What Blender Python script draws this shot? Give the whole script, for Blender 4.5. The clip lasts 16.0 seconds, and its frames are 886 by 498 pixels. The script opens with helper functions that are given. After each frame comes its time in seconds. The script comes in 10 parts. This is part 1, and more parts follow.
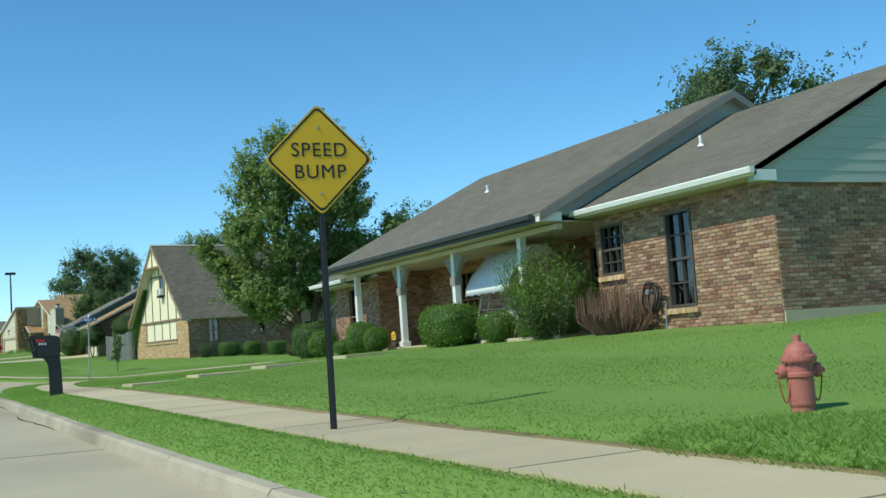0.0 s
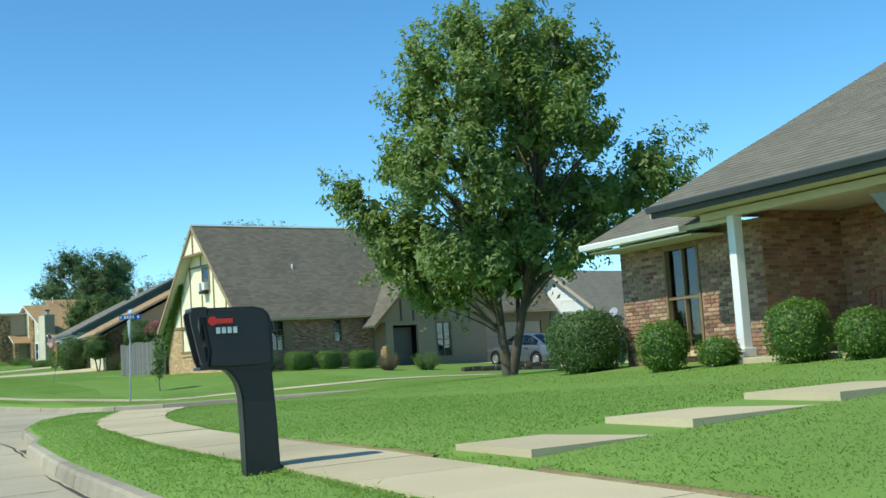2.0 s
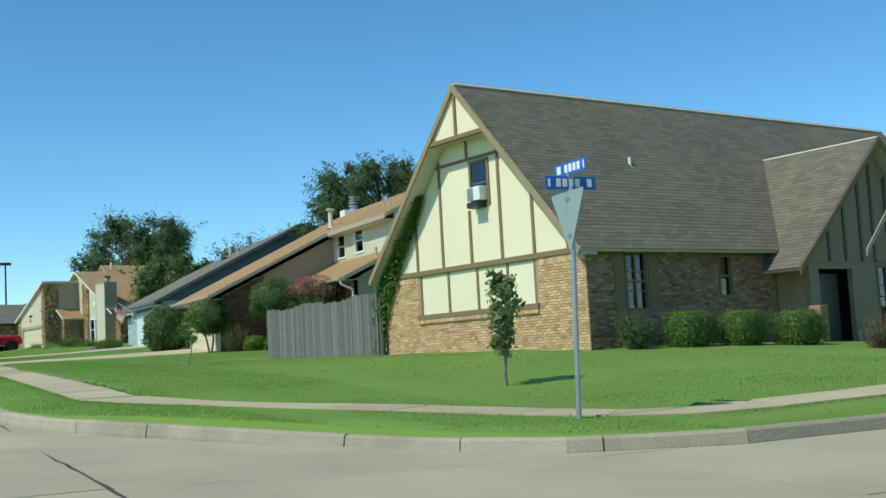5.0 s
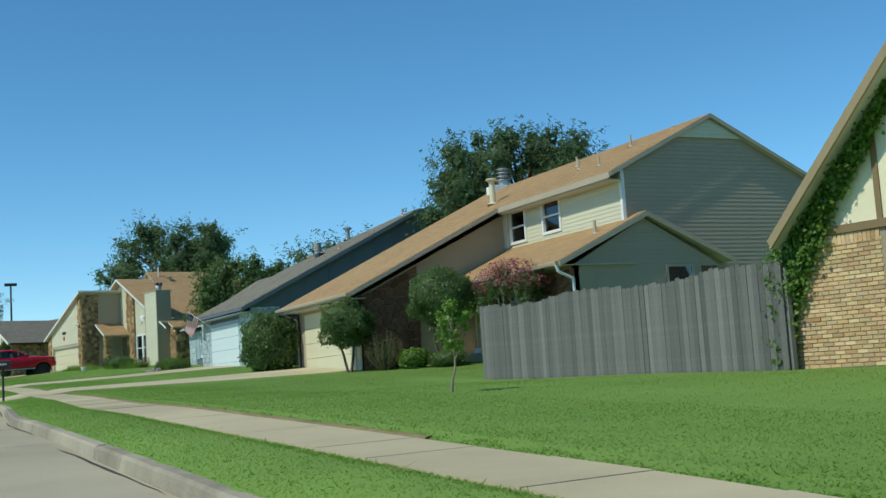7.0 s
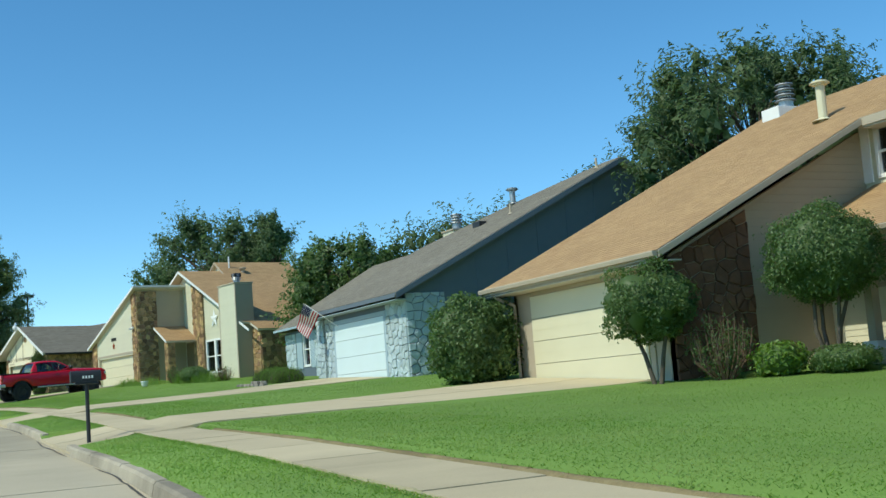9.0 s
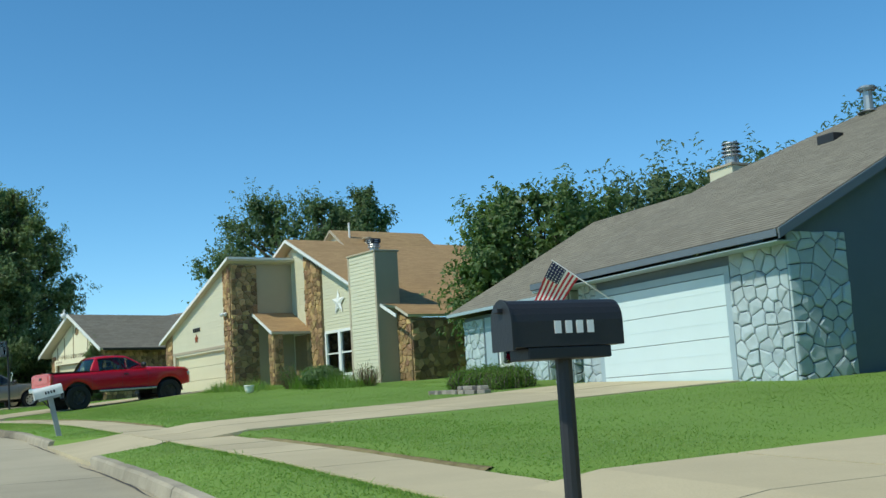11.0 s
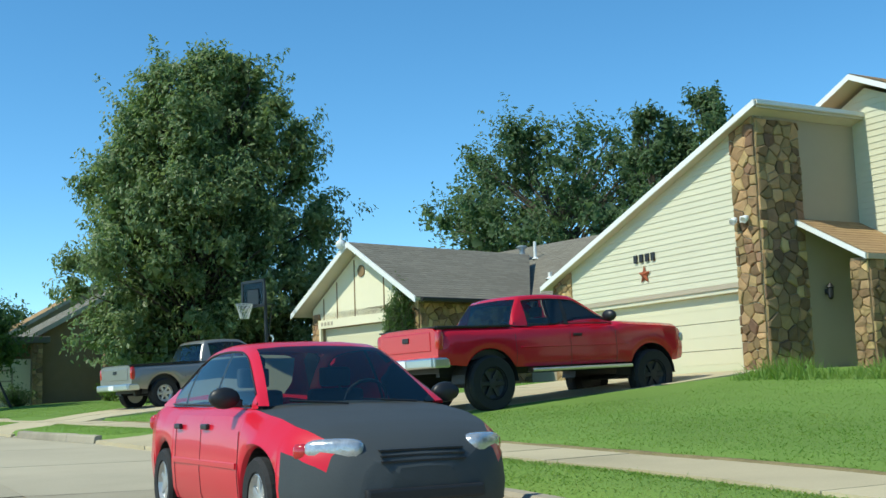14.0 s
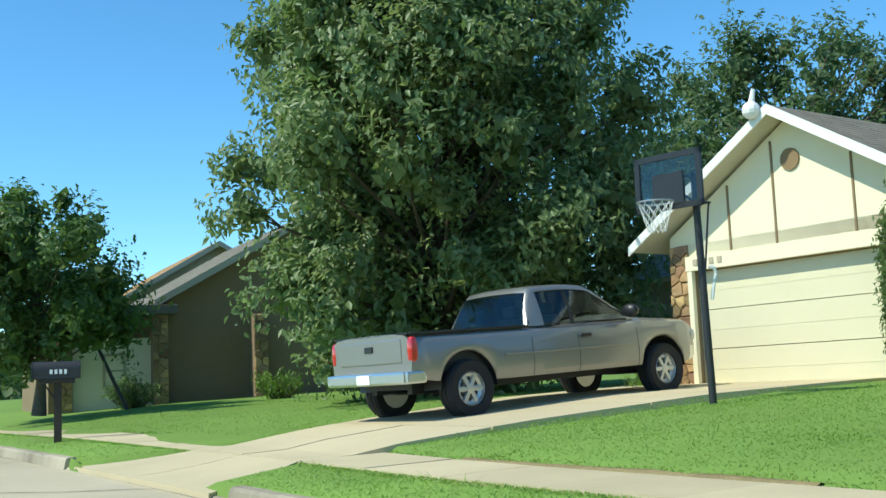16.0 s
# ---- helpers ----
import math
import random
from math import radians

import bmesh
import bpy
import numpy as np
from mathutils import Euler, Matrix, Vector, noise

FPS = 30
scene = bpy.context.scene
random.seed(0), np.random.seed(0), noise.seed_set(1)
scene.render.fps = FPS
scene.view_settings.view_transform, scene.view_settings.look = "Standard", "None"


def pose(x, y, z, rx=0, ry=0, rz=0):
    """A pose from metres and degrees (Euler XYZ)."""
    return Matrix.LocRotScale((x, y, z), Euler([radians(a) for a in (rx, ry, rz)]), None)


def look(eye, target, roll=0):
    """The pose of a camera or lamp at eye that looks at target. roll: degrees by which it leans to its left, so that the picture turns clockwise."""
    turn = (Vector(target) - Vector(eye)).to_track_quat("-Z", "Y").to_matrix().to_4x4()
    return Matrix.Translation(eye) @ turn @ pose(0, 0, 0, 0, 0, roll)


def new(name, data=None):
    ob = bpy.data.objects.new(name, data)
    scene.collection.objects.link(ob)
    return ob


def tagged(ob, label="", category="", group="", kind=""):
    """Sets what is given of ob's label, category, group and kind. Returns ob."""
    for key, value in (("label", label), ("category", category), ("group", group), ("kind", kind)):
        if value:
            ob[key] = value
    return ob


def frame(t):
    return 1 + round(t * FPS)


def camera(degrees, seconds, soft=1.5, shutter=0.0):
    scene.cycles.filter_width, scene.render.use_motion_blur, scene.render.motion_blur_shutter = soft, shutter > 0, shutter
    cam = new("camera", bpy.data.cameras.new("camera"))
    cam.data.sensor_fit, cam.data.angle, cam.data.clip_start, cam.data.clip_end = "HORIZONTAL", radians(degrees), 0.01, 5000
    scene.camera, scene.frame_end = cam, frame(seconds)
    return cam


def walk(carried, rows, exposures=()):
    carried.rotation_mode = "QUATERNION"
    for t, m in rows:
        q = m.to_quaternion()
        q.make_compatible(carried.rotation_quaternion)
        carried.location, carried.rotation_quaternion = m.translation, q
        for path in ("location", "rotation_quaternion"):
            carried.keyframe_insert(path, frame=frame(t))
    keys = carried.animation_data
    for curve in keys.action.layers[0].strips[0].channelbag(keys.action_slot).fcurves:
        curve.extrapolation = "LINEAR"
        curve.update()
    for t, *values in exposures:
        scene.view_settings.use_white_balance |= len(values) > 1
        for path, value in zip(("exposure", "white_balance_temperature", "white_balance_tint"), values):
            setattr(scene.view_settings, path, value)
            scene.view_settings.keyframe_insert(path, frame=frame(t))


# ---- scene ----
cam = camera(41.46, 16.0)
PATH = [
    (0, (0.018, -0.002, 1.231), (8.607, 17.978, 2.942), -3.83),
    (0.5, (0.073, 4.641, 1.293), (8.894, 22.525, 2.833), -3.55),
    (1, (0.136, 9.081, 1.375), (9.082, 26.886, 3.094), -3.40),
    (1.5, (0.277, 13.499, 1.476), (9.301, 31.247, 3.362), -3.95),
    (2, (0.450, 18.134, 1.572), (9.461, 35.883, 3.520), -3.68),
    (2.5, (0.594, 22.779, 1.639), (9.568, 40.560, 3.460), -3.17),
    (3, (0.770, 27.354, 1.696), (9.671, 45.189, 3.332), -3.57),
    (3.2, (0.837, 29.179, 1.717), (9.698, 47.037, 3.316), -3.77),
    (5.3, (1.093, 47.958, 1.816), (9.935, 65.800, 3.675), -2.96),
    (5.5, (1.069, 49.598, 1.854), (9.971, 67.411, 3.717), -2.91),
    (6, (0.973, 53.741, 1.957), (9.883, 71.541, 3.899), -2.75),
    (6.5, (0.866, 57.799, 2.059), (9.693, 75.628, 4.114), -3.26),
    (7, (0.762, 61.641, 2.164), (9.595, 79.453, 4.335), -3.74),
    (7.5, (0.775, 65.603, 2.294), (9.649, 83.386, 4.534), -4.05),
    (8, (0.869, 69.865, 2.436), (9.723, 87.652, 4.730), -3.65),
    (8.5, (1.021, 74.149, 2.590), (9.796, 91.969, 4.920), -3.83),
    (9, (1.203, 78.394, 2.741), (9.890, 96.254, 5.101), -4.41),
    (9.2, (1.285, 80.076, 2.799), (9.946, 97.947, 5.167), -4.38),
    (11.3, (2.071, 97.944, 3.208), (10.232, 116.011, 5.853), -3.28),
    (11.5, (2.035, 99.549, 3.263), (10.130, 117.648, 5.887), -3.14),
    (12, (1.901, 103.662, 3.406), (9.730, 121.885, 5.979), -2.82),
    (12.5, (1.677, 108.253, 3.554), (9.129, 126.635, 6.111), -2.72),
    (13, (1.407, 112.991, 3.691), (8.475, 131.519, 6.288), -2.62),
    (13.5, (1.073, 117.291, 3.801), (7.776, 135.952, 6.414), -2.41),
    (14, (0.634, 121.109, 3.889), (7.078, 139.869, 6.444), -1.92),
    (14.5, (0.212, 124.902, 3.994), (6.446, 143.744, 6.470), -1.43),
    (15, (-0.096, 129.284, 4.116), (5.814, 148.235, 6.555), -1.55),
    (15.5, (-0.428, 133.521, 4.219), (5.229, 152.554, 6.623), -1.72),
    (16, (-0.843, 137.425, 4.289), (4.619, 156.515, 6.686), -2.36),
]
walk(cam, [(t, look(eye, target, roll)) for t, eye, target, roll in PATH], [(0.0, 0.15, 6600, -2.5), (1.5, 0.4, 6600, -2.5), (3.0, 0.35, 6600, -2.5), (5.5, 0.02, 6600, -2.5), (7.0, -0.1, 6600, -2.5), (9.0, 0.17, 6600, -2.5),
           (12.0, 0.03, 6600, -2.5), (13.5, 0.2, 6600, -2.5), (14.2, 0.42, 6600, -2.5), (15.0, 0.6, 6600, -2.5), (16.0, 0.6, 6600, -2.5)])

# ---- daylight ----
SUN_WAY = Vector((1.0, 0.13, -1.2)).normalized()
world = bpy.data.worlds.new("clear_sky")
scene.world = world
world.use_nodes = True
sky = world.node_tree.nodes.new("ShaderNodeTexSky")
sky.sky_type = 'NISHITA'
sky.sun_disc = False
sky.sun_elevation = math.asin(-SUN_WAY.z)
sky.sun_rotation = math.atan2(-SUN_WAY.x, -SUN_WAY.y)
sky.altitude = 2500
sky.air_density, sky.dust_density, sky.ozone_density = 1.0, 0.0, 4.0
deep = world.node_tree.nodes.new("ShaderNodeHueSaturation")
deep.inputs["Hue"].default_value = 0.494
deep.inputs["Saturation"].default_value, deep.inputs["Value"].default_value = 1.18, 1.57
world.node_tree.links.new(sky.outputs[0], deep.inputs["Color"])
world.node_tree.links.new(deep.outputs[0], world.node_tree.nodes["Background"].inputs[0])
world.node_tree.nodes["Background"].inputs[1].default_value = 0.105
sun = new("sun", bpy.data.lights.new("sun", "SUN"))
sun.data.energy, sun.data.angle, sun.data.color = 3.4, radians(0.55), (1.0, 0.95, 0.86)
sun.rotation_euler = SUN_WAY.to_track_quat("-Z", "Y").to_euler()
scene.view_settings.exposure = 0.0


# ---- materials ----
def surface(name, colour, rough=0.8, vary=0.25, grain=6.0, fine=60.0, bump=0.25, metal=0.0, pieces=0.0, second=None,
            hue=0.0, coat=0.0, spec=0.5, stain=0.0, object_space=True):
    """A principled surface: a base colour that wanders at two scales, piece by piece, with fine relief."""
    m = bpy.data.materials.new(name)
    m.use_nodes = True
    nt = m.node_tree
    n, link = nt.nodes, nt.links.new
    b = n["Principled BSDF"]
    b.inputs["Metallic"].default_value = metal
    b.inputs["Roughness"].default_value = rough
    b.inputs["Coat Weight"].default_value = coat
    b.inputs["Coat Roughness"].default_value = 0.04
    b.inputs["Specular IOR Level"].default_value = spec
    co = n.new("ShaderNodeTexCoord")
    src = co.outputs["Object"]

    def wander(scale, detail=4.0, ro=0.6):
        t = n.new("ShaderNodeTexNoise")
        t.inputs["Scale"].default_value, t.inputs["Detail"].default_value, t.inputs["Roughness"].default_value = scale, detail, ro
        link(src, t.inputs["Vector"])
        return t.outputs["Fac"]

    def calc(op, a, c):
        t = n.new("ShaderNodeMath")
        t.operation = op
        for k, v in enumerate((a, c)):
            if isinstance(v, (int, float)):
                t.inputs[k].default_value = v
            else:
                link(v, t.inputs[k])
        return t.outputs[0]

    big, small = wander(grain), wander(fine, 3.0)
    tone = calc('ADD', calc('MULTIPLY', calc('SUBTRACT', big, 0.5), 2.2 * vary), calc('MULTIPLY', calc('SUBTRACT', small, 0.5), 1.6 * vary))
    chance = None
    if pieces or second:
        oi, geo = n.new("ShaderNodeObjectInfo"), n.new("ShaderNodeNewGeometry")
        chance = calc('FRACT', calc('ADD', oi.outputs["Random"], geo.outputs["Random Per Island"]), 0.0)
        tone = calc('ADD', tone, calc('MULTIPLY', calc('SUBTRACT', chance, 0.5), 2.0 * pieces))
    if stain:
        s = wander(grain * 0.12, 5.0, 0.65)
        tone = calc('SUBTRACT', tone, calc('MULTIPLY', calc('MAXIMUM', calc('SUBTRACT', s, 0.48), 0.0), 4.0 * stain))
    base = n.new("ShaderNodeRGB")
    base.outputs[0].default_value = (*colour, 1)
    col = base.outputs[0]
    if second:
        mix = n.new("ShaderNodeMix")
        mix.data_type = 'RGBA'
        link(calc('MULTIPLY', calc('FRACT', calc('MULTIPLY', chance, 7.13), 0.0), 1.0), mix.inputs["Factor"])
        link(col, mix.inputs[6])
        mix.inputs[7].default_value = (*second, 1)
        col = mix.outputs[2]
    hsv = n.new("ShaderNodeHueSaturation")
    link(col, hsv.inputs["Color"])
    link(calc('ADD', tone, 1.0), hsv.inputs["Value"])
    if hue and chance is not None:
        link(calc('ADD', 0.5, calc('MULTIPLY', calc('SUBTRACT', calc('FRACT', calc('MULTIPLY', chance, 3.7), 0.0), 0.5), hue)), hsv.inputs["Hue"])
    link(hsv.outputs[0], b.inputs["Base Color"])
    if bump:
        bp = n.new("ShaderNodeBump")
        bp.inputs["Strength"].default_value, bp.inputs["Distance"].default_value = bump, 0.02
        link(calc('ADD', small, calc('MULTIPLY', big, 0.6)), bp.inputs["Height"])
        link(bp.outputs[0], b.inputs["Normal"])
    return m


def leafy(name, colour, second, shine=0.45, through_light=0.42):
    m = bpy.data.materials.new(name)
    m.use_nodes = True
    n, link = m.node_tree.nodes, m.node_tree.links.new
    b, out = n["Principled BSDF"], n["Material Output"]
    geo = n.new("ShaderNodeNewGeometry")
    mix = n.new("ShaderNodeMix")
    mix.data_type = 'RGBA'
    link(geo.outputs["Random Per Island"], mix.inputs["Factor"])
    mix.inputs[6].default_value, mix.inputs[7].default_value = (*colour, 1), (*second, 1)
    link(mix.outputs[2], b.inputs["Base Color"])
    b.inputs["Roughness"].default_value = shine
    b.inputs["Specular IOR Level"].default_value = 0.35
    tr, add = n.new("ShaderNodeBsdfTranslucent"), n.new("ShaderNodeMixShader")
    hsv = n.new("ShaderNodeHueSaturation")
    hsv.inputs["Value"].default_value, hsv.inputs["Saturation"].default_value = 1.5, 1.15
    link(mix.outputs[2], hsv.inputs["Color"])
    link(hsv.outputs[0], tr.inputs["Color"])
    add.inputs[0].default_value = through_light
    link(b.outputs[0], add.inputs[1])
    link(tr.outputs[0], add.inputs[2])
    link(add.outputs[0], out.inputs["Surface"])
    return m


def grassy(name, low, high, pale):
    """Grass blades: each its own tone, with soft lighter and yellower patches over the lawn."""
    m = leafy(name, low, high, 0.6, 0.45)
    n, link = m.node_tree.nodes, m.node_tree.links.new
    mix = [q for q in n if q.bl_idname == "ShaderNodeMix"][0]
    co, nz, ramp, over = n.new("ShaderNodeTexCoord"), n.new("ShaderNodeTexNoise"), n.new("ShaderNodeMapRange"), n.new("ShaderNodeMix")
    over.data_type = 'RGBA'
    nz.inputs["Scale"].default_value, nz.inputs["Detail"].default_value = 0.55, 5.0
    link(co.outputs["Object"], nz.inputs["Vector"])
    ramp.inputs["From Min"].default_value, ramp.inputs["From Max"].default_value = 0.42, 0.72
    link(nz.outputs["Fac"], ramp.inputs["Value"])
    link(ramp.outputs[0], over.inputs["Factor"])
    users = [(l.to_socket) for l in m.node_tree.links if l.from_node == mix]
    link(mix.outputs[2], over.inputs[6])
    over.inputs[7].default_value = (*pale, 1)
    for q in users:
        link(over.outputs[2], q)
    return m


def shingled(name, colour, second, across=0.32, course=0.14, streak=0.2):
    """Asphalt shingles: tabs by the sheet's own measure along and up the slope."""
    m = bpy.data.materials.new(name)
    m.use_nodes = True
    n, link = m.node_tree.nodes, m.node_tree.links.new
    b = n["Principled BSDF"]
    b.inputs["Roughness"].default_value = 0.92
    b.inputs["Specular IOR Level"].default_value = 0.2
    uv = n.new("ShaderNodeUVMap")
    br = n.new("ShaderNodeTexBrick")
    link(uv.outputs[0], br.inputs["Vector"])
    br.inputs["Scale"].default_value = 1.0
    br.inputs["Brick Width"].default_value, br.inputs["Row Height"].default_value = across, course
    br.inputs["Mortar Size"].default_value, br.inputs["Mortar Smooth"].default_value = 0.008, 0.3
    br.inputs["Color1"].default_value, br.inputs["Color2"].default_value = (*colour, 1), (*second, 1)
    br.inputs["Mortar"].default_value = (*[0.8 * c for c in second], 1)
    br.offset, br.squash = 0.37, 1.0
    nz = n.new("ShaderNodeTexNoise")
    nz.inputs["Scale"].default_value, nz.inputs["Detail"].default_value = 0.55, 6.0
    link(uv.outputs[0], nz.inputs["Vector"])
    gr = n.new("ShaderNodeTexNoise")
    gr.inputs["Scale"].default_value, gr.inputs["Detail"].default_value = 45.0, 3.0
    link(uv.outputs[0], gr.inputs["Vector"])
    mt = n.new("ShaderNodeMath")
    mt.operation = 'MULTIPLY_ADD'
    mt.inputs[1].default_value, mt.inputs[2].default_value = 2 * streak, 1.0 - streak - 0.15
    link(nz.outputs["Fac"], mt.inputs[0])
    mu = n.new("ShaderNodeMath")
    mu.operation = 'MULTIPLY_ADD'
    mu.inputs[1].default_value = 0.3
    link(gr.outputs["Fac"], mu.inputs[0])
    link(mt.outputs[0], mu.inputs[2])
    hsv = n.new("ShaderNodeHueSaturation")
    link(br.outputs["Color"], hsv.inputs["Color"])
    link(mu.outputs[0], hsv.inputs["Value"])
    link(hsv.outputs[0], b.inputs["Base Color"])
    bp = n.new("ShaderNodeBump")
    bp.inputs["Strength"].default_value, bp.inputs["Distance"].default_value = 0.5, 0.01
    link(gr.outputs["Fac"], bp.inputs["Height"])
    link(bp.outputs[0], b.inputs["Normal"])
    return m


def glass_pane(name, tint=(0.75, 0.85, 0.85), clear=0.55, shine=(0.9, 0.95, 1.0)):
    m = bpy.data.materials.new(name)
    m.use_nodes = True
    n, link = m.node_tree.nodes, m.node_tree.links.new
    n.remove(n["Principled BSDF"])
    gl, tr, mix = n.new("ShaderNodeBsdfGlossy"), n.new("ShaderNodeBsdfTransparent"), n.new("ShaderNodeMixShader")
    gl.inputs["Roughness"].default_value = 0.02
    gl.inputs["Color"].default_value = (*shine, 1)
    tr.inputs["Color"].default_value = (*[t * clear for t in tint], 1)
    fr = n.new("ShaderNodeFresnel")
    fr.inputs[0].default_value = 1.5
    ml = n.new("ShaderNodeMath")
    ml.operation = 'MULTIPLY_ADD'
    ml.inputs[1].default_value, ml.inputs[2].default_value = 1.0, 0.04
    link(fr.outputs[0], ml.inputs[0])
    link(ml.outputs[0], mix.inputs[0])
    link(tr.outputs[0], mix.inputs[1])
    link(gl.outputs[0], mix.inputs[2])
    link(mix.outputs[0], n["Material Output"].inputs["Surface"])
    return m


SOIL = surface("bare_earth", (0.25, 0.20, 0.10), 0.95, 0.4, 3.0, 40.0, 0.7, spec=0.15, stain=0.3)
TRIM_BARGE = surface("brown_tan_timber", (0.33, 0.245, 0.14), 0.75, 0.12, 3.0, 60.0, 0.2)
TRIM_GREY = surface("grey_weathered_bracket", (0.27, 0.25, 0.21), 0.8, 0.12, 4.0, 60.0, 0.2)
LAWN = surface("lawn", (0.165, 0.265, 0.058), 0.95, 0.16, 0.5, 30.0, 0.3, spec=0.15, stain=0.25)
BLADE = grassy("grass_blade", (0.165, 0.275, 0.056), (0.215, 0.33, 0.08), (0.265, 0.345, 0.105))
CONCRETE = surface("concrete", (0.53, 0.445, 0.285), 0.9, 0.13, 0.8, 45.0, 0.25, pieces=0.07, stain=0.35, spec=0.3)
ROADWAY = surface("road_concrete", (0.45, 0.39, 0.275), 0.9, 0.16, 0.5, 40.0, 0.25, pieces=0.06, stain=0.45, spec=0.3)
KERBSTONE = surface("weathered_kerb_concrete", (0.40, 0.35, 0.26), 0.92, 0.22, 1.6, 30.0, 0.45, pieces=0.12, stain=0.6, spec=0.25)
JOINT = surface("road_joint_tar", (0.06, 0.055, 0.05), 0.95, 0.2, 3.0, 40.0, 0.3)
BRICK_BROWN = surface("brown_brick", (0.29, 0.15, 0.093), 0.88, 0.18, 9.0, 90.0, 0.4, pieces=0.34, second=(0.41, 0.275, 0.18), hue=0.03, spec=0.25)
BRICK_TAN = surface("tan_brick", (0.56, 0.36, 0.18), 0.88, 0.16, 9.0, 90.0, 0.4, pieces=0.22, second=(0.64, 0.46, 0.27), hue=0.02, spec=0.25)
MORTAR = surface("mortar", (0.36, 0.29, 0.21), 0.95, 0.15, 8.0, 80.0, 0.4, spec=0.2)
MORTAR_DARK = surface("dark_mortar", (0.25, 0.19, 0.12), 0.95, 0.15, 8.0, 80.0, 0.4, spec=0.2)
STONE_GOLD = surface("golden_field_stone", (0.46, 0.31, 0.145), 0.85, 0.3, 7.0, 60.0, 0.8, pieces=0.42, second=(0.22, 0.14, 0.08), hue=0.03, spec=0.25)
STONE_RED = surface("red_brown_field_stone", (0.22, 0.115, 0.065), 0.88, 0.28, 7.0, 60.0, 0.7, pieces=0.25, second=(0.15, 0.075, 0.045), spec=0.25)
STONE_BLUE = surface("blue_painted_stone", (0.48, 0.56, 0.57), 0.75, 0.12, 6.0, 60.0, 0.6, pieces=0.12, second=(0.40, 0.47, 0.49), spec=0.3)
BLUE_WALL = surface("blue_grey_painted_board", (0.125, 0.155, 0.185), 0.8, 0.08, 2.0, 50.0, 0.15, spec=0.3)
BLUE_TRIM = surface("pale_blue_paint", (0.34, 0.43, 0.47), 0.6, 0.06, 2.0, 40.0, 0.1)
SIDING_CREAM = surface("cream_vinyl_siding", (0.62, 0.59, 0.43), 0.55, 0.05, 1.5, 50.0, 0.06, pieces=0.02)
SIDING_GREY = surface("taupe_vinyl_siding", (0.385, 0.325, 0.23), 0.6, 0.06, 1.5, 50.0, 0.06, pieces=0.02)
SIDING_GREEN = surface("grey_green_painted_board", (0.40, 0.44, 0.38), 0.7, 0.06, 1.5, 50.0, 0.1, pieces=0.02)
# stucco of the entrance side, its shade put into a tan colour
STUCCO_SHADE = surface("tan_stucco", (0.33, 0.25, 0.17), 0.9, 0.08, 1.2, 120.0, 0.35, stain=0.08, spec=0.2)
STUCCO = surface("cream_stucco_board", (0.86, 0.775, 0.56), 0.9, 0.05, 1.2, 120.0, 0.35, stain=0.06, spec=0.2)
PANEL_CREAM = surface("cream_painted_panel", (0.78, 0.72, 0.52), 0.75, 0.05, 1.2, 60.0, 0.1)
BACK_FENCE = surface("dark_stained_boards", (0.05, 0.042, 0.034), 0.85, 0.2, 3.0, 60.0, 0.3, pieces=0.15)
TRIM_BROWN = surface("brown_painted_timber", (0.23, 0.155, 0.078), 0.75, 0.12, 3.0, 60.0, 0.2)
TRIM_TAN = surface("tan_painted_timber", (0.44, 0.37, 0.27), 0.7, 0.08, 3.0, 60.0, 0.15)
TRIM_BRONZE = surface("dark_bronze_paint", (0.085, 0.072, 0.058), 0.5, 0.08, 3.0, 60.0, 0.08)
TRIM_WHITE = surface("white_paint", (0.78, 0.78, 0.75), 0.55, 0.05, 3.0, 60.0, 0.1)
WHITE_DOOR = surface("white_garage_paint", (0.70, 0.70, 0.65), 0.5, 0.04, 1.0, 50.0, 0.05)
CREAM_DOOR = surface("cream_garage_paint", (0.66, 0.61, 0.42), 0.5, 0.04, 1.0, 50.0, 0.05)
PALE_DOOR = surface("pale_aqua_garage_paint", (0.62, 0.72, 0.72), 0.45, 0.04, 1.0, 50.0, 0.05)
SOFFIT = surface("soffit_board", (0.56, 0.52, 0.42), 0.8, 0.06, 2.0, 60.0, 0.1)
ROOF_GREY = shingled("grey_brown_shingle", (0.195, 0.18, 0.142), (0.155, 0.142, 0.112))
ROOF_DARK = shingled("weathered_brown_shingle", (0.195, 0.172, 0.13), (0.14, 0.124, 0.095), streak=0.22)
ROOF_TAN = shingled("tan_shingle", (0.44, 0.29, 0.145), (0.37, 0.235, 0.12), streak=0.12)
ROOF_BLUE = shingled("grey_green_shingle", (0.235, 0.215, 0.17), (0.19, 0.17, 0.135), streak=0.12)
DARK_ROOM = surface("dark_interior", (0.03, 0.028, 0.026), 0.95, 0.1, 1.0, 20.0, 0.0)
CURTAIN = surface("pale_curtain", (0.45, 0.50, 0.50), 0.9, 0.15, 5.0, 30.0, 0.2)
GLASS = glass_pane("window_glass")
FENCE_WOOD = surface("weathered_grey_cedar", (0.125, 0.124, 0.115), 0.92, 0.28, 4.0, 30.0, 0.5, pieces=0.16, second=(0.19, 0.185, 0.17))
BARK = surface("bark", (0.105, 0.085, 0.062), 0.95, 0.35, 5.0, 25.0, 0.9)
BARK_PALE = surface("pale_bark", (0.26, 0.22, 0.165), 0.95, 0.25, 5.0, 25.0, 0.6)
METAL_GREY = surface("galvanised_steel", (0.42, 0.43, 0.43), 0.45, 0.1, 4.0, 60.0, 0.1, metal=0.8)
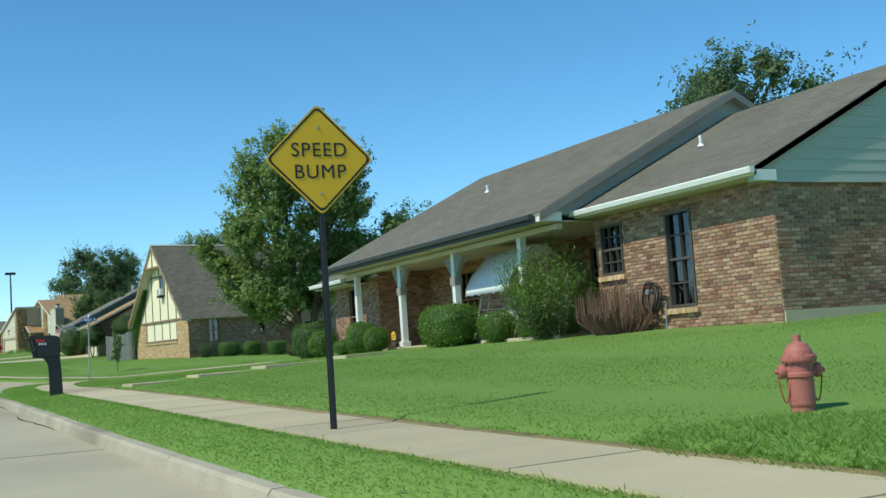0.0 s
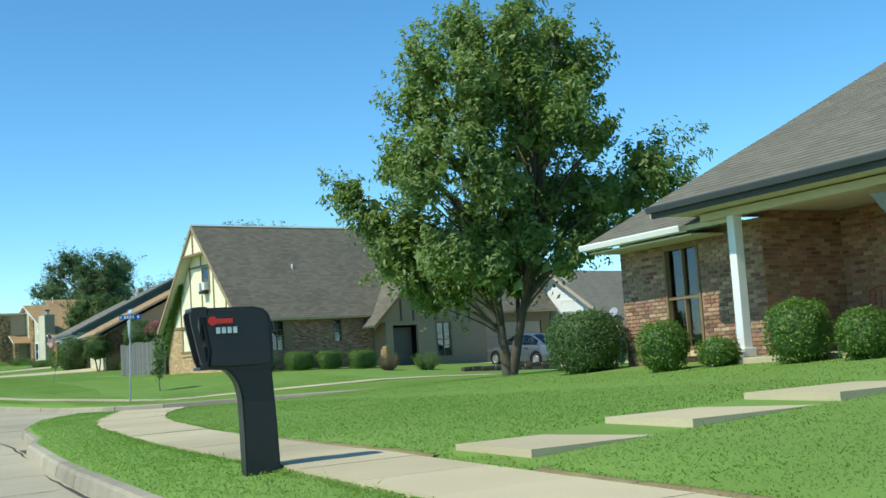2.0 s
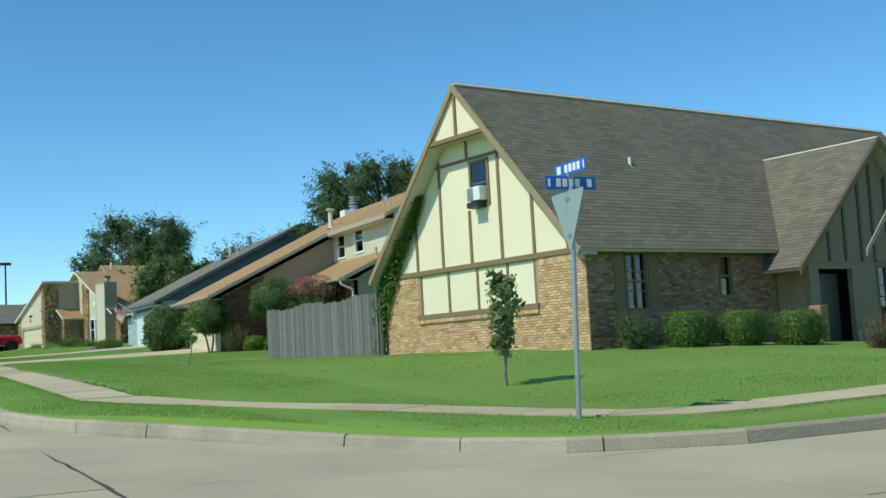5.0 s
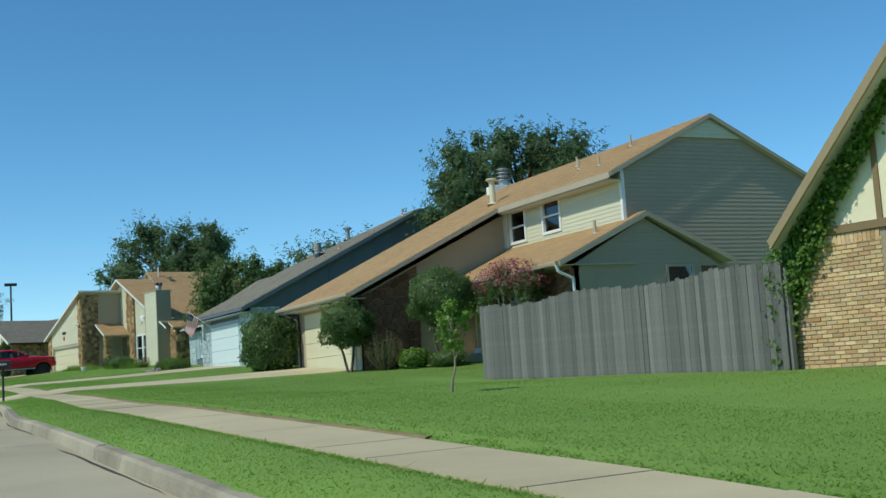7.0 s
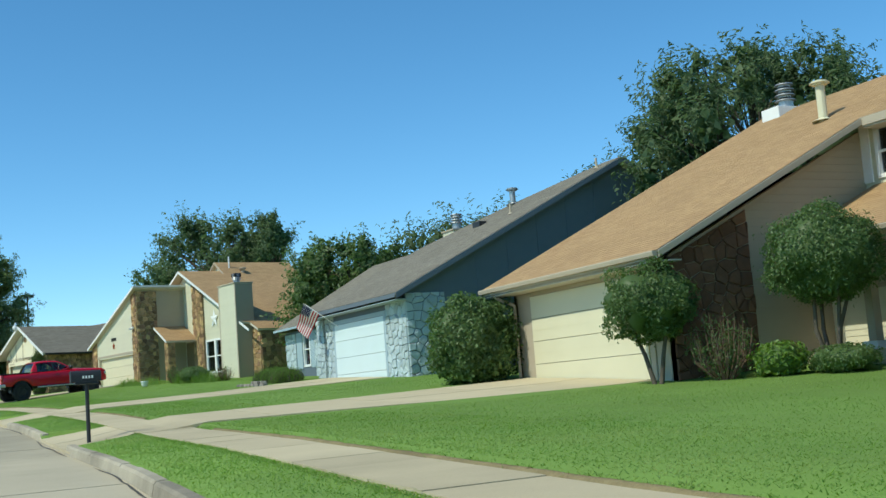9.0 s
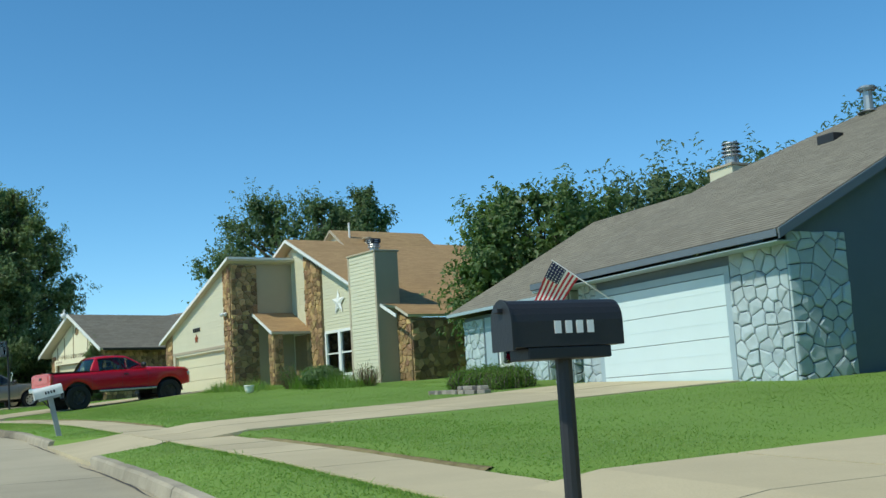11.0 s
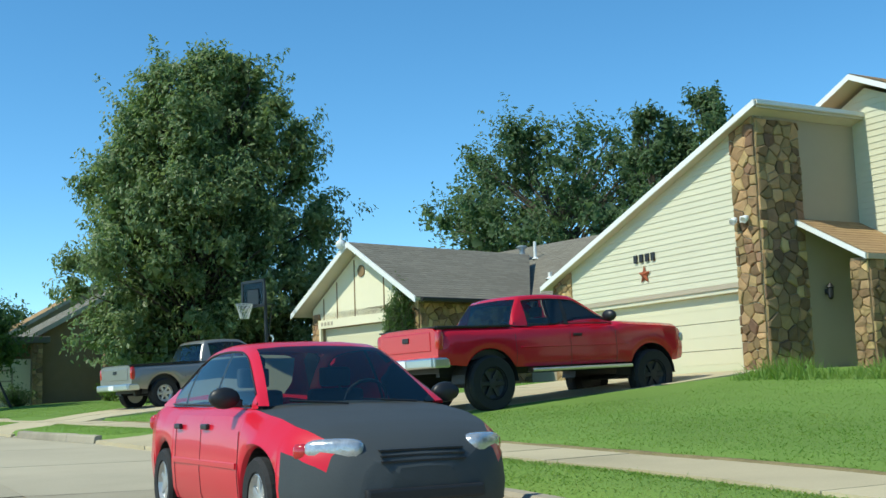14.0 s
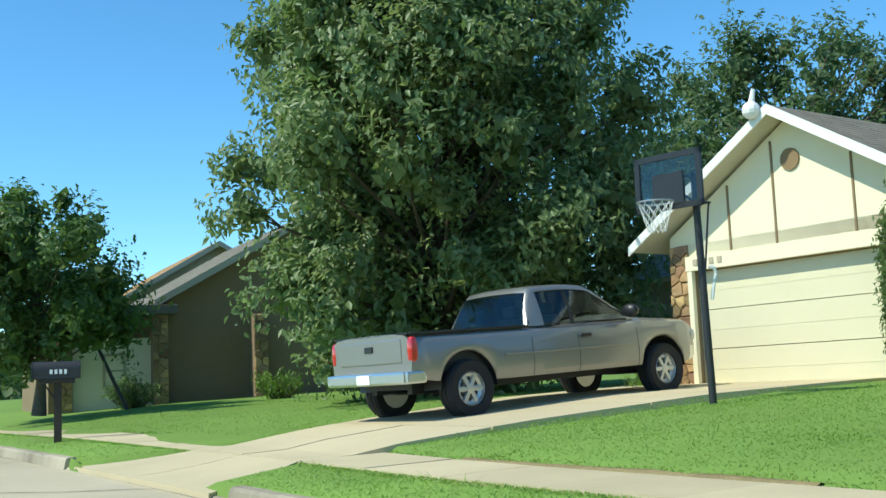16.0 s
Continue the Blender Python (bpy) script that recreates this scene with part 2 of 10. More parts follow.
BLACK_PLASTIC = surface("black_plastic", (0.014, 0.015, 0.017), 0.42, 0.12, 6.0, 80.0, 0.1)
BLACK_METAL = surface("black_metal", (0.02, 0.02, 0.022), 0.5, 0.2, 6.0, 80.0, 0.1)
SIGN_YELLOW = surface("traffic_yellow", (0.80, 0.45, 0.012), 0.45, 0.04, 2.0, 60.0, 0.03)
SIGN_BLACK = surface("sign_black", (0.012, 0.012, 0.012), 0.5, 0.05, 2.0, 60.0, 0.0)
SIGN_BLUE = surface("street_sign_blue", (0.012, 0.13, 0.45), 0.4, 0.05, 2.0, 60.0, 0.03)
SIGN_WHITE = surface("reflective_white", (0.80, 0.80, 0.78), 0.4, 0.04, 2.0, 60.0, 0.02)
SIGN_BACK = surface("aluminium_sheet", (0.42, 0.48, 0.44), 0.5, 0.08, 3.0, 60.0, 0.05, metal=0.5)
HYDRANT_RED = surface("faded_red_enamel", (0.42, 0.135, 0.105), 0.6, 0.18, 8.0, 60.0, 0.2)
CAR_RED = surface("red_car_paint", (0.50, 0.005, 0.022), 0.22, 0.03, 1.0, 200.0, 0.0, coat=0.5, spec=0.35)
CAR_FADED = surface("faded_red_paint", (0.60, 0.010, 0.03), 0.3, 0.04, 1.5, 100.0, 0.0, coat=0.35, spec=0.25)
CAR_SILVER = surface("pewter_paint", (0.27, 0.262, 0.25), 0.34, 0.03, 1.0, 200.0, 0.0, metal=0.55, coat=0.8)
CAR_GREY = surface("grey_car_paint", (0.12, 0.13, 0.15), 0.3, 0.03, 1.0, 200.0, 0.0, metal=0.4, coat=0.8)
PRIMER = surface("matt_grey_primer", (0.045, 0.052, 0.056), 0.62, 0.1, 2.0, 60.0, 0.08)
RUBBER = surface("tyre_rubber", (0.016, 0.016, 0.017), 0.85, 0.15, 6.0, 60.0, 0.25)
CHROME = surface("chrome", (0.66, 0.66, 0.66), 0.28, 0.05, 4.0, 60.0, 0.0, metal=1.0)
ALLOY = surface("wheel_alloy", (0.55, 0.55, 0.54), 0.35, 0.06, 4.0, 60.0, 0.02, metal=0.7)
LAMP_RED = surface("red_lens", (0.45, 0.012, 0.012), 0.15, 0.03, 4.0, 60.0, 0.0, coat=1.0)
LAMP_CLEAR = surface("clear_lens", (0.50, 0.51, 0.52), 0.2, 0.35, 14.0, 60.0, 0.15, metal=0.5, coat=1.0)
CAR_GLASS = glass_pane("car_glass", (0.66, 0.77, 0.76), 0.9, (0.6, 0.66, 0.68))
CLEAR_SHEET = glass_pane("clear_acrylic", (0.85, 0.88, 0.88), 0.93, (0.3, 0.33, 0.35))
CANVAS = surface("white_canvas", (0.78, 0.79, 0.77), 0.9, 0.05, 2.0, 80.0, 0.2)
FLAG_RED = surface("flag_red", (0.42, 0.03, 0.045), 0.85, 0.06, 3.0, 80.0, 0.1)
FLAG_WHITE = surface("flag_white", (0.72, 0.72, 0.70), 0.85, 0.06, 3.0, 80.0, 0.1)
FLAG_NAVY = surface("flag_navy", (0.012, 0.018, 0.07), 0.85, 0.06, 3.0, 80.0, 0.1)
RUST = surface("rusty_metal", (0.30, 0.075, 0.03), 0.8, 0.3, 8.0, 60.0, 0.3)
NET = surface("net_cord", (0.7, 0.7, 0.68), 0.9, 0.05, 3.0, 60.0, 0.0)
TWIG = surface("dry_twig", (0.16, 0.095, 0.065), 0.95, 0.3, 6.0, 40.0, 0.4)
WALL_STONE = surface("dark_retaining_stone", (0.10, 0.075, 0.055), 0.92, 0.25, 5.0, 50.0, 0.6, pieces=0.3)
LEAF_MAPLE = leafy("green_leaf", (0.13, 0.20, 0.05), (0.265, 0.335, 0.12))
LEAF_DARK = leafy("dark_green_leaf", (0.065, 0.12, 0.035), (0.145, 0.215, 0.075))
LEAF_FAR = leafy("blue_green_leaf", (0.07, 0.12, 0.05), (0.15, 0.205, 0.095), 0.6)
LEAF_HEDGE = leafy("box_leaf", (0.085, 0.165, 0.03), (0.175, 0.28, 0.06))
LEAF_FRESH = leafy("light_green_leaf", (0.115, 0.21, 0.035), (0.20, 0.30, 0.07))
LEAF_PEAR = leafy("glossy_leaf", (0.115, 0.175, 0.06), (0.245, 0.305, 0.14), 0.42)
PETAL = leafy("pink_petal", (0.42, 0.10, 0.15), (0.30, 0.14, 0.13), 0.6)


# ---- building blocks ----
def thing(name, m, label, category, group="", kind=""):
    ob = new(name)
    ob.empty_display_size = 0.2
    ob.matrix_basis = m
    return tagged(ob, label, category, group, kind)


def part(name, bm, material, parent, label="", smooth=False):
    me = bpy.data.meshes.new(name)
    bm.normal_update()
    bm.to_mesh(me)
    bm.free()
    if smooth:
        me.polygons.foreach_set("use_smooth", [True] * len(me.polygons))
    for mt in material if isinstance(material, (list, tuple)) else (material,):
        me.materials.append(mt)
    ob = new(name, me)
    ob.parent = parent
    if label:
        tagged(ob, label)
    return ob


def sheet(name, verts, faces, material, parent=None, uv=None, label="", smooth=False):
    """A mesh from arrays that the code has worked out."""
    me = bpy.data.meshes.new(name)
    me.from_pydata(verts, [], faces)
    if uv is not None:
        layer = me.uv_layers.new(name="UVMap")
        layer.data.foreach_set("uv", [c for f in faces for v in f for c in uv[v]])
    if smooth:
        me.polygons.foreach_set("use_smooth", [True] * len(me.polygons))
    me.materials.append(material)
    ob = new(name, me)
    ob.parent = parent
    if label:
        tagged(ob, label)
    return ob


def box(bm, x0, x1, y0, y1, z0, z1, bevel=0.0, m=None):
    mm = Matrix.Translation(((x0 + x1) / 2, (y0 + y1) / 2, (z0 + z1) / 2)) @ Matrix.Diagonal((abs(x1 - x0), abs(y1 - y0), abs(z1 - z0), 1))
    r = bmesh.ops.create_cube(bm, size=1, matrix=mm if m is None else m @ mm)
    if bevel:
        edges = list({e for v in r["verts"] for e in v.link_edges})
        bmesh.ops.bevel(bm, geom=edges, offset=bevel, segments=2, affect='EDGES', profile=0.6)
    return r["verts"]


def one_box(x0, x1, y0, y1, z0, z1, bevel=0.0, m=None):
    bm = bmesh.new()
    box(bm, x0, x1, y0, y1, z0, z1, bevel, m)
    return bm


def prism(bm, pts, way):
    """A flat outline pushed along a way."""
    way = Vector(way)
    a = [bm.verts.new(p) for p in pts]
    b = [bm.verts.new(Vector(p) + way) for p in pts]
    k = len(pts)
    bm.faces.new(a)
    bm.faces.new(b[::-1])
    for i in range(k):
        bm.faces.new((a[i], b[i], b[(i + 1) % k], a[(i + 1) % k]))
    bmesh.ops.recalc_face_normals(bm, faces=list({f for v in a + b for f in v.link_faces}))


def tube(bm, p, q, r0, r1=None, seg=8):
    p, q = Vector(p), Vector(q)
    r1 = r0 if r1 is None else r1
    d = q - p
    turn = d.to_track_quat("Z", "Y").to_matrix().to_4x4()
    bmesh.ops.create_cone(bm, cap_ends=True, segments=seg, radius1=max(r0, 1e-4), radius2=max(r1, 1e-4), depth=d.length,
                          matrix=Matrix.Translation((p + q) / 2) @ turn)


def pipe(bm, pts, r, seg=6):
    for a, b in zip(pts, pts[1:]):
        tube(bm, a, b, r, r, seg)


def lathe(bm, profile, seg=16, m=None):
    """A turned body from (radius, height) pairs."""
    m = m or Matrix()
    rings = []
    for r, z in profile:
        rings.append([bm.verts.new(m @ Vector((r * math.cos(2 * math.pi * k / seg), r * math.sin(2 * math.pi * k / seg), z))) for k in range(seg)])
    for a, b in zip(rings, rings[1:]):
        for k in range(seg):
            bm.faces.new((a[k], a[(k + 1) % seg], b[(k + 1) % seg], b[k]))
    bm.faces.new(rings[0][::-1])
    bm.faces.new(rings[-1])


def pierced(bm, plane, at, thick, u0, u1, z0, z1, holes=()):
    """An upright wall with openings through it. plane 'x': it runs along y, at x = at, its depth towards +x; 'y': along x."""
    us = sorted({u0, u1, *[h[0] for h in holes], *[h[1] for h in holes]})
    zs = sorted({z0, z1, *[h[2] for h in holes], *[h[3] for h in holes]})
    for a, b in zip(us, us[1:]):
        for c, d in zip(zs, zs[1:]):
            mu, mz = (a + b) / 2, (c + d) / 2
            if any(h[0] < mu < h[1] and h[2] < mz < h[3] for h in holes):
                continue
            if plane == 'x':
                box(bm, at, at + thick, a, b, c, d)
            else:
                box(bm, a, b, at, at + thick, c, d)
    bmesh.ops.remove_doubles(bm, verts=bm.verts, dist=1e-4)


def span(poly, v):
    """Where the line at height v crosses a convex outline of (u, v) points."""
    hit = []
    for (u0, v0), (u1, v1) in zip(poly, poly[1:] + poly[:1]):
        if v0 != v1 and min(v0, v1) <= v <= max(v0, v1):
            hit.append(u0 + (u1 - u0) * (v - v0) / (v1 - v0))
    return (min(hit), max(hit)) if len(hit) > 1 else None


def rows_of(poly, step):
    lo, hi = min(p[1] for p in poly), max(p[1] for p in poly)
    k = max(1, round((hi - lo) / step))
    s = (hi - lo) / k
    e = 1e-4
    for i in range(k):
        a, b = span(poly, lo + i * s + e), span(poly, lo + (i + 1) * s - e)
        if a and b:
            yield lo + i * s, lo + (i + 1) * s, a, b


def lap_boards(name, parent, material, place, poly, step=0.115, proud=0.014, holes=(), label=""):
    """Lapped boards over an outline; place(u, z, out) gives the spot in the parent's space. One mesh."""
    vs, fs = [], []
    for z0, z1, a, b in rows_of(poly, step):
        pieces = [(a[0], a[1], b[0], b[1])]
        for h in holes:
            if h[2] < (z0 + z1) / 2 < h[3]:
                more = []
                for p in pieces:
                    if h[0] > p[0] and h[1] < p[1]:
                        more += [(p[0], h[0], p[2], h[0]), (h[1], p[1], h[1], p[3])]
                    else:
                        more.append(p)
                pieces = more
        for p in pieces:
            k = len(vs)
            vs += [place(p[0], z0, proud), place(p[1], z0, proud), place(p[3], z1, 0.002), place(p[2], z1, 0.002), place(p[0], z0, 0.0), place(p[1], z0, 0.0)]
            fs += [(k, k + 1, k + 2, k + 3), (k + 4, k + 5, k + 1, k)]
    return sheet(name, vs, fs, material, parent, label=label)


def roof_slope(name, parent, material, eave_a, eave_b, up, poly, course=0.14, label=""):
    """Lapped shingle courses. eave_a to eave_b is the line of v = 0; up the slope's way; poly: outline in (along, up the slope)."""
    a, along, up = Vector(eave_a), (Vector(eave_b) - Vector(eave_a)).normalized(), Vector(up).normalized()
    out = along.cross(up)
    if out.z < 0:
        out = -out
    vs, fs, uv = [], [], []
    lap = 0.004
    last = None
    for v0, v1, p, q in rows_of(poly, course):
        wob = random.uniform(-0.001, 0.001)
        k = len(vs)
        for u, v, h in ((p[0], v0, lap + wob), (p[1], v0, lap + wob), (q[1], v1, 0.0), (q[0], v1, 0.0), (p[0], v0, -0.02), (p[1], v0, -0.02)):
            vs.append(a + along * u + up * v + out * h)
            uv.append((u + 50, v + 0.002))
        fs += [(k, k + 1, k + 2, k + 3), (last + 3, last + 2, k + 1, k) if last is not None else (k + 4, k + 5, k + 1, k)]
        last = k
    used = sorted({i for f in fs for i in f})
    at = {o: i for i, o in enumerate(used)}
    vs, uv, fs = [vs[i] for i in used], [uv[i] for i in used], [tuple(at[i] for i in f) for f in fs]
    ob = sheet(name, vs, fs, material, parent, uv, label)
    bm = bmesh.new()
    prism(bm, [a + along * u + up * v - out * 0.012 for u, v in poly], -out * 0.09)
    part("roof_deck", bm, SOFFIT, ob)
    return ob


def window(parent, place, u0, u1, z0, z1, material, bars=(1, 1), border=0.07, deep=0.06, sash=True, curtain=False, label="", group=""):
    """A framed window as a part, with panes and bars as pieces. place(u, z, out) maps into the parent's space."""
    def bar(bm, a, b, c, d, o0, o1):
        pts = [place(a, c, o0), place(b, c, o0), place(b, d, o0), place(a, d, o0)]
        prism(bm, pts, Vector(place(a, c, o1)) - Vector(place(a, c, o0)))
    bm = bmesh.new()
    for a, b, c, d in ((u0, u1, z0, z0 + border), (u0, u1, z1 - border, z1), (u0, u0 + border, z0 + border, z1 - border), (u1 - border, u1, z0 + border, z1 - border)):
        bar(bm, a, b, c, d, -deep, 0.03)
    fr = part("window", bm, material, parent, label)
    bm = bmesh.new()
    zm = (z0 + z1) / 2
    if sash:
        bar(bm, u0 + border, u1 - border, zm - 0.025, zm + 0.025, -deep + 0.005, 0.0)
    for i in range(1, bars[0]):
        u = u0 + (u1 - u0) * i / bars[0]
        bar(bm, u - 0.012, u + 0.012, z0 + border, z1 - border, -deep + 0.01, -0.012)
    for i in range(1, bars[1]):
        z = z0 + (z1 - z0) * i / bars[1]
        bar(bm, u0 + border, u1 - border, z - 0.012, z + 0.012, -deep + 0.01, -0.014)
    if len(bm.verts):
        part("glazing_bar", bm, material, fr)
    else:
        bm.free()
    bm = bmesh.new()
    bar(bm, u0 + border, u1 - border, z0 + border, z1 - border, -deep + 0.016, -deep + 0.022)
    pane = part("pane", bm, GLASS, fr)
    pane.visible_shadow = False
    if curtain:
        k, vs, fs = 18, [], []
        for i in range(k + 1):
            u = u0 + border + (u1 - u0 - 2 * border) * i / k
            o = -deep - 0.1 + 0.025 * math.sin(i * 1.9)
            vs += [place(u, z0 + border, o), place(u, z1 - border, o)]
        fs = [(2 * i, 2 * i + 2, 2 * i + 3, 2 * i + 1) for i in range(k)]
        sheet("curtain", vs, fs, CURTAIN, fr, smooth=True)
    return fr


def garage_door(parent, place, u0, u1, z0, z1, material, sections=4, label=""):
    bm = bmesh.new()
    h = (z1 - z0) / sections
    for i in range(sections):
        a, b = z0 + i * h + 0.006, z0 + (i + 1) * h - 0.006
        pts = [place(u0, a, -0.05), place(u1, a, -0.05), place(u1, b, -0.05), place(u0, b, -0.05)]
        prism(bm, pts, Vector(place(u0, a, -0.04)) - Vector(place(u0, a, -0.05)))
    d = part("garage_door", bm, material, parent, label)
    for i in range(sections):
        bm = bmesh.new()
        a, b = z0 + i * h + 0.006, z0 + (i + 1) * h - 0.006
        pts = [place(u0, a, -0.04), place(u1, a, -0.04), place(u1, b, -0.04), place(u0, b, -0.04)]
        prism(bm, pts, Vector(place(u0, a, 0.0)) - Vector(place(u0, a, -0.04)))
        rib = [place(u0 + 0.02, a + h * 0.47, 0.0), place(u1 - 0.02, a + h * 0.47, 0.0), place(u1 - 0.02, a + h * 0.5, 0.0), place(u0 + 0.02, a + h * 0.5, 0.0)]
        prism(bm, rib, Vector(place(u0, a, 0.004)) - Vector(place(u0, a, 0.0)))
        part("door_section", bm, material, d)
    return d


def front(x):
    """Spots on a wall that faces the street at x, out towards -x."""
    return lambda u, z, o: (x - o, u, z)


def side(y):
    """Spots on a wall at y that faces -y."""
    return lambda u, z, o: (u, y - o, z)


PIECES = []  # bricks and stones wait here until the things stand


def masonry(parent, place, poly, kind, material, name, holes=(), singles=0, seed=1, size=(0.203, 0.068), joint=0.011, proud=0.016):
    PIECES.append((parent, place, poly, kind, material, name, holes, singles, seed, size, joint, proud))


# ---- the lie of the land: the street climbs gently along +y, lots on its +x side ----
EYE_Y = np.array([-600, -60, 0, 9, 18, 27.4, 48, 57.8, 65.6, 74, 80, 98, 108, 117, 129, 137.4, 150, 200, 900.0])
EYE_Z = np.array([0.3, 0.4, 1.23, 1.38, 1.57, 1.70, 1.82, 2.06, 2.29, 2.59, 2.80, 3.21, 3.55, 3.80, 4.12, 4.29, 4.52, 5.1, 5.2])
KERB_Y = np.array([-600, 8, 17, 31, 38, 65, 84, 93, 108, 120, 125, 130, 136, 143, 147.5, 158, 180, 900.0])
KERB_X = np.array([2.2, 2.2, 2.14, 2.33, 2.75, 2.83, 3.05, 3.75, 4.2, 4.3, 4.3, 3.9, 3.1, 1.75, 0.2, -2.6, -10.0, -280.0])
LOT_D = np.array([-900, -9.2, 0.0, 0.15, 1.25, 2.22, 2.36, 4.0, 7.0, 10.5, 16.0, 900.0])
LOT_Y = np.array([-600, 13, 27, 36, 42, 51, 63, 70, 78, 86, 100, 112, 124, 132, 139, 152, 170, 900.0])
LAWN_DROP = [(.72, .5, .2, 0), (.71, .49, .2, 0), (.67, .5, .32, .18), (.80, .68, .45, .3), (.82, .78, .6, .45), (.95, .98, .9, .8), (.86, .9, .75, .6),
             (.84, .85, .66, .55), (.83, .85, .8, .7), (.83, .9, .95, .8), (.76, .72, .64, .35), (.74, .65, .5, .3), (.70, .6, .4, .25), (.68, .5, .3, .15),
             (.66, .45, .1, 0), (.64, .45, .36, .3), (.66, .5, .4, .3), (.66, .5, .4, .3)]
DROP = np.array([[.95, .95, .95, .95, .875, .86, .845 if 2 < i < 7 else .785, *row, row[-1]] for i, row in enumerate(LAWN_DROP)])


def kerb_x(y):
    return np.interp(y, KERB_Y, KERB_X)


def level(y):
    return np.interp(y, EYE_Y, EYE_Z)


def eased(v, a, b):
    f = np.clip((np.asarray(v, float) - a) / (b - a), 0, 1)
    return f * f * (3 - 2 * f)


def dip(x, y):
    """How far the land falls away along the side street, below the level of the main one."""
    fall = 0.14 * eased(x, 3.4, 6.6) * eased(y, 46, 52) * (1 - eased(y, 62, 68))
    return fall + 0.03 * np.clip(np.asarray(x, float) - 17, 0, 40) * eased(y, 44, 54) * (1 - eased(y, 76, 88))


def lawn_z(x, y):
    x, y = np.asarray(x, float), np.asarray(y, float)
    d = x - kerb_x(y)
    i = np.clip(np.searchsorted(LOT_Y, y) - 1, 0, len(LOT_Y) - 2)
    j = np.clip(np.searchsorted(LOT_D, d) - 1, 0, len(LOT_D) - 2)
    f = np.clip((y - LOT_Y[i]) / (LOT_Y[i + 1] - LOT_Y[i]), 0, 1)
    g = np.clip((d - LOT_D[j]) / (LOT_D[j + 1] - LOT_D[j]), 0, 1)
    drop = (DROP[i, j] * (1 - g) + DROP[i, j + 1] * g) * (1 - f) + (DROP[i + 1, j] * (1 - g) + DROP[i + 1, j + 1] * g) * f
    return level(y) - drop - dip(x, y)


def road_z(x, y):
    return level(y) - 1.1 - dip(x, y)


NEAR_CORNER = [(2.92, 37.7), (3.14, 40.5), (3.32, 42.3), (3.85, 44.6), (4.9, 46.9), (6.05, 47.7), (7.7, 48.2), (9.5, 48.4)]
FAR_CORNER = [(8.9, 54.8), (7.3, 55.45), (6.5, 56.3), (5.65, 57.7), (4.75, 59.0), (4.0, 60.3), (3.25, 62.0), (2.83, 64.4)]
LINE_A = [(float(kerb_x(y)), float(y)) for y in np.arange(-60, 37, 2.0)] + NEAR_CORNER + [(14, 48.5), (22, 48.6), (40, 48.8), (90, 49.5)]
LINE_B = [(90, 56.0), (40, 55.3), (22, 55.0), (14, 54.9)] + FAR_CORNER + [(float(kerb_x(y)), float(y)) for y in np.arange(66, 200, 2.0)]
LINE_L = [(float(kerb_x(y)) - 9.2, float(y)) for y in np.arange(200, -62, -4.0)]
# drives: where each one meets the kerb (y range) and its garage end (two corners)
DRIVES = {"tan": ((98.2, 103.6), ((15.2, 98.0), (15.2, 103.2))),
          "blue": ((112.2, 118.4), ((15.6, 112.6), (15.6, 117.6))),
          "red": ((137.6, 143.6), ((13.1, 139.2), (12.1, 144.9))),
          "silver": ((148.3, 153.2), ((9.9, 151.7), (8.0, 156.6)))}


def shifted(line, off):
    """The line moved to its right by off."""
    pts = [Vector((*p, 0)) for p in line]
    out = []
    for i, p in enumerate(pts):
        a, b = pts[max(i - 1, 0)], pts[min(i + 1, len(pts) - 1)]
        d = (b - a).normalized()
        out.append((p.x + d.y * off, p.y - d.x * off))
    return out


def inside(x, y, poly):
    """Which of many points lie in an outline."""
    hit = np.zeros(np.shape(x), bool)
    for (x0, y0), (x1, y1) in zip(poly, poly[1:] + poly[:1]):
        if y0 != y1:
            cross = ((y0 > y) != (y1 > y)) & (x < (x1 - x0) * (y - y0) / (y1 - y0) + x0)
            hit ^= cross
    return hit


ROAD_OUTLINE = LINE_A + LINE_B + LINE_L
DRIVE_OUTLINES = []
for (ya, yb), ((xa, za), (xb, zb)) in DRIVES.values():
    k0, k1 = float(kerb_x(ya)), float(kerb_x(yb))
    w0, w1 = ya + 0.9, yb - 0.9
    DRIVE_OUTLINES.append([(k0, ya), (float(kerb_x(w0)) + 1.2, w0), (xa, za), (xb, zb), (float(kerb_x(w1)) + 1.2, w1), (k1, yb)])

# one sheet of ground, lowered under the roadway
from mathutils.geometry import delaunay_2d_cdt
pts, edges, low = [], [], []
for line in (LINE_A, LINE_B, LINE_L):
    for off, deep in ((0.02, True), (0.13, False)):
        k = len(pts)
        for p in shifted(line, off):
            pts.append(p)
            low.append(deep)
        edges += [(i, i + 1) for i in range(k, len(pts) - 1)]
for y0, y1 in ((-24, 34), (67, 150)):
    for off in (2.22, 2.36):
        k = len(pts)
        pts += [(float(kerb_x(y)) + off, float(y)) for y in np.arange(y0, y1, 1.4)]
        low += [False] * (len(pts) - k)
        edges += [(i, i + 1) for i in range(k, len(pts) - 1)]
grid = [(x, y) for y in np.arange(-24, 172, 1.6) for x in np.arange(-2, 34, 1.5)]
grid += [(x, y) for y in np.arange(-600, 901, 60) for x in np.arange(-600, 601, 60)]
grid += [(x, y) for y in np.arange(-60, 230, 9) for x in np.arange(-40, 90, 9)]
gx, gy = np.array(grid, float).T
in_road = inside(gx, gy, ROAD_OUTLINE)


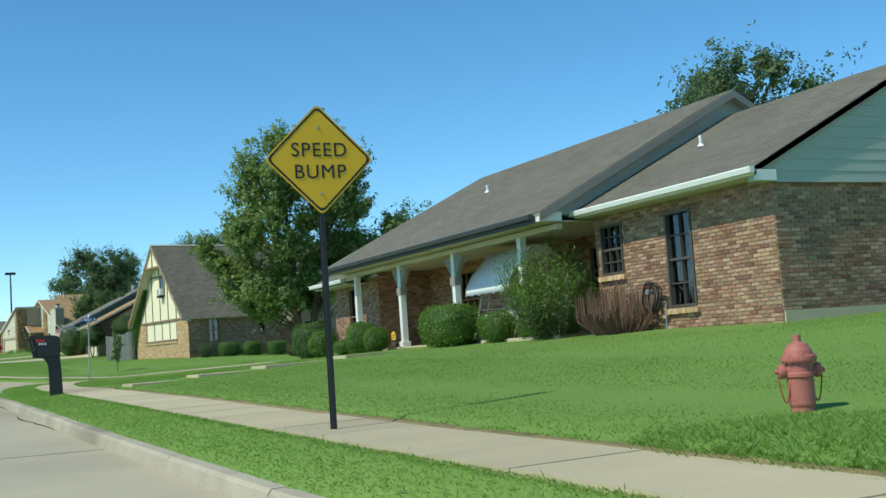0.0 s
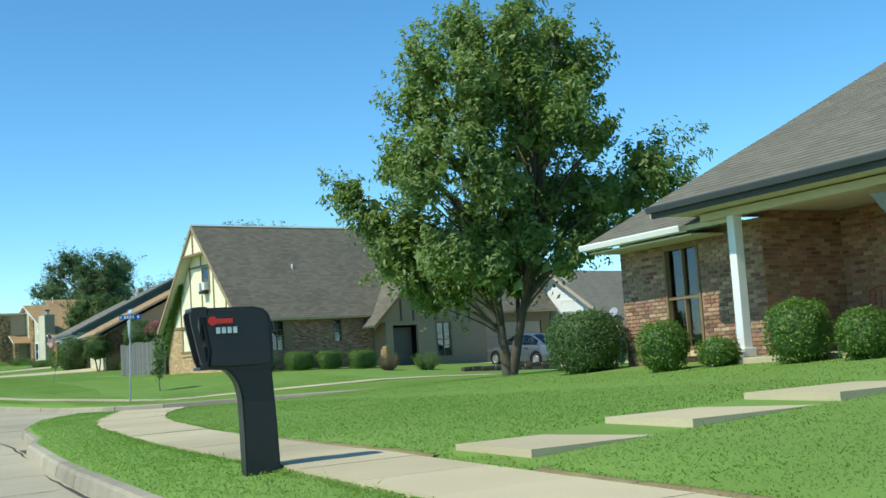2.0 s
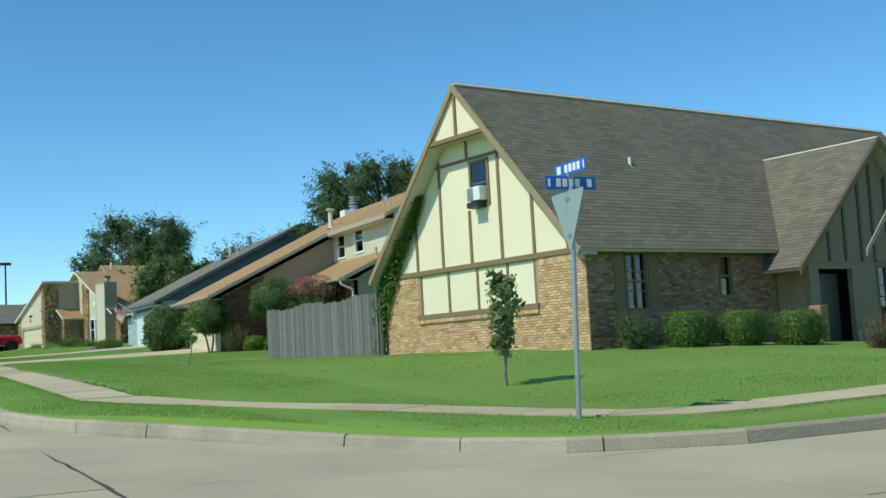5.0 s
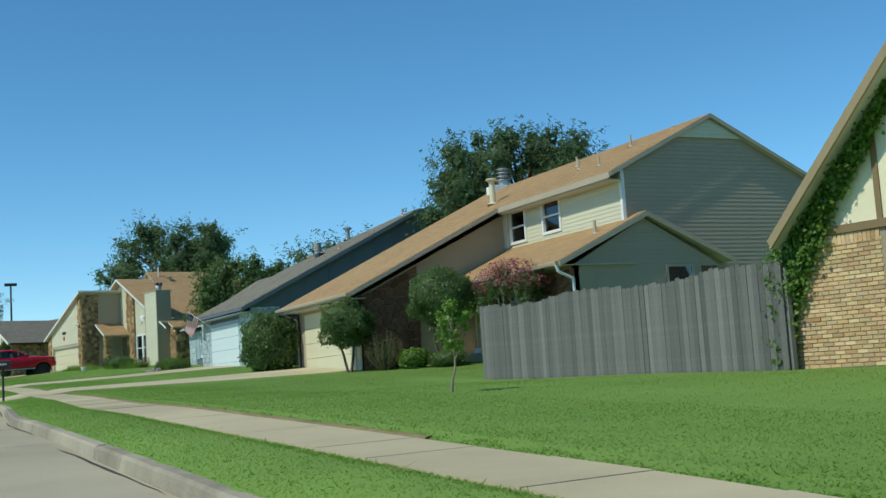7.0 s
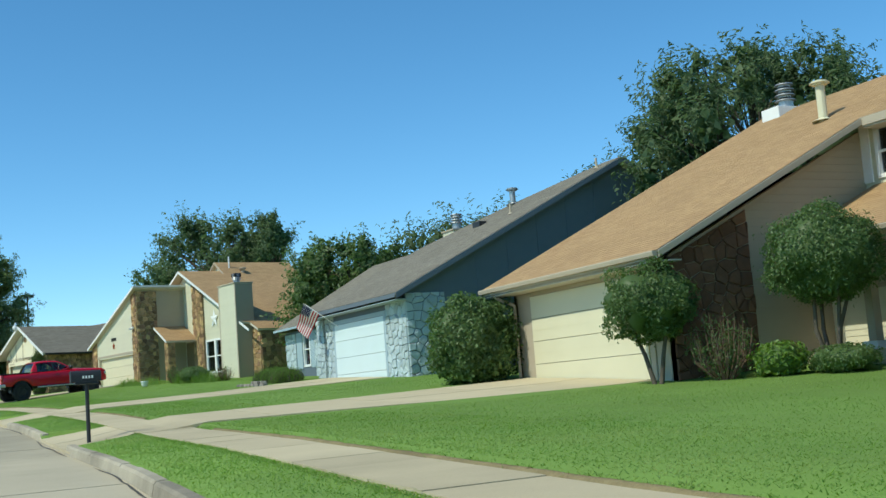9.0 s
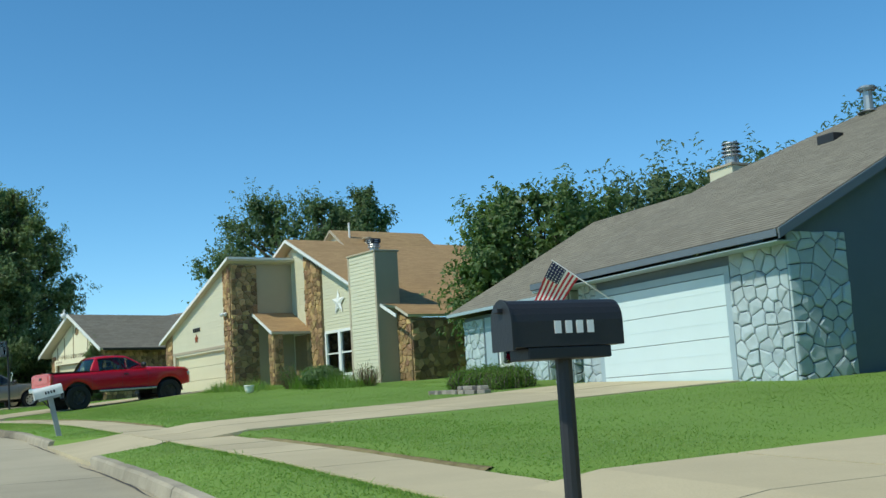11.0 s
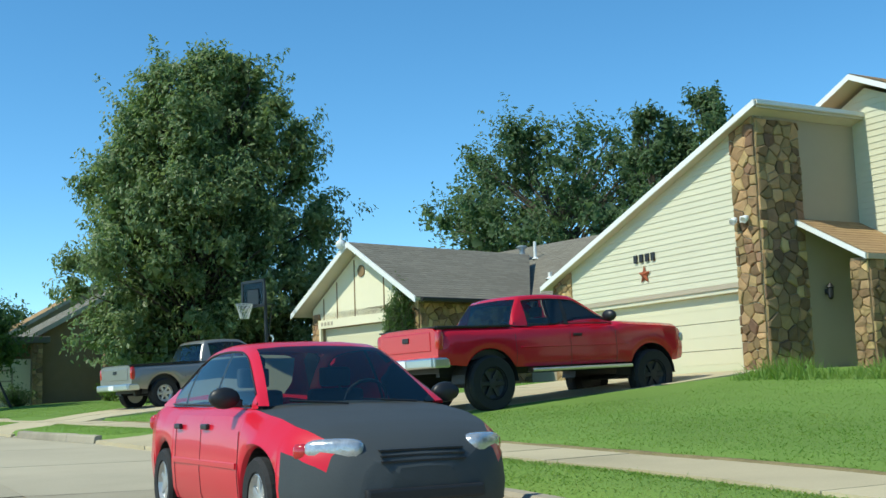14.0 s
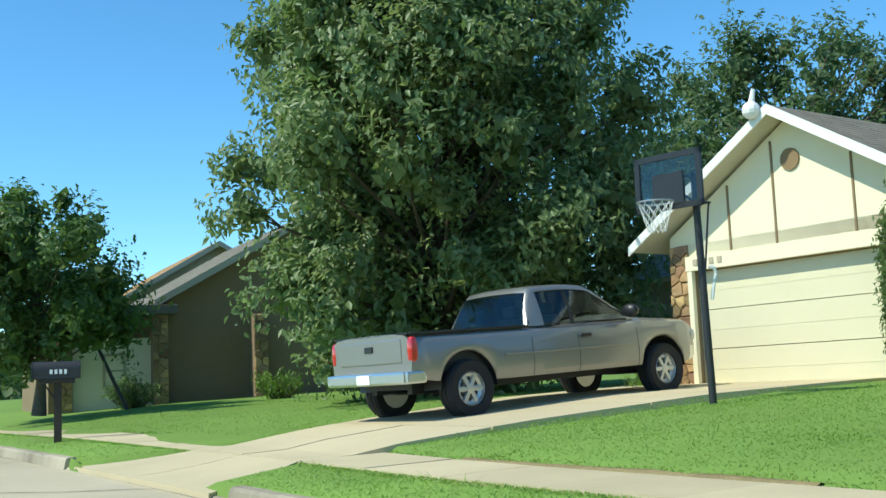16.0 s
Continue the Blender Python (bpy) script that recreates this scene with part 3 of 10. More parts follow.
def near_line(x, y, line, far):
    """Which points lie within far of a line."""
    hit = np.zeros(len(x), bool)
    for (x0, y0), (x1, y1) in zip(line, line[1:]):
        d2 = max((x1 - x0) ** 2 + (y1 - y0) ** 2, 1e-9)
        f = np.clip(((x - x0) * (x1 - x0) + (y - y0) * (y1 - y0)) / d2, 0, 1)
        hit |= np.hypot(x - x0 - f * (x1 - x0), y - y0 - f * (y1 - y0)) < far
    return hit


clear = np.ones(len(gx), bool)
for line in (LINE_A, LINE_B, LINE_L):
    clear &= ~near_line(gx, gy, line, 0.55)
clear &= ~((np.abs(gx - kerb_x(gy) - 2.29) < 0.3) & (gy < 152))
for outline in DRIVE_OUTLINES:
    clear &= ~near_line(gx, gy, outline + outline[:1], 0.3)
gx, gy, in_road = gx[clear], gy[clear], in_road[clear]


def shrunk(poly, by):
    """An outline drawn in by a margin, and its far-side end pushed past the kerb."""
    c = sum((Vector(q) for q in poly), Vector((0, 0))) / len(poly)
    k0, w0, g0, g1, w1, k1 = [Vector(q) for q in poly]
    m = Vector((0, by))
    return [tuple(q) for q in (k0 + m, w0 + m, g0 + m - Vector((by, 0)), g1 - m - Vector((by, 0)), w1 - m, k1 - m)]


UNDER = [shrunk(o, 0.08) for o in DRIVE_OUTLINES]
for poly in UNDER:
    k = len(pts)
    pts += poly
    low += [True] * len(poly)
    edges += [(k + i, k + i + 1) for i in range(len(poly) - 1)]
for poly in DRIVE_OUTLINES:
    k = len(pts)
    pts += poly[1:-1]
    low += [False] * 4
    edges += [(k + i, k + i + 1) for i in range(3)]
pts += [(float(a), float(b)) for a, b in zip(gx, gy)]
low += [bool(v) for v in in_road]
cv, ce, cf, ov, oe, of = delaunay_2d_cdt([Vector(p) for p in pts], edges, [], 0, 1e-5)
vx, vy = np.array([v.x for v in cv]), np.array([v.y for v in cv])
in_road = inside(vx, vy, ROAD_OUTLINE)
deep = np.array([low[src[0]] if src else bool(r) for src, r in zip(ov, in_road)])
for poly in UNDER:
    deep |= inside(vx, vy, poly)
# under the driveways the sheet dips only slightly once past the kerb
under = np.zeros(len(vx), bool)
for poly in UNDER:
    under |= inside(vx, vy, poly)
    for q in poly:
        under |= np.hypot(vx - q[0], vy - q[1]) < 0.01
under &= ~in_road & (vx >= kerb_x(vy) + 1.3)
vz = np.where(deep, np.where(under, lawn_z(vx, vy) - 0.15, road_z(vx, vy) - 0.22), lawn_z(vx, vy))
gv = [(float(a), float(b), float(c)) for a, b, c in zip(vx, vy, vz)]
ground = tagged(sheet("ground", gv, [f for f in cf], LAWN, smooth=True), "sloping mown lawn of the front yards", "lawn", kind="structure")

# roadway: concrete panels on a dark bed
bed_v, bed_f = [], []
cols = [-14, -9.4, -6, -3, 0.3]
ys = list(np.arange(-60, 240, 4.0))
for y in ys:
    bed_v += [(float(kerb_x(y)) + c, y, float(road_z(0, y)) - 0.035) for c in cols]
for i in range(len(ys) - 1):
    bed_f += [(i * 5 + j, i * 5 + j + 1, i * 5 + j + 6, i * 5 + j + 5) for j in range(4)]
k = len(bed_v)
sx = [3.0, 4.2, 5.2, 6.2, 7.2, 10, 14, 20, 30, 40, 90]
for y in (44.0, 47.0, 50.0, 53.0, 56.0, 60.0):
    bed_v += [(x, y, float(road_z(x, y)) - 0.06) for x in sx]
m = len(sx)
bed_f += [(k + i * m + j, k + i * m + j + 1, k + i * m + j + m + 1, k + i * m + j + m) for i in range(5) for j in range(m - 1)]
road = tagged(sheet("road", bed_v, bed_f, JOINT), "pale concrete residential street with dark tarred joints", "road", kind="structure")


def panel(parent, name, corners, z_of, top, thick, material, cells=3, gap=0.008, bevel=True):
    """A four-sided slab that follows the land, with a small gap all round."""
    c = [Vector((*p, 0)) for p in corners]
    mid = sum(c, Vector()) / 4
    c = [p + (mid - p).normalized() * gap * 1.4 for p in c]
    vs, fs = [], []
    n1 = cells + 1
    for i in range(n1):
        for j in range(n1):
            u, v = i / cells, j / cells
            p = (c[0] * (1 - u) + c[1] * u) * (1 - v) + (c[3] * (1 - u) + c[2] * u) * v
            vs.append((p.x, p.y, float(z_of(p.x, p.y)) + top))
    fs = [(i * n1 + j, (i + 1) * n1 + j, (i + 1) * n1 + j + 1, i * n1 + j + 1) for i in range(cells) for j in range(cells)]
    rim = [j * 1 + 0 for j in range(n1)] + [i * n1 + cells for i in range(1, n1)] + [cells * n1 + j for j in range(cells - 1, -1, -1)] + [i * n1 for i in range(cells - 1, 0, -1)]
    k = len(vs)
    vs += [(vs[r][0], vs[r][1], vs[r][2] - thick) for r in rim]
    for a in range(len(rim)):
        b = (a + 1) % len(rim)
        fs.append((rim[a], rim[b], k + b, k + a))
    o = sheet(name, vs, fs, material, parent)
    return o


def add_road_panels():
    rnd = random.Random(5)
    y = -14.0
    while y < 190:
        y2 = y + 4.6
        for c0, c1 in ((-9.2, -6.1), (-6.1, -3.0), (-3.0, 0.02)):
            panel(road, "road_panel", [(float(kerb_x(y)) + c0, y), (float(kerb_x(y)) + c1, y), (float(kerb_x(y2)) + c1, y2), (float(kerb_x(y2)) + c0, y2)],
                  road_z, rnd.uniform(-0.003, 0.003), 0.03, ROADWAY, 2, 0.009)
        y = y2
    x = 2.7
    while x < 70:
        x2 = x + 4.6
        for a, b in ((45.4, 48.2), (48.2, 51.6), (51.6, 55.0), (55.0, 58.4), (58.4, 63.8)) if x < 6 else ((45.4, 48.2), (48.2, 51.6), (51.6, 55.0), (55.0, 58.4)):
            panel(road, "road_panel", [(x, a), (x2, a), (x2, b), (x, b)], road_z, rnd.uniform(-0.004, 0.002) - 0.003, 0.03, ROADWAY, 2, 0.009)
        x = x2
    panel(road, "road_panel", [(2.6, 37.5), (5.4, 37.5), (5.4, 45.4), (2.7, 45.4)], road_z, -0.004, 0.03, ROADWAY, 3, 0.009)


# kerbs in cast lengths, lowered at the drives
kerb = tagged(new("kerb"), "cast concrete kerb along the street", "kerb", kind="structure")


def add_kerbs():
    rnd = random.Random(8)
    for line in (LINE_A, LINE_B):
        pts = [Vector((*p, 0)) for p in line]
        dist = [0.0]
        for a, b in zip(pts, pts[1:]):
            dist.append(dist[-1] + (b - a).length)

        def at(s):
            s = min(max(s, 0), dist[-1])
            i = min(int(np.searchsorted(dist, s, side="right")) - 1, len(pts) - 2)
            f = (s - dist[i]) / (dist[i + 1] - dist[i])
            p = pts[i].lerp(pts[i + 1], f)
            d = (pts[i + 1] - pts[i]).normalized()
            return p, Vector((d.y, -d.x, 0))
        s = 0.0
        while s < dist[-1] - 0.1:
            p, _ = at(s)
            if not (-16 < p.y < 190 and p.x < 45):
                s += 3.0
                continue
            length = rnd.choice((1.5, 3.0, 3.0))
            e = min(s + length, dist[-1]) - rnd.choice((0.008, 0.012, 0.02))
            mid = at((s + e) / 2)[0]
            dropped = any(a - 0.4 < mid.y < b + 0.4 for (a, b), _ in DRIVES.values()) or (line is LINE_A and 5.0 < mid.x < 8.0 and mid.y > 44)
            vs, fs, n = [], [], 5
            for i in range(n):
                q, nr = at(s + (e - s) * i / (n - 1))
                zr = float(road_z(q.x, q.y))
                top = zr + (0.035 if dropped else 0.15) + rnd.uniform(-0.004, 0.004)
                for off, z in ((0.0, zr - 0.08), (0.0, zr + 0.01), (0.022, top - 0.03), (0.05, top), (0.155, top + 0.004), (0.165, zr - 0.08)):
                    w = q + nr * (off + rnd.uniform(-0.002, 0.002))
                    vs.append((w.x, w.y, z))
            for i in range(n - 1):
                fs += [(i * 6 + j, i * 6 + j + 1, i * 6 + j + 7, i * 6 + j + 6) for j in range(5)]
            fs += [tuple(range(5, -1, -1)), tuple((n - 1) * 6 + j for j in range(6))]
            sheet("kerb_length", vs, fs, KERBSTONE, kerb)
            s += length


pavement = tagged(new("pavement"), "narrow concrete sidewalk in cast slabs", "sidewalk", kind="structure")
WALK_A = [(float(kerb_x(y)) + 1.72, float(y)) for y in np.arange(-14, 34.5, 1.2)] + [(4.4, 35.9), (4.5, 37.2), (4.68, 38.6), (4.95, 40.0), (5.25, 41.3), (5.65, 42.6), (6.1, 43.9), (6.5, 45.2), (6.75, 46.6), (6.85, 47.5)]
WALK_B = [(22, 57.0), (20.6, 56.95), (19.2, 56.9), (17.8, 56.8), (16.4, 56.7), (15, 56.6), (13.6, 56.55), (12.2, 56.55), (10.9, 56.7), (9.9, 56.95), (9.15, 57.4), (8.6, 58.2), (8.15, 59.15), (7.7, 60.1), (7.1, 61.1), (6.35, 62.1), (5.55, 63.1), (4.9, 64.1)] + [(float(kerb_x(y)) + 1.72, float(y)) for y in np.arange(65.2, 176, 1.2)]


def strip_corners(line, half):
    a, b = shifted(line, -half), shifted(line, half)
    return [(a[i], b[i], b[i + 1], a[i + 1]) for i in range(len(line) - 1)]


def add_walks():
    rnd = random.Random(3)
    for line, half in ((WALK_A, 0.5), (WALK_B, 0.47)):
        for i, c in enumerate(strip_corners(line, half)):
            if line is WALK_A and i > 40:
                m = (i - 40) * 0.06
                mid = [(c[0][0] + c[1][0]) / 2, (c[0][1] + c[1][1]) / 2]
                c = [(p[0] + (p[0] - mid[0]) * m, p[1] + (p[1] - mid[1]) * m * 0.3) for p in c]
            panel(pavement, "slab", c, lawn_z, 0.022 + rnd.uniform(-0.004, 0.004), 0.09, CONCRETE, 2, rnd.choice((0.003, 0.004, 0.007)))


def add_drives():
    rnd = random.Random(4)
    labels = {"tan": "wide concrete driveway before the tan-roofed house", "blue": "cracked concrete driveway before the blue stone house",
              "red": "concrete driveway under the red pickup truck", "silver": "concrete driveway under the pewter pickup truck"}
    for (key, (kerb_ends, garage)), outline in zip(DRIVES.items(), DRIVE_OUTLINES):
        drive = tagged(new("driveway"), labels[key], "driveway", kind="structure")
        k0, w0, g0, g1, w1, k1 = [Vector((*p, 0)) for p in outline]

        def z_of(x, y, k0=k0, g0=g0):
            d = x - float(kerb_x(y))
            f = min(max(d / 1.25, 0), 1)
            return (1 - f) * (float(road_z(x, y)) + 0.035) + f * float(lawn_z(x, y))
        n = 4
        rows = [(k0, k1), (w0, w1)] + [(w0.lerp(g0, i / n), w1.lerp(g1, i / n)) for i in range(1, n + 1)]
        for (a, b), (c, d) in zip(rows, rows[1:]):
            for t0, t1 in ((0, 0.5), (0.5, 1)):
                q = [a.lerp(b, t0), c.lerp(d, t0), c.lerp(d, t1), a.lerp(b, t1)]
                panel(drive, "slab", [(p.x, p.y) for p in q], z_of, 0.03 + rnd.uniform(-0.003, 0.003), 0.12, CONCRETE, 4, rnd.choice((0.006, 0.012, 0.02)))


def add_soil_edges():
    """The bare earth bank where the lawn stands above the sidewalk."""
    edge = tagged(new("soil_edge"), "bare brown earth edge between lawn and sidewalk", "soil", kind="structure")
    rnd = random.Random(21)
    for y0, y1 in ((-14, 24.9), (26.5, 31.5), (71, 97.6), (104.2, 111.6), (119, 137), (144.2, 148)):
        y = y0
        while y < y1 - 0.1:
            y2, vs, fs = min(y + 3.0, y1), [], []
            k = 10
            for i in range(k + 1):
                q = y + (y2 - y) * i / k
                x = float(kerb_x(q))
                w = 0.03 + 0.05 * abs(noise.noise(Vector((q * 1.3, 2.0, 0)))) + rnd.uniform(0, 0.02)
                for d, up in ((2.19, 0.012), (2.235 + rnd.uniform(-0.01, 0.01), 0.03), (2.25 + w * 0.5, 0.012), (2.28 + w * 0.5, -0.03)):
                    vs.append((x + d, q, float(lawn_z(x + d, q)) + up))
            for i in range(k):
                fs += [(i * 4 + j, i * 4 + j + 1, i * 4 + j + 5, i * 4 + j + 4) for j in range(3)]
            sheet("bank", vs, fs, SOIL, edge, smooth=True)
            y = y2


# grass blades on the lawns nearest the street
def add_grass():
    rng = np.random.default_rng(11)
    walks = [list(c) for c in strip_corners(WALK_A, 0.53)] + [list(c) for c in strip_corners(WALK_B, 0.5)]
    made = []
    for x0, x1, y0, y1, density in ((2, 9, -4, 66, 800), (2, 9, 66, 112, 760), (0, 9, 112, 150, 700), (9, 17, -2, 60, 300), (9, 18, 56, 104, 300), (9, 17, 104, 150, 280), (-3, 9, 150, 166, 200), (8, 26, 38, 48, 60)):
        n = int((x1 - x0) * (y1 - y0) * density)
        x, y = rng.uniform(x0, x1, n), rng.uniform(y0, y1, n)
        keep = ~inside(x, y, [p for p in shifted(LINE_A, 0.16) + shifted(LINE_B, 0.16) + LINE_L])
        d = x - kerb_x(y)
        for w in walks + DRIVE_OUTLINES + BLOCKED:
            wx, wy = [p[0] for p in w], [p[1] for p in w]
            sub = np.where((y > min(wy)) & (y < max(wy)) & (x > min(wx)) & (x < max(wx)) & keep)[0]
            if len(sub):
                keep[sub[inside(x[sub], y[sub], w)]] = False
        made.append(np.stack([x[keep], y[keep]], 1))
    for line, half in ((WALK_A, 0.5), (WALK_B, 0.47)):
        for off in (half, -half):
            q = np.array(shifted(line, off))
            seg = q[1:] - q[:-1]
            keep = np.hypot(seg[:, 0], seg[:, 1]) < 3
            for a, d in zip(q[:-1][keep], seg[keep]):
                m = int(np.hypot(*d) * 330)
                f = rng.random(m)[:, None]
                nrm = np.array([d[1], -d[0]]) / np.hypot(*d)
                e = a + d * f + nrm * np.sign(off) * (rng.uniform(-0.025, 0.1, m) + 0.03 * np.sin(f[:, 0] * 9 + a[1]))[:, None]
                free = np.ones(m, bool)
                for w in DRIVE_OUTLINES:
                    free &= ~inside(e[:, 0], e[:, 1], w)
                made.append(e[free])
    xy = np.concatenate(made)
    n = len(xy)
    patch = np.array([noise.noise(Vector((a * 0.5, b * 0.5, 0))) for a, b in xy[:: max(1, n // 20000)]])
    patch = np.repeat(patch, max(1, n // 20000))[:n]
    patch = np.resize(patch, n)
    tall = rng.uniform(0.011, 0.024, n)
    d = xy[:, 0] - kerb_x(xy[:, 1])
    shaggy = (np.hypot(xy[:, 0] - 4.9, xy[:, 1] - 5.4) < 1.3) | (rng.random(n) < 0.007)
    tall = np.where(shaggy, tall * 3.2, tall)
    turn, lean = rng.uniform(0, 2 * np.pi, n), rng.normal(0, 1.1, (n, 2))
    wide = rng.uniform(0.005, 0.01, n)
    z = lawn_z(xy[:, 0], xy[:, 1]) - 0.004
    c, s = np.cos(turn) * wide, np.sin(turn) * wide
    v = np.empty((n, 3, 3))
    v[:, 0] = np.stack([xy[:, 0] - c, xy[:, 1] - s, z], 1)
    v[:, 1] = np.stack([xy[:, 0] + c, xy[:, 1] + s, z], 1)
    v[:, 2] = np.stack([xy[:, 0] + lean[:, 0] * tall, xy[:, 1] + lean[:, 1] * tall, z + tall], 1)
    loose_triangles("lawn_grass", v, BLADE, "short mown grass blades on the lawns", "grass")


def loose_triangles(name, v, material, label="", category="", parent=None):
    """Very many single triangles as one mesh."""
    n = len(v)
    me = bpy.data.meshes.new(name)
    me.vertices.add(3 * n)
    me.vertices.foreach_set("co", v.reshape(-1).astype(np.float32))
    me.loops.add(3 * n)
    me.loops.foreach_set("vertex_index", np.arange(3 * n, dtype=np.int32))
    me.polygons.add(n)
    me.polygons.foreach_set("loop_start", np.arange(0, 3 * n, 3, dtype=np.int32))
    me.update(calc_edges=True)
    me.materials.append(material)
    ob = new(name, me)
    if parent:
        ob.parent = parent
    if category:
        tagged(ob, label, category, kind="stuff")
    return ob


BLOCKED = []  # outlines of things that stand on the lawn


# ---- houses ----
def frame_of(ox, oy, turn):
    return pose(ox, oy, 0, 0, 0, turn)


def boards(parent, name, material, items, label=""):
    """Some straight boards (x0, x1, y0, y1, z0, z1), each a part."""
    for it in items:
        part(name, one_box(*it, bevel=0.006), material, parent, label)


def rake_board(parent, material, p, q, deep, high=0.2, thick=0.03, name="barge_board"):
    """A sloping board under the edge of a roof, from p to q, thick along deep."""
    bm = bmesh.new()
    p, q = Vector(p), Vector(q)
    prism(bm, [p, q, q - Vector((0, 0, high)), p - Vector((0, 0, high))], Vector(deep).normalized() * thick)
    return part(name, bm, material, parent)


def vent_pipe(roof, at, high, r=0.04, material=None, cap=False):
    bm = bmesh.new()
    p = Vector(at)
    tube(bm, p - Vector((0, 0, 0.1)), p + Vector((0, 0, high)), r, r, 10)
    bmesh.ops.create_cone(bm, cap_ends=True, segments=10, radius1=r * 2.6, radius2=r * 1.05, depth=0.07, matrix=Matrix.Translation(p + Vector((0, 0, 0.02))))
    if cap:
        tube(bm, p + Vector((0, 0, high)), p + Vector((0, 0, high + 0.10)), r * 1.7, r * 1.7, 12)
        tube(bm, p + Vector((0, 0, high + 0.04)), p + Vector((0, 0, high + 0.055)), r * 2.2, r * 2.2, 12)
    return part("vent_pipe", bm, material or TRIM_WHITE, roof)


def chimney_cap(parent, at, r=0.16, high=0.42):
    bm = bmesh.new()
    p = Vector(at)
    tube(bm, p, p + Vector((0, 0, high * 0.5)), r * 0.8, r * 0.8, 16)
    for i in range(4):
        z = high * (0.45 + 0.16 * i)
        tube(bm, p + Vector((0, 0, z)), p + Vector((0, 0, z + 0.035)), r * (1.15 - 0.03 * i), r * (1.05 - 0.03 * i), 16)
        tube(bm, p + Vector((0, 0, z - 0.05)), p + Vector((0, 0, z)), r * 0.7, r * 0.7, 12)
    return part("flue_cap", bm, METAL_GREY, parent, "ringed steel flue cap")


def gutter(parent, material, p, q, out):
    """A half-open trough along an eave."""
    p, q, out = Vector(p), Vector(q), Vector(out).normalized()
    bm = bmesh.new()
    prof = [(0, 0), (0.1, 0.0), (0.11, -0.02), (0.09, -0.10), (0.0, -0.10)]
    prism(bm, [p + out * a + Vector((0, 0, b)) for a, b in prof], q - p)
    return part("gutter", bm, material, parent)


def ranch_house():
    """The long brown brick ranch house with the pillared porch."""
    h = thing("brick_ranch_house", frame_of(13.2, 14.6, 0), "long brown brick ranch house with grey shingles and a pillared porch", "house")
    big, small, left = (2.5, 3.3, 1.72, 3.5), (4.72, 5.5, 2.5, 3.52), (19.15, 20.1, 1.55, 3.33)
    bm = bmesh.new()
    pierced(bm, 'x', 0.0, 0.2, 0.3, 5.7, 0.9, 3.72, [big, small])
    w = part("wall", bm, MORTAR, h, "brown brick street wall of the end wing")
    masonry(w, front(0.0), [(0.3, 1.2), (5.7, 1.2), (5.7, 3.7), (0.3, 3.7)], "brick", BRICK_BROWN, "brick", [big, small], 300, 1)
    bm = bmesh.new()
    pierced(bm, 'y', 0.3, 0.2, 0.2, 7.4, 1.5, 3.72)
    w = part("wall", bm, MORTAR, h, "brown brick end wall in grazing sun")
    masonry(w, side(0.3), [(0.0, 1.5), (7.4, 1.5), (7.4, 3.62), (0.0, 3.62)], "brick", BRICK_BROWN, "brick", (), 0, 2)
    part("plinth", one_box(0.02, 7.4, 0.27, 0.5, 0.7, 1.5), CONCRETE, h)
    bm = bmesh.new()
    pierced(bm, 'x', 1.7, 0.2, 5.7, 17.6, 0.9, 3.9, [(7.0, 8.6, 1.9, 3.4), (11.5, 12.5, 1.35, 3.4), (14.4, 15.6, 1.8, 3.4)])
    w = part("wall", bm, MORTAR, h, "brown brick porch wall in shade")
    masonry(w, front(1.7), [(5.7, 1.3), (17.6, 1.3), (17.6, 3.9), (5.7, 3.9)], "brick", BRICK_BROWN, "brick", [(7.0, 8.6, 1.9, 3.4), (11.5, 12.5, 1.35, 3.4), (14.4, 15.6, 1.8, 3.4)], 0, 3)
    bm = bmesh.new()
    pierced(bm, 'x', 0.0, 0.2, 17.6, 21.4, 0.9, 3.55, [left])
    w = part("wall", bm, MORTAR, h, "brown brick street wall of the far wing")
    masonry(w, front(0.0), [(17.6, 1.2), (21.4, 1.2), (21.4, 3.5), (17.6, 3.5)], "brick", BRICK_BROWN, "brick", [left], 0, 4)
    bm = bmesh.new()
    box(bm, 0.2, 1.7, 5.5, 5.7, 0.9, 3.9)
    box(bm, 0.2, 1.7, 17.6, 17.8, 0.9, 3.9)
    box(bm, 0.2, 7.4, 21.2, 21.4, 0.9, 3.6)
    box(bm, 7.4, 7.6, 0.2, 21.4, 0.9, 3.9)
    w = part("wall", bm, MORTAR, h, "brick return walls of the porch")
    masonry(w, side(17.6), [(0.0, 1.3), (1.7, 1.3), (1.7, 3.65), (0.0, 3.65)], "brick", BRICK_BROWN, "brick", (), 0, 5)
    part("lining", one_box(2.6, 7.2, 0.6, 21.0, 1.0, 3.6), DARK_ROOM, h)
    window(h, front(0.0), *big, TRIM_BRONZE, (2, 4), 0.05, 0.09, curtain=True, label="tall sash window with curtains and a metal grille")
    window(h, front(0.0), *small, TRIM_BRONZE, (3, 4), 0.05, 0.09, curtain=True, label="small sash window with glazing bars")
    window(h, front(0.0), *left, TRIM_BROWN, (2, 2), 0.05, 0.09, label="dark framed sash window")
    window(h, front(1.7), 7.0, 8.6, 1.9, 3.4, TRIM_BROWN, (3, 2), 0.05, 0.09, label="dark porch window")
    window(h, front(1.7), 14.4, 15.6, 1.8, 3.4, TRIM_BROWN, (3, 2), 0.05, 0.09, label="dark porch window")
    part("door", one_box(1.74, 1.8, 11.52, 12.48, 1.36, 3.38, 0.01), TRIM_BROWN, h, "dark brown panelled front door")
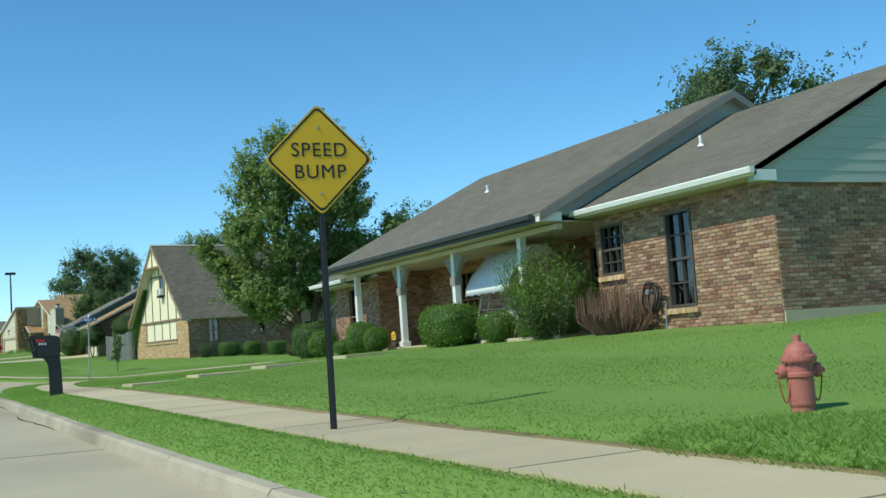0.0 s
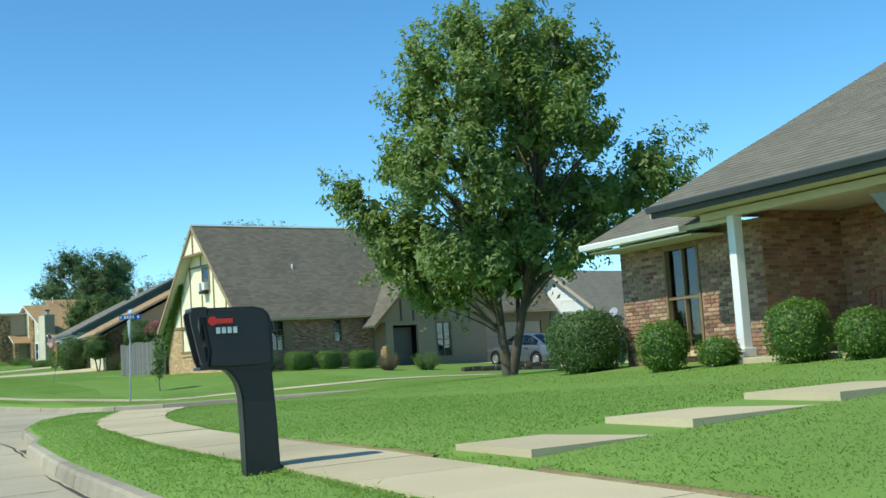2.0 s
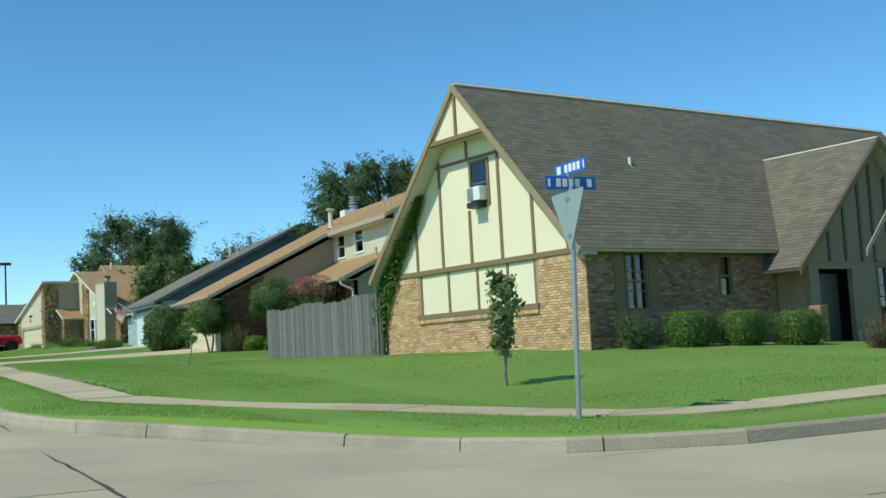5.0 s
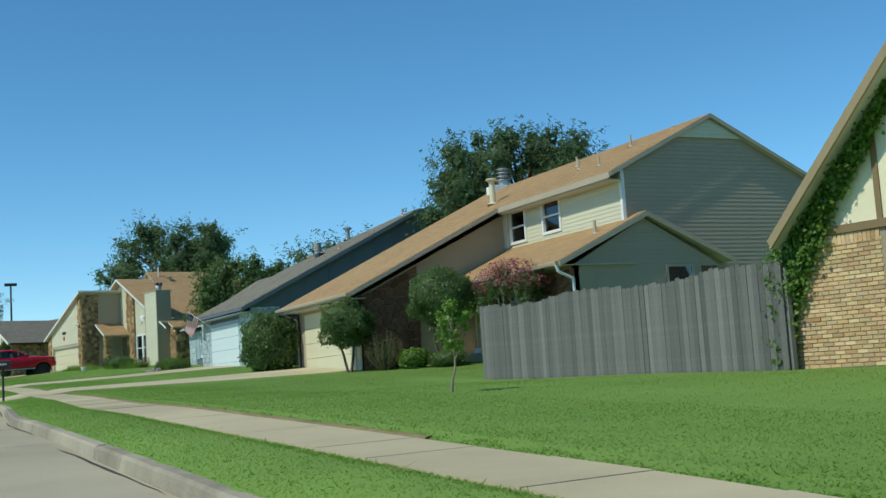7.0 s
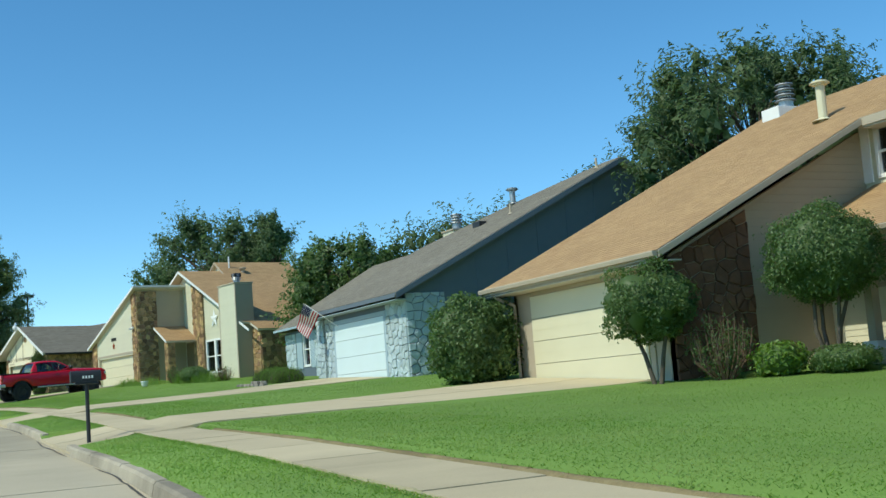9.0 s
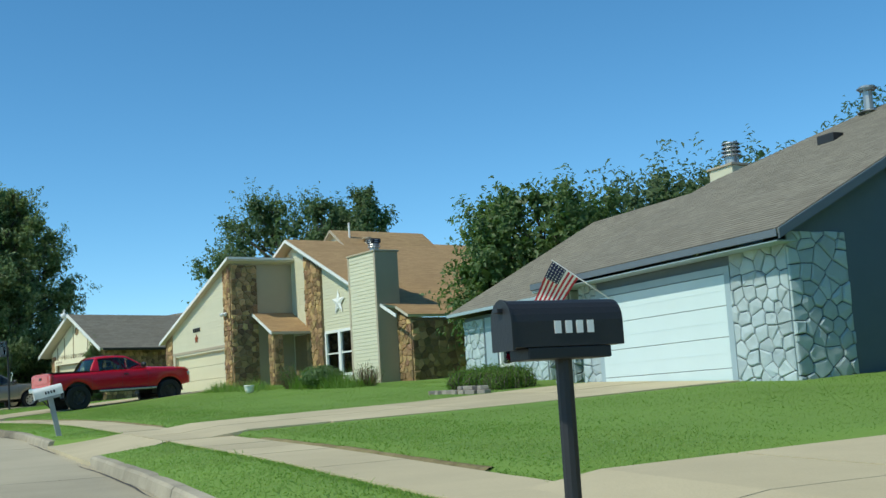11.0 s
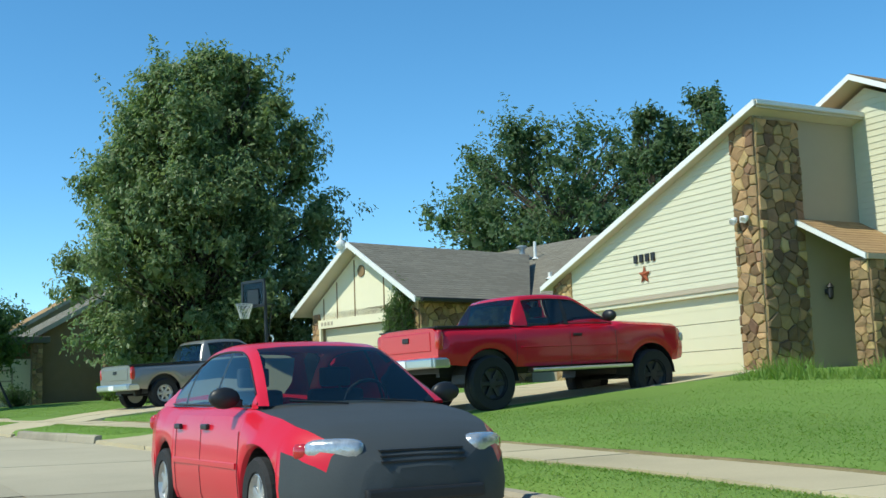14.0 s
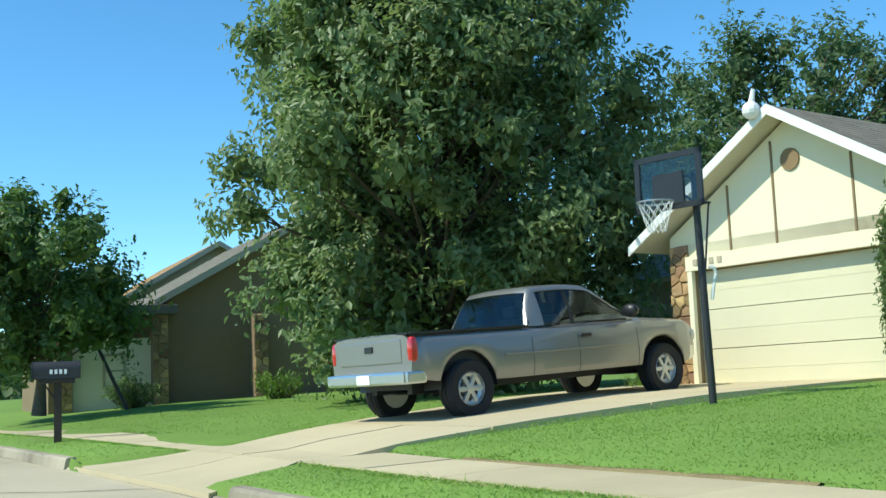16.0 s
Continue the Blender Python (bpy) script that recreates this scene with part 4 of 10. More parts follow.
    for a, b, z in ((2.42, 3.38, 1.72), (4.64, 5.58, 2.5), (19.05, 20.2, 1.55)):
        bm = bmesh.new()
        for i in range(8):
            y = a + (b - a) * i / 8
            box(bm, -0.09, 0.02, y + 0.004, y + (b - a) / 8 - 0.004, z - 0.12, z - 0.02, 0.006, )
        part("brick_sill", bm, BRICK_TAN, h)
    # roofs: end wing, main with porch, far wing
    def slope(name, y0, y1, ex, ez, rx, rz):
        run, rise = rx - ex, rz - ez
        length = math.hypot(run, rise)
        return roof_slope(name, h, ROOF_GREY, (ex, y0, ez), (ex, y1, ez), (run, 0, rise), [(0, 0), (y1 - y0, 0), (y1 - y0, length), (0, length)])
    r1 = slope("roof", 0.14, 6.0, -0.48, 3.85, 3.75, 5.98)
    run = math.hypot(5.15, 2.68)
    r2 = roof_slope("roof", h, ROOF_GREY, (-1.4, 5.5, 3.84), (-1.4, 18.5, 3.84), (5.15, 0, 2.68), [(0, 0), (13.0, 0), (12.2, run), (0, run)])
    r3 = slope("roof", 17.4, 21.5, -0.72, 3.56, 3.75, 5.7)
    for y0, y1, ez, rz in ((0.14, 6.0, 3.78, 5.98), (5.5, 17.7, 3.84, 6.52), (17.4, 21.5, 3.56, 5.7)):
        roof_slope("roof", h, ROOF_GREY, (8.6, y0, ez), (8.6, y1, ez), (-4.85, 0, rz - ez), [(0, 0), (y1 - y0, 0), (y1 - y0, math.hypot(4.85, rz - ez)), (0, math.hypot(4.85, rz - ez))], 0.3)
    bm = bmesh.new()
    prism(bm, [(-0.4, 0.21, 3.62), (7.9, 0.21, 3.62), (7.9, 0.21, 3.78), (3.75, 0.21, 5.92), (-0.4, 0.21, 3.84)], (0, 0.2, 0))
    g = part("gable", bm, SIDING_GREEN, h)
    lap_boards("siding", g, SIDING_GREEN, side(0.21), [(-0.02, 3.6), (7.6, 3.6), (7.6, 3.9), (3.75, 5.9), (-0.02, 4.02)], 0.2, 0.012, label="grey-green lap siding")
    bm = bmesh.new()
    prism(bm, [(-1.3, 5.75, 3.8), (8.4, 5.75, 3.8), (3.75, 5.75, 6.46)], (0, 0.12, 0))
    g = part("gable", bm, SIDING_GREEN, h)
    lap_boards("siding", g, SIDING_GREEN, side(5.75), [(-1.2, 3.82), (8.3, 3.82), (3.75, 6.44)], 0.2, 0.012)
    bm = bmesh.new()
    prism(bm, [(-1.3, 18.2, 3.8), (8.4, 18.2, 3.8), (3.75, 17.5, 6.4)], (0, 0.12, 0))
    part("gable", bm, SIDING_GREEN, h)
    rake_board(h, TRIM_GREY, (-0.48, 0.17, 3.84), (3.75, 0.17, 5.97), (0, -1, 0), 0.14)
    rake_board(h, TRIM_GREY, (-1.4, 5.52, 3.82), (3.75, 5.52, 6.5), (0, -1, 0), 0.17)
    rake_board(h, TRIM_GREY, (8.6, 5.52, 3.82), (3.75, 5.52, 6.5), (0, -1, 0), 0.17)
    rake_board(h, TRIM_TAN, (-1.4, 18.53, 3.82), (3.75, 17.73, 6.5), (0, 1, 0), 0.17)
    gutter(h, TRIM_WHITE, (-0.49, 0.12, 3.85), (-0.49, 5.7, 3.85), (-1, 0, 0))
    gutter(h, TRIM_WHITE, (-0.74, 18.55, 3.55), (-0.74, 21.5, 3.55), (-1, 0, 0))
    gutter(h, PRIMER, (-1.42, 5.75, 3.82), (-1.42, 18.5, 3.82), (-1, 0, 0))
    part("fascia", one_box(-0.485, -0.45, 0.14, 5.7, 3.72, 3.82), TRIM_WHITE, h, "white fascia board")
    part("fascia", one_box(-0.73, -0.69, 18.55, 21.5, 3.44, 3.54), TRIM_WHITE, h)
    part("fascia", one_box(-1.41, -1.37, 5.75, 18.5, 3.64, 3.8), PRIMER, h)
    part("soffit", one_box(-0.445, 0.0, 0.18, 5.7, 3.705, 3.735), SOFFIT, h)
    part("soffit", one_box(-1.35, 1.9, 5.75, 18.4, 3.66, 3.69), SOFFIT, h)
    part("soffit", one_box(-0.68, 0.0, 18.45, 21.4, 3.38, 3.41), SOFFIT, h)
    boards(h, "return_box", TRIM_WHITE, [(-0.44, -0.03, 0.135, 0.205, 3.62, 3.8), (-1.36, -0.85, 5.56, 5.74, 3.66, 3.85)])
    boards(h, "porch_beam", SOFFIT, [(-0.86, -0.70, 5.8, 18.0, 3.52, 3.64)])
    part("porch_floor", one_box(-1.1, 1.7, 5.7, 17.8, 0.8, 1.38, 0.02), CONCRETE, h)
    for y in (7.42, 10.75, 14.07, 17.3):
        bm = bmesh.new()
        box(bm, -0.86, -0.70, y - 0.08, y + 0.08, 1.38, 3.54, 0.012)
        box(bm, -0.90, -0.66, y - 0.12, y + 0.12, 1.38, 1.52, 0.015)
        po = part("porch_post", bm, TRIM_WHITE, h, "white painted porch post")
        if 8 < y < 16:
            bm = bmesh.new()
            for s in (-1, 1):
                prism(bm, [(-0.84, y + s * 0.08, 2.85), (-0.84, y + s * 0.18, 3.05), (-0.84, y + s * 0.5, 3.42), (-0.84, y + s * 0.08, 3.42)], (0.12, 0, 0))
            prism(bm, [(-0.88, y - 0.12, 2.75), (-0.88, y + 0.12, 2.75), (-0.88, y + 0.14, 2.95), (-0.88, y - 0.14, 2.95)], (0.2, 0, 0))
            part("bracket", bm, TRIM_GREY, po, "carved grey timber bracket")
    vent_pipe(r1, (1.75, 4.25, 4.98), 0.22, 0.035)
    vent_pipe(r2, (1.6, 13.3, 5.4), 0.2, 0.035)
    BLOCKED.append([(12.0, 14.4), (21, 14.4), (21, 36.2), (12.0, 36.2)])
    return h


def half_timbered_house():
    h = thing("half_timbered_house", frame_of(15.76, 67.9, 9.5), "half-timbered house with cream stucco gable over tan brick", "house")
    lower, win = (1.77, 6.70, 2.92, 3.98), (3.39, 4.22, 5.56, 6.77)
    w1, w2 = (1.2, 1.95, 2.6, 4.0), (4.44, 4.95, 2.88, 3.95)
    bm = bmesh.new()
    pierced(bm, 'x', 0.0, 0.2, 0.0, 8.55, 1.0, 4.02, [lower])
    w = part("wall", bm, MORTAR, h, "tan brick base of the gable wall")
    masonry(w, front(0.0), [(0.0, 1.5), (8.55, 1.5), (8.55, 3.94), (0.0, 3.94)], "brick", BRICK_TAN, "brick", [(1.7, 6.78, 2.72, 4.1)], 300, 5)
    bm = bmesh.new()
    pierced(bm, 'y', 0.0, 0.2, 0.2, 17.7, 0.4, 4.1, [w1, w2, (13.1, 17.1, 0.4, 3.5)])
    # brown brick and dark mortar here, tan brick and paler mortar on the gable
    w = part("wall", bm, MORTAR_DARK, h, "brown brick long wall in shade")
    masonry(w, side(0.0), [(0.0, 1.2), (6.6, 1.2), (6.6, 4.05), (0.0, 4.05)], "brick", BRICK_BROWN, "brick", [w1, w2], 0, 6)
    bm = bmesh.new()
    box(bm, 0.2, 17.7, 8.35, 8.55, 0.4, 4.1)
    box(bm, 17.5, 17.7, 0.2, 8.35, 0.4, 4.1)
    part("wall", bm, BRICK_BROWN, h)
    part("lining", one_box(0.9, 17.0, 0.9, 8.0, 1.0, 3.9), DARK_ROOM, h)
    # gable of stucco with timber strips
    k = 1.063
    def roofline(y):
        return 4.03 + k * (4.45 - abs(y - 4.04)) - 0.12
    bm = bmesh.new()
    prism(bm, [(0.03, 0.02, 4.02), (0.03, 8.3, 4.02), (0.03, 7.95, roofline(7.95)), (0.03, 4.04, roofline(4.04)), (0.03, 0.14, roofline(0.14))], (0.15, 0, 0))
    g = part("gable", bm, STUCCO, h, "cream stucco gable panel")
    def strip(y, z0, z1, wd=0.05, x=0.03):
        part("timber_strip", one_box(x - 0.03, x, y - wd, y + wd, z0, z1, 0.004), TRIM_BROWN, g)
    for y in (7.85, 6.78, 5.57, 1.79, 0.57):
        strip(y, 4.13, roofline(y) - 0.05)
    strip(4.30, 4.13, 5.50)
    strip(3.03, 4.13, roofline(3.03) - 0.05)
    strip(4.30, 6.85, 7.38)
    part("timber_strip", one_box(0.0, 0.03, 2.35, 6.15, 6.80, 6.88, 0.004), TRIM_BROWN, g)
    bm = bmesh.new()
    prism(bm, [(-0.46, 2.80, 7.37), (-0.46, 5.28, 7.37), (-0.46, 4.04, 8.68)], (0.07, 0, 0))
    t = part("gable", bm, STUCCO, h, "small cream stucco panel under the ridge")
    part("timber_strip", one_box(-0.5, -0.46, 3.99, 4.09, 7.40, 8.5, 0.004), TRIM_BROWN, t)
    part("timber_strip", one_box(-0.52, -0.38, 2.72, 5.36, 7.29, 7.40, 0.006), TRIM_BROWN, t)
    part("soffit", one_box(-0.4, 0.03, 2.8, 5.28, 7.33, 7.36), SOFFIT, h)
    part("band_board", one_box(-0.05, 0.02, -0.05, 8.6, 4.0, 4.13, 0.006), TRIM_BROWN, h)
    p = part("panel", one_box(0.03, 0.08, 1.77, 6.70, 2.92, 4.0), STUCCO, h, "cream stucco infill panel")
    for y in (1.81, 2.87, 4.11, 5.38, 6.66):
        part("timber_strip", one_box(0.0, 0.035, y - 0.04, y + 0.04, 2.92, 4.0, 0.004), TRIM_BROWN, p)
    part("sill_board", one_box(-0.07, 0.04, 1.68, 6.80, 2.80, 2.93, 0.008), TRIM_BROWN, h)
    bm = bmesh.new()
    for i in range(68):
        y = 1.68 + 5.12 * i / 68
        box(bm, -0.08, 0.03, y + 0.004, y + 5.12 / 68 - 0.004, 2.70, 2.79)
    part("brick_sill", bm, BRICK_TAN, h)
    for a, b in ((0.0, 1.68), (6.8, 8.55)):
        n = int((b - a) / 0.075)
        for i in range(n):
            y = a + (b - a) * i / n
            part("brick", one_box(-0.018, 0.02, y + 0.005, y + (b - a) / n - 0.005, 3.83, 3.99), BRICK_TAN, h)
    fr = window(h, front(0.02), *win, TRIM_BROWN, (1, 1), 0.08, 0.02, label="dark sash window high in the gable")
    part("backing", one_box(0.05, 0.07, 3.45, 4.15, 5.6, 6.7), DARK_ROOM, fr)
    bm = bmesh.new()
    box(bm, -0.24, 0.05, 3.50, 4.04, 5.68, 6.04, 0.02)
    ac = part("air_conditioner", bm, TRIM_WHITE, h, "white window air conditioner unit")
    bm = bmesh.new()
    for i in range(9):
        box(bm, -0.252, -0.238, 3.76, 4.01, 5.70 + i * 0.037, 5.722 + i * 0.037)
    part("grille", bm, METAL_GREY, ac)
    part("bracket", one_box(-0.3, 0.02, 3.55, 3.98, 5.5, 5.64, 0.01), BLACK_METAL, ac)
    # steep main roof
    ln = math.hypot(4.45, 4.73)
    long = 18.5
    f = roof_slope("roof", h, ROOF_DARK, (-0.52, -0.42, 4.03), (long - 0.52, -0.42, 4.03), (0, 4.46, 4.73), [(0, 0), (long, 0), (long, ln + 0.05), (0, ln + 0.05)], label="steep weathered brown shingle slope")
    roof_slope("roof", h, ROOF_DARK, (-0.52, 8.5, 4.03), (long - 0.52, 8.5, 4.03), (0, -4.46, 4.73), [(0, 0), (long, 0), (long, ln + 0.05), (0, ln + 0.05)], 0.3)
    vent_pipe(f, (3.55, 1.92, 6.42), 0.28, 0.04)
    for y0, out in ((-0.42, 1), (8.5, -1)):
        bm = bmesh.new()
        a, b = Vector((-0.55, y0, 4.0)), Vector((-0.55, 4.04, 8.74))
        prism(bm, [a, b, b - Vector((0, 0, 0.2)), a + Vector((0, out * 0.07, -0.12))], (0.05, 0, 0))
        part("barge_board", bm, TRIM_BARGE, h, "brown-tan barge board")
        bm = bmesh.new()
        prism(bm, [a + Vector((0.05, 0, -0.1)), b + Vector((0.05, 0, -0.16)), b + Vector((0.55, 0, -0.16)), a + Vector((0.55, 0, -0.1))], (0, 0, -0.02))
        part("soffit", bm, SOFFIT, h)
    window(h, side(0.0), *w1, TRIM_BROWN, (2, 3), 0.06, 0.09, curtain=True, label="sash window in the shaded wall")
    window(h, side(0.0), *w2, TRIM_BROWN, (1, 2), 0.06, 0.09, label="small window in the shaded wall")
    boards(h, "shutter", TRIM_BROWN, [(1.97, 2.3, -0.04, 0.0, 2.58, 4.0), (0.85, 1.17, -0.04, 0.0, 2.58, 4.0)], "dark louvred shutter")
    # entrance gable: shade of this side put into tan stucco and dark strips
    def ent(name, material, ax, az, hw, y, depth, low):
        bm = bmesh.new()
        prism(bm, [(ax - hw, y, low), (ax + hw, y, low), (ax, y, az)], (0, depth, 0))
        return part(name, bm, material, h)
    bm = bmesh.new()
    pierced(bm, 'y', -1.0, 0.15, 6.7, 12.6, 0.6, 3.7, [(7.1, 8.5, 0.6, 3.5), (9.55, 10.5, 1.9, 3.6)])
    part("entrance_wall", bm, STUCCO_SHADE, h, "entrance wall with shade put into its tan stucco")
    for x in (6.7, 12.4):
        part("entrance_wall", one_box(x, x + 0.2, -0.85, 0.0, 0.6, 3.7), BRICK_BROWN, h)
    g = ent("gable", STUCCO_SHADE, 9.56, 6.75, 3.25, -1.0, 0.1, 3.65)
    for x in (7.6, 8.3, 9.0, 9.56, 10.2, 10.9, 11.6):
        part("timber_strip", one_box(x - 0.05, x + 0.05, -1.04, -1.0, 3.7, max(3.9, 6.6 - abs(x - 9.56) * 0.95), 0.004), TRIM_BRONZE, g)
    el = math.hypot(3.75, 3.55)
    roof_slope("roof", h, ROOF_DARK, (5.8, -1.4, 3.5), (5.8, 3.0, 3.5), (3.76, 0, 3.55), [(0, 0), (1.1, 0), (4.2, el), (0, el)])
    roof_slope("roof", h, ROOF_DARK, (13.3, -1.4, 3.5), (13.3, 3.0, 3.5), (-3.76, 0, 3.55), [(0, 0), (1.1, 0), (4.2, el), (0, el)])
    rake_board(h, TRIM_BROWN, (5.8, -1.42, 3.5), (9.56, -1.42, 7.03), (0, -1, 0), 0.2)
    rake_board(h, TRIM_BROWN, (13.3, -1.42, 3.5), (9.56, -1.42, 7.03), (0, -1, 0), 0.2)
    rake_board(h, TRIM_TAN, (8.3, -1.62, 3.95), (10.35, -1.62, 6.05), (0, -1, 0), 0.16)
    part("backing", one_box(6.95, 12.3, -0.2, -0.1, 0.7, 3.6), DARK_ROOM, h)
    window(h, side(-1.0), 9.55, 10.5, 1.9, 3.6, TRIM_BROWN, (2, 3), 0.07, 0.08, curtain=True, label="window beside the front door")
    part("door", one_box(7.2, 8.4, -0.6, -0.55, 0.75, 3.4, 0.01), TRIM_BRONZE, h, "dark recessed front door")
    garage_door(h, side(0.06), 13.15, 17.05, 0.5, 3.5, TRIM_TAN, 4, "tan garage door in shade")
    bm = bmesh.new()
    box(bm, 6.3, 6.62, -1.55, -1.2, 0.6, 2.55, 0.03)
    part("stone_post", bm, STONE_GOLD, h, "short stone pier by the entrance")
    BLOCKED.append([(15.7, 67.8), (33, 70.7), (31, 80), (14.2, 76.3)])
    return h


def tan_roofed_house():
    h = thing("tan_roofed_house", frame_of(15.3, 98.0, 0), "two-storey house with tan shingles, taupe siding and red stone", "house")
    door = (0.1, 4.72, 2.5, 4.75)
    bm = bmesh.new()
    pierced(bm, 'x', 0.0, 0.2, -0.7, 5.6, 1.9, 5.0, [door])
    part("wall", bm, TRIM_TAN, h, "tan garage front")
    garage_door(h, front(-0.06), 0.1, 4.72, 2.6, 4.75, CREAM_DOOR, 4, "cream sectional garage door")
    boards(h, "door_trim", TRIM_TAN, [(-0.03, 0.02, 4.72, 4.9, 2.5, 4.95), (-0.03, 0.02, -0.08, 0.1, 2.5, 4.95), (-0.03, 0.02, 0.1, 4.72, 4.76, 4.95)])
    k = 0.488
    bm = bmesh.new()
    prism(bm, [(0.0, -0.7, 1.9), (5.6, -0.7, 1.9), (5.6, -0.7, 7.7), (0.0, -0.7, 5.0)], (0, 0.15, 0))
    w = part("wall", bm, SIDING_GREY, h, "taupe sided flank of the garage in shade")
    lap_boards("siding", w, SIDING_GREY, side(-0.7), [(2.1, 2.4), (5.6, 2.4), (5.6, 7.6), (2.1, 5.92)], 0.17)
    masonry(w, side(-0.7), [(0.0, 2.3), (2.1, 2.3), (2.1, 5.95), (0.0, 4.95)], "stone", STONE_RED, "stone", (), 60, 11, (0.42, 0.28), 0.02, 0.05)
    bm = bmesh.new()
    prism(bm, [(0.0, 5.45, 1.9), (9.0, 5.45, 1.9), (9.0, 5.45, 9.4), (0.0, 5.45, 5.0)], (0, 0.15, 0))
    part("wall", bm, SIDING_GREY, h)
    # upper storey
    a, b = (-2.25, -1.1, 6.55, 7.72), (-4.5, -3.32, 6.6, 7.78)
    bm = bmesh.new()
    pierced(bm, 'x', 5.6, 0.15, -7.93, -0.7, 2.0, 7.95, [a, b])
    w = part("wall", bm, SIDING_CREAM, h, "cream sided upper street wall")
    lap_boards("siding", w, SIDING_CREAM, front(5.6), [(-7.88, 6.4), (-0.7, 6.4), (-0.7, 7.9), (-7.88, 7.9)], 0.12, 0.014, [a, b])
    window(h, front(5.58), *a, TRIM_WHITE, (1, 1), 0.09, 0.08, curtain=True, label="white upper sash window")
    window(h, front(5.58), *b, TRIM_WHITE, (1, 1), 0.09, 0.08, curtain=True, label="white upper sash window")
    boards(h, "corner_trim", TRIM_WHITE, [(5.56, 5.68, -7.98, -7.86, 6.2, 7.95), (5.55, 5.6, -0.95, -0.7, 6.5, 7.95)])
    bm = bmesh.new()
    prism(bm, [(5.6, -7.93, 2.0), (13.4, -7.93, 2.0), (13.4, -7.93, 7.6), (9.0, -7.93, 9.6), (5.6, -7.93, 7.95)], (0, 0.15, 0))
    w = part("wall", bm, SIDING_GREY, h, "tall taupe gable wall with lap siding")
    lap_boards("siding", w, SIDING_GREY, side(-7.93), [(5.7, 2.6), (13.4, 2.6), (13.4, 7.6), (9.0, 9.62), (5.7, 7.95)], 0.13)
    bm = bmesh.new()
    prism(bm, [(7.7, -8.02, 9.0), (10.3, -8.02, 9.0), (9.0, -8.02, 9.62)], (0, 0.2, 0))
    w = part("gable", bm, SIDING_CREAM, h)
    lap_boards("siding", w, SIDING_CREAM, side(-8.02), [(7.75, 9.0), (10.25, 9.0), (9.0, 9.6)], 0.12)
    part("wall", one_box(13.25, 13.4, -7.5, 5.45, 2.0, 7.6), SIDING_GREY, h)
    part("lining", one_box(6.4, 12.8, -7.2, 5.0, 2.2, 7.4), DARK_ROOM, h)
    s = math.sqrt(1 + k * k)
    f = roof_slope("roof", h, ROOF_TAN, (-0.6, -1.25, 5.08), (-0.6, 6.1, 5.08), (1, 0, k), [(0, 0), (7.35, 0), (7.35, 9.6 * s), (0, 9.6 * s)], label="long tan shingle slope over the garage")
    u = roof_slope("roof", h, ROOF_TAN, (5.1, -8.1, 5.08 + 5.7 * k), (5.1, -1.25, 5.08 + 5.7 * k), (1, 0, k), [(0, 0), (6.85, 0), (6.85, 3.9 * s), (0, 3.9 * s)], label="tan shingle slope over the upper storey")
    roof_slope("roof", h, ROOF_TAN, (14.0, -8.1, 5.08 + 9.6 * k - 5.0 * k), (14.0, 6.1, 5.08 + 9.6 * k - 5.0 * k), (-1, 0, k), [(0, 0), (14.2, 0), (14.2, 5.0 * s), (0, 5.0 * s)], 0.3)
    top = 5.08 + 9.6 * k
    rake_board(h, TRIM_TAN, (-0.6, -1.27, 5.06), (5.1, -1.27, 5.06 + 5.7 * k), (0, -1, 0), 0.13)
    rake_board(h, TRIM_TAN, (5.1, -8.12, 5.06 + 5.7 * k), (9.0, -8.12, top), (0, -1, 0), 0.13)
    rake_board(h, TRIM_TAN, (14.0, -8.12, top - 5.0 * k), (9.0, -8.12, top), (0, -1, 0), 0.13)
    boards(h, "fascia", TRIM_TAN, [(5.06, 5.09, -8.1, -1.25, 7.66, 7.85), (-0.63, -0.6, -1.25, 6.1, 4.9, 5.07)])
    gutter(h, TRIM_TAN, (-0.62, -1.25, 5.06), (-0.62, 6.1, 5.06), (-1, 0, 0))
    part("soffit", one_box(-0.58, 0.0, -1.2, 6.0, 4.86, 4.89), SOFFIT, h)
    part("soffit", one_box(5.1, 5.6, -8.0, -1.25, 7.62, 7.65), SOFFIT, h)
    bm = bmesh.new()
    pipe(bm, [(-0.66, 5.6, 4.98), (-0.5, 5.55, 4.8), (-0.12, 5.4, 4.62), (-0.1, 5.4, 2.5)], 0.04, 8)
    part("downspout", bm, TRIM_TAN, h)
    # low front room and porch
    bm = bmesh.new()
    pierced(bm, 'x', 3.5, 0.15, -8.28, -4.75, 2.0, 5.1)
    box(bm, 3.65, 5.6, -4.9, -4.75, 2.0, 5.1)
    w = part("wall", bm, SIDING_GREY, h, "front room wall with red stone")
    masonry(w, front(3.5), [(-8.28, 2.3), (-5.2, 2.3), (-5.2, 5.0), (-8.28, 5.0)], "stone", STONE_RED, "stone", (), 40, 12, (0.42, 0.28), 0.02, 0.05)
    bm = bmesh.new()
    prism(bm, [(3.5, -8.28, 2.0), (8.6, -8.28, 2.0), (8.6, -8.28, 5.1), (6.05, -8.28, 6.45), (3.5, -8.28, 5.1)], (0, 0.15, 0))
    w = part("wall", bm, SIDING_GREY, h, "taupe gable of the low front room")
    hole = (6.7, 7.7, 4.2, 5.05)
    lap_boards("siding", w, SIDING_GREY, side(-8.28), [(4.2, 2.6), (8.0, 2.6), (8.0, 5.2), (6.05, 6.4), (4.2, 5.4)], 0.13, 0.014, [hole])
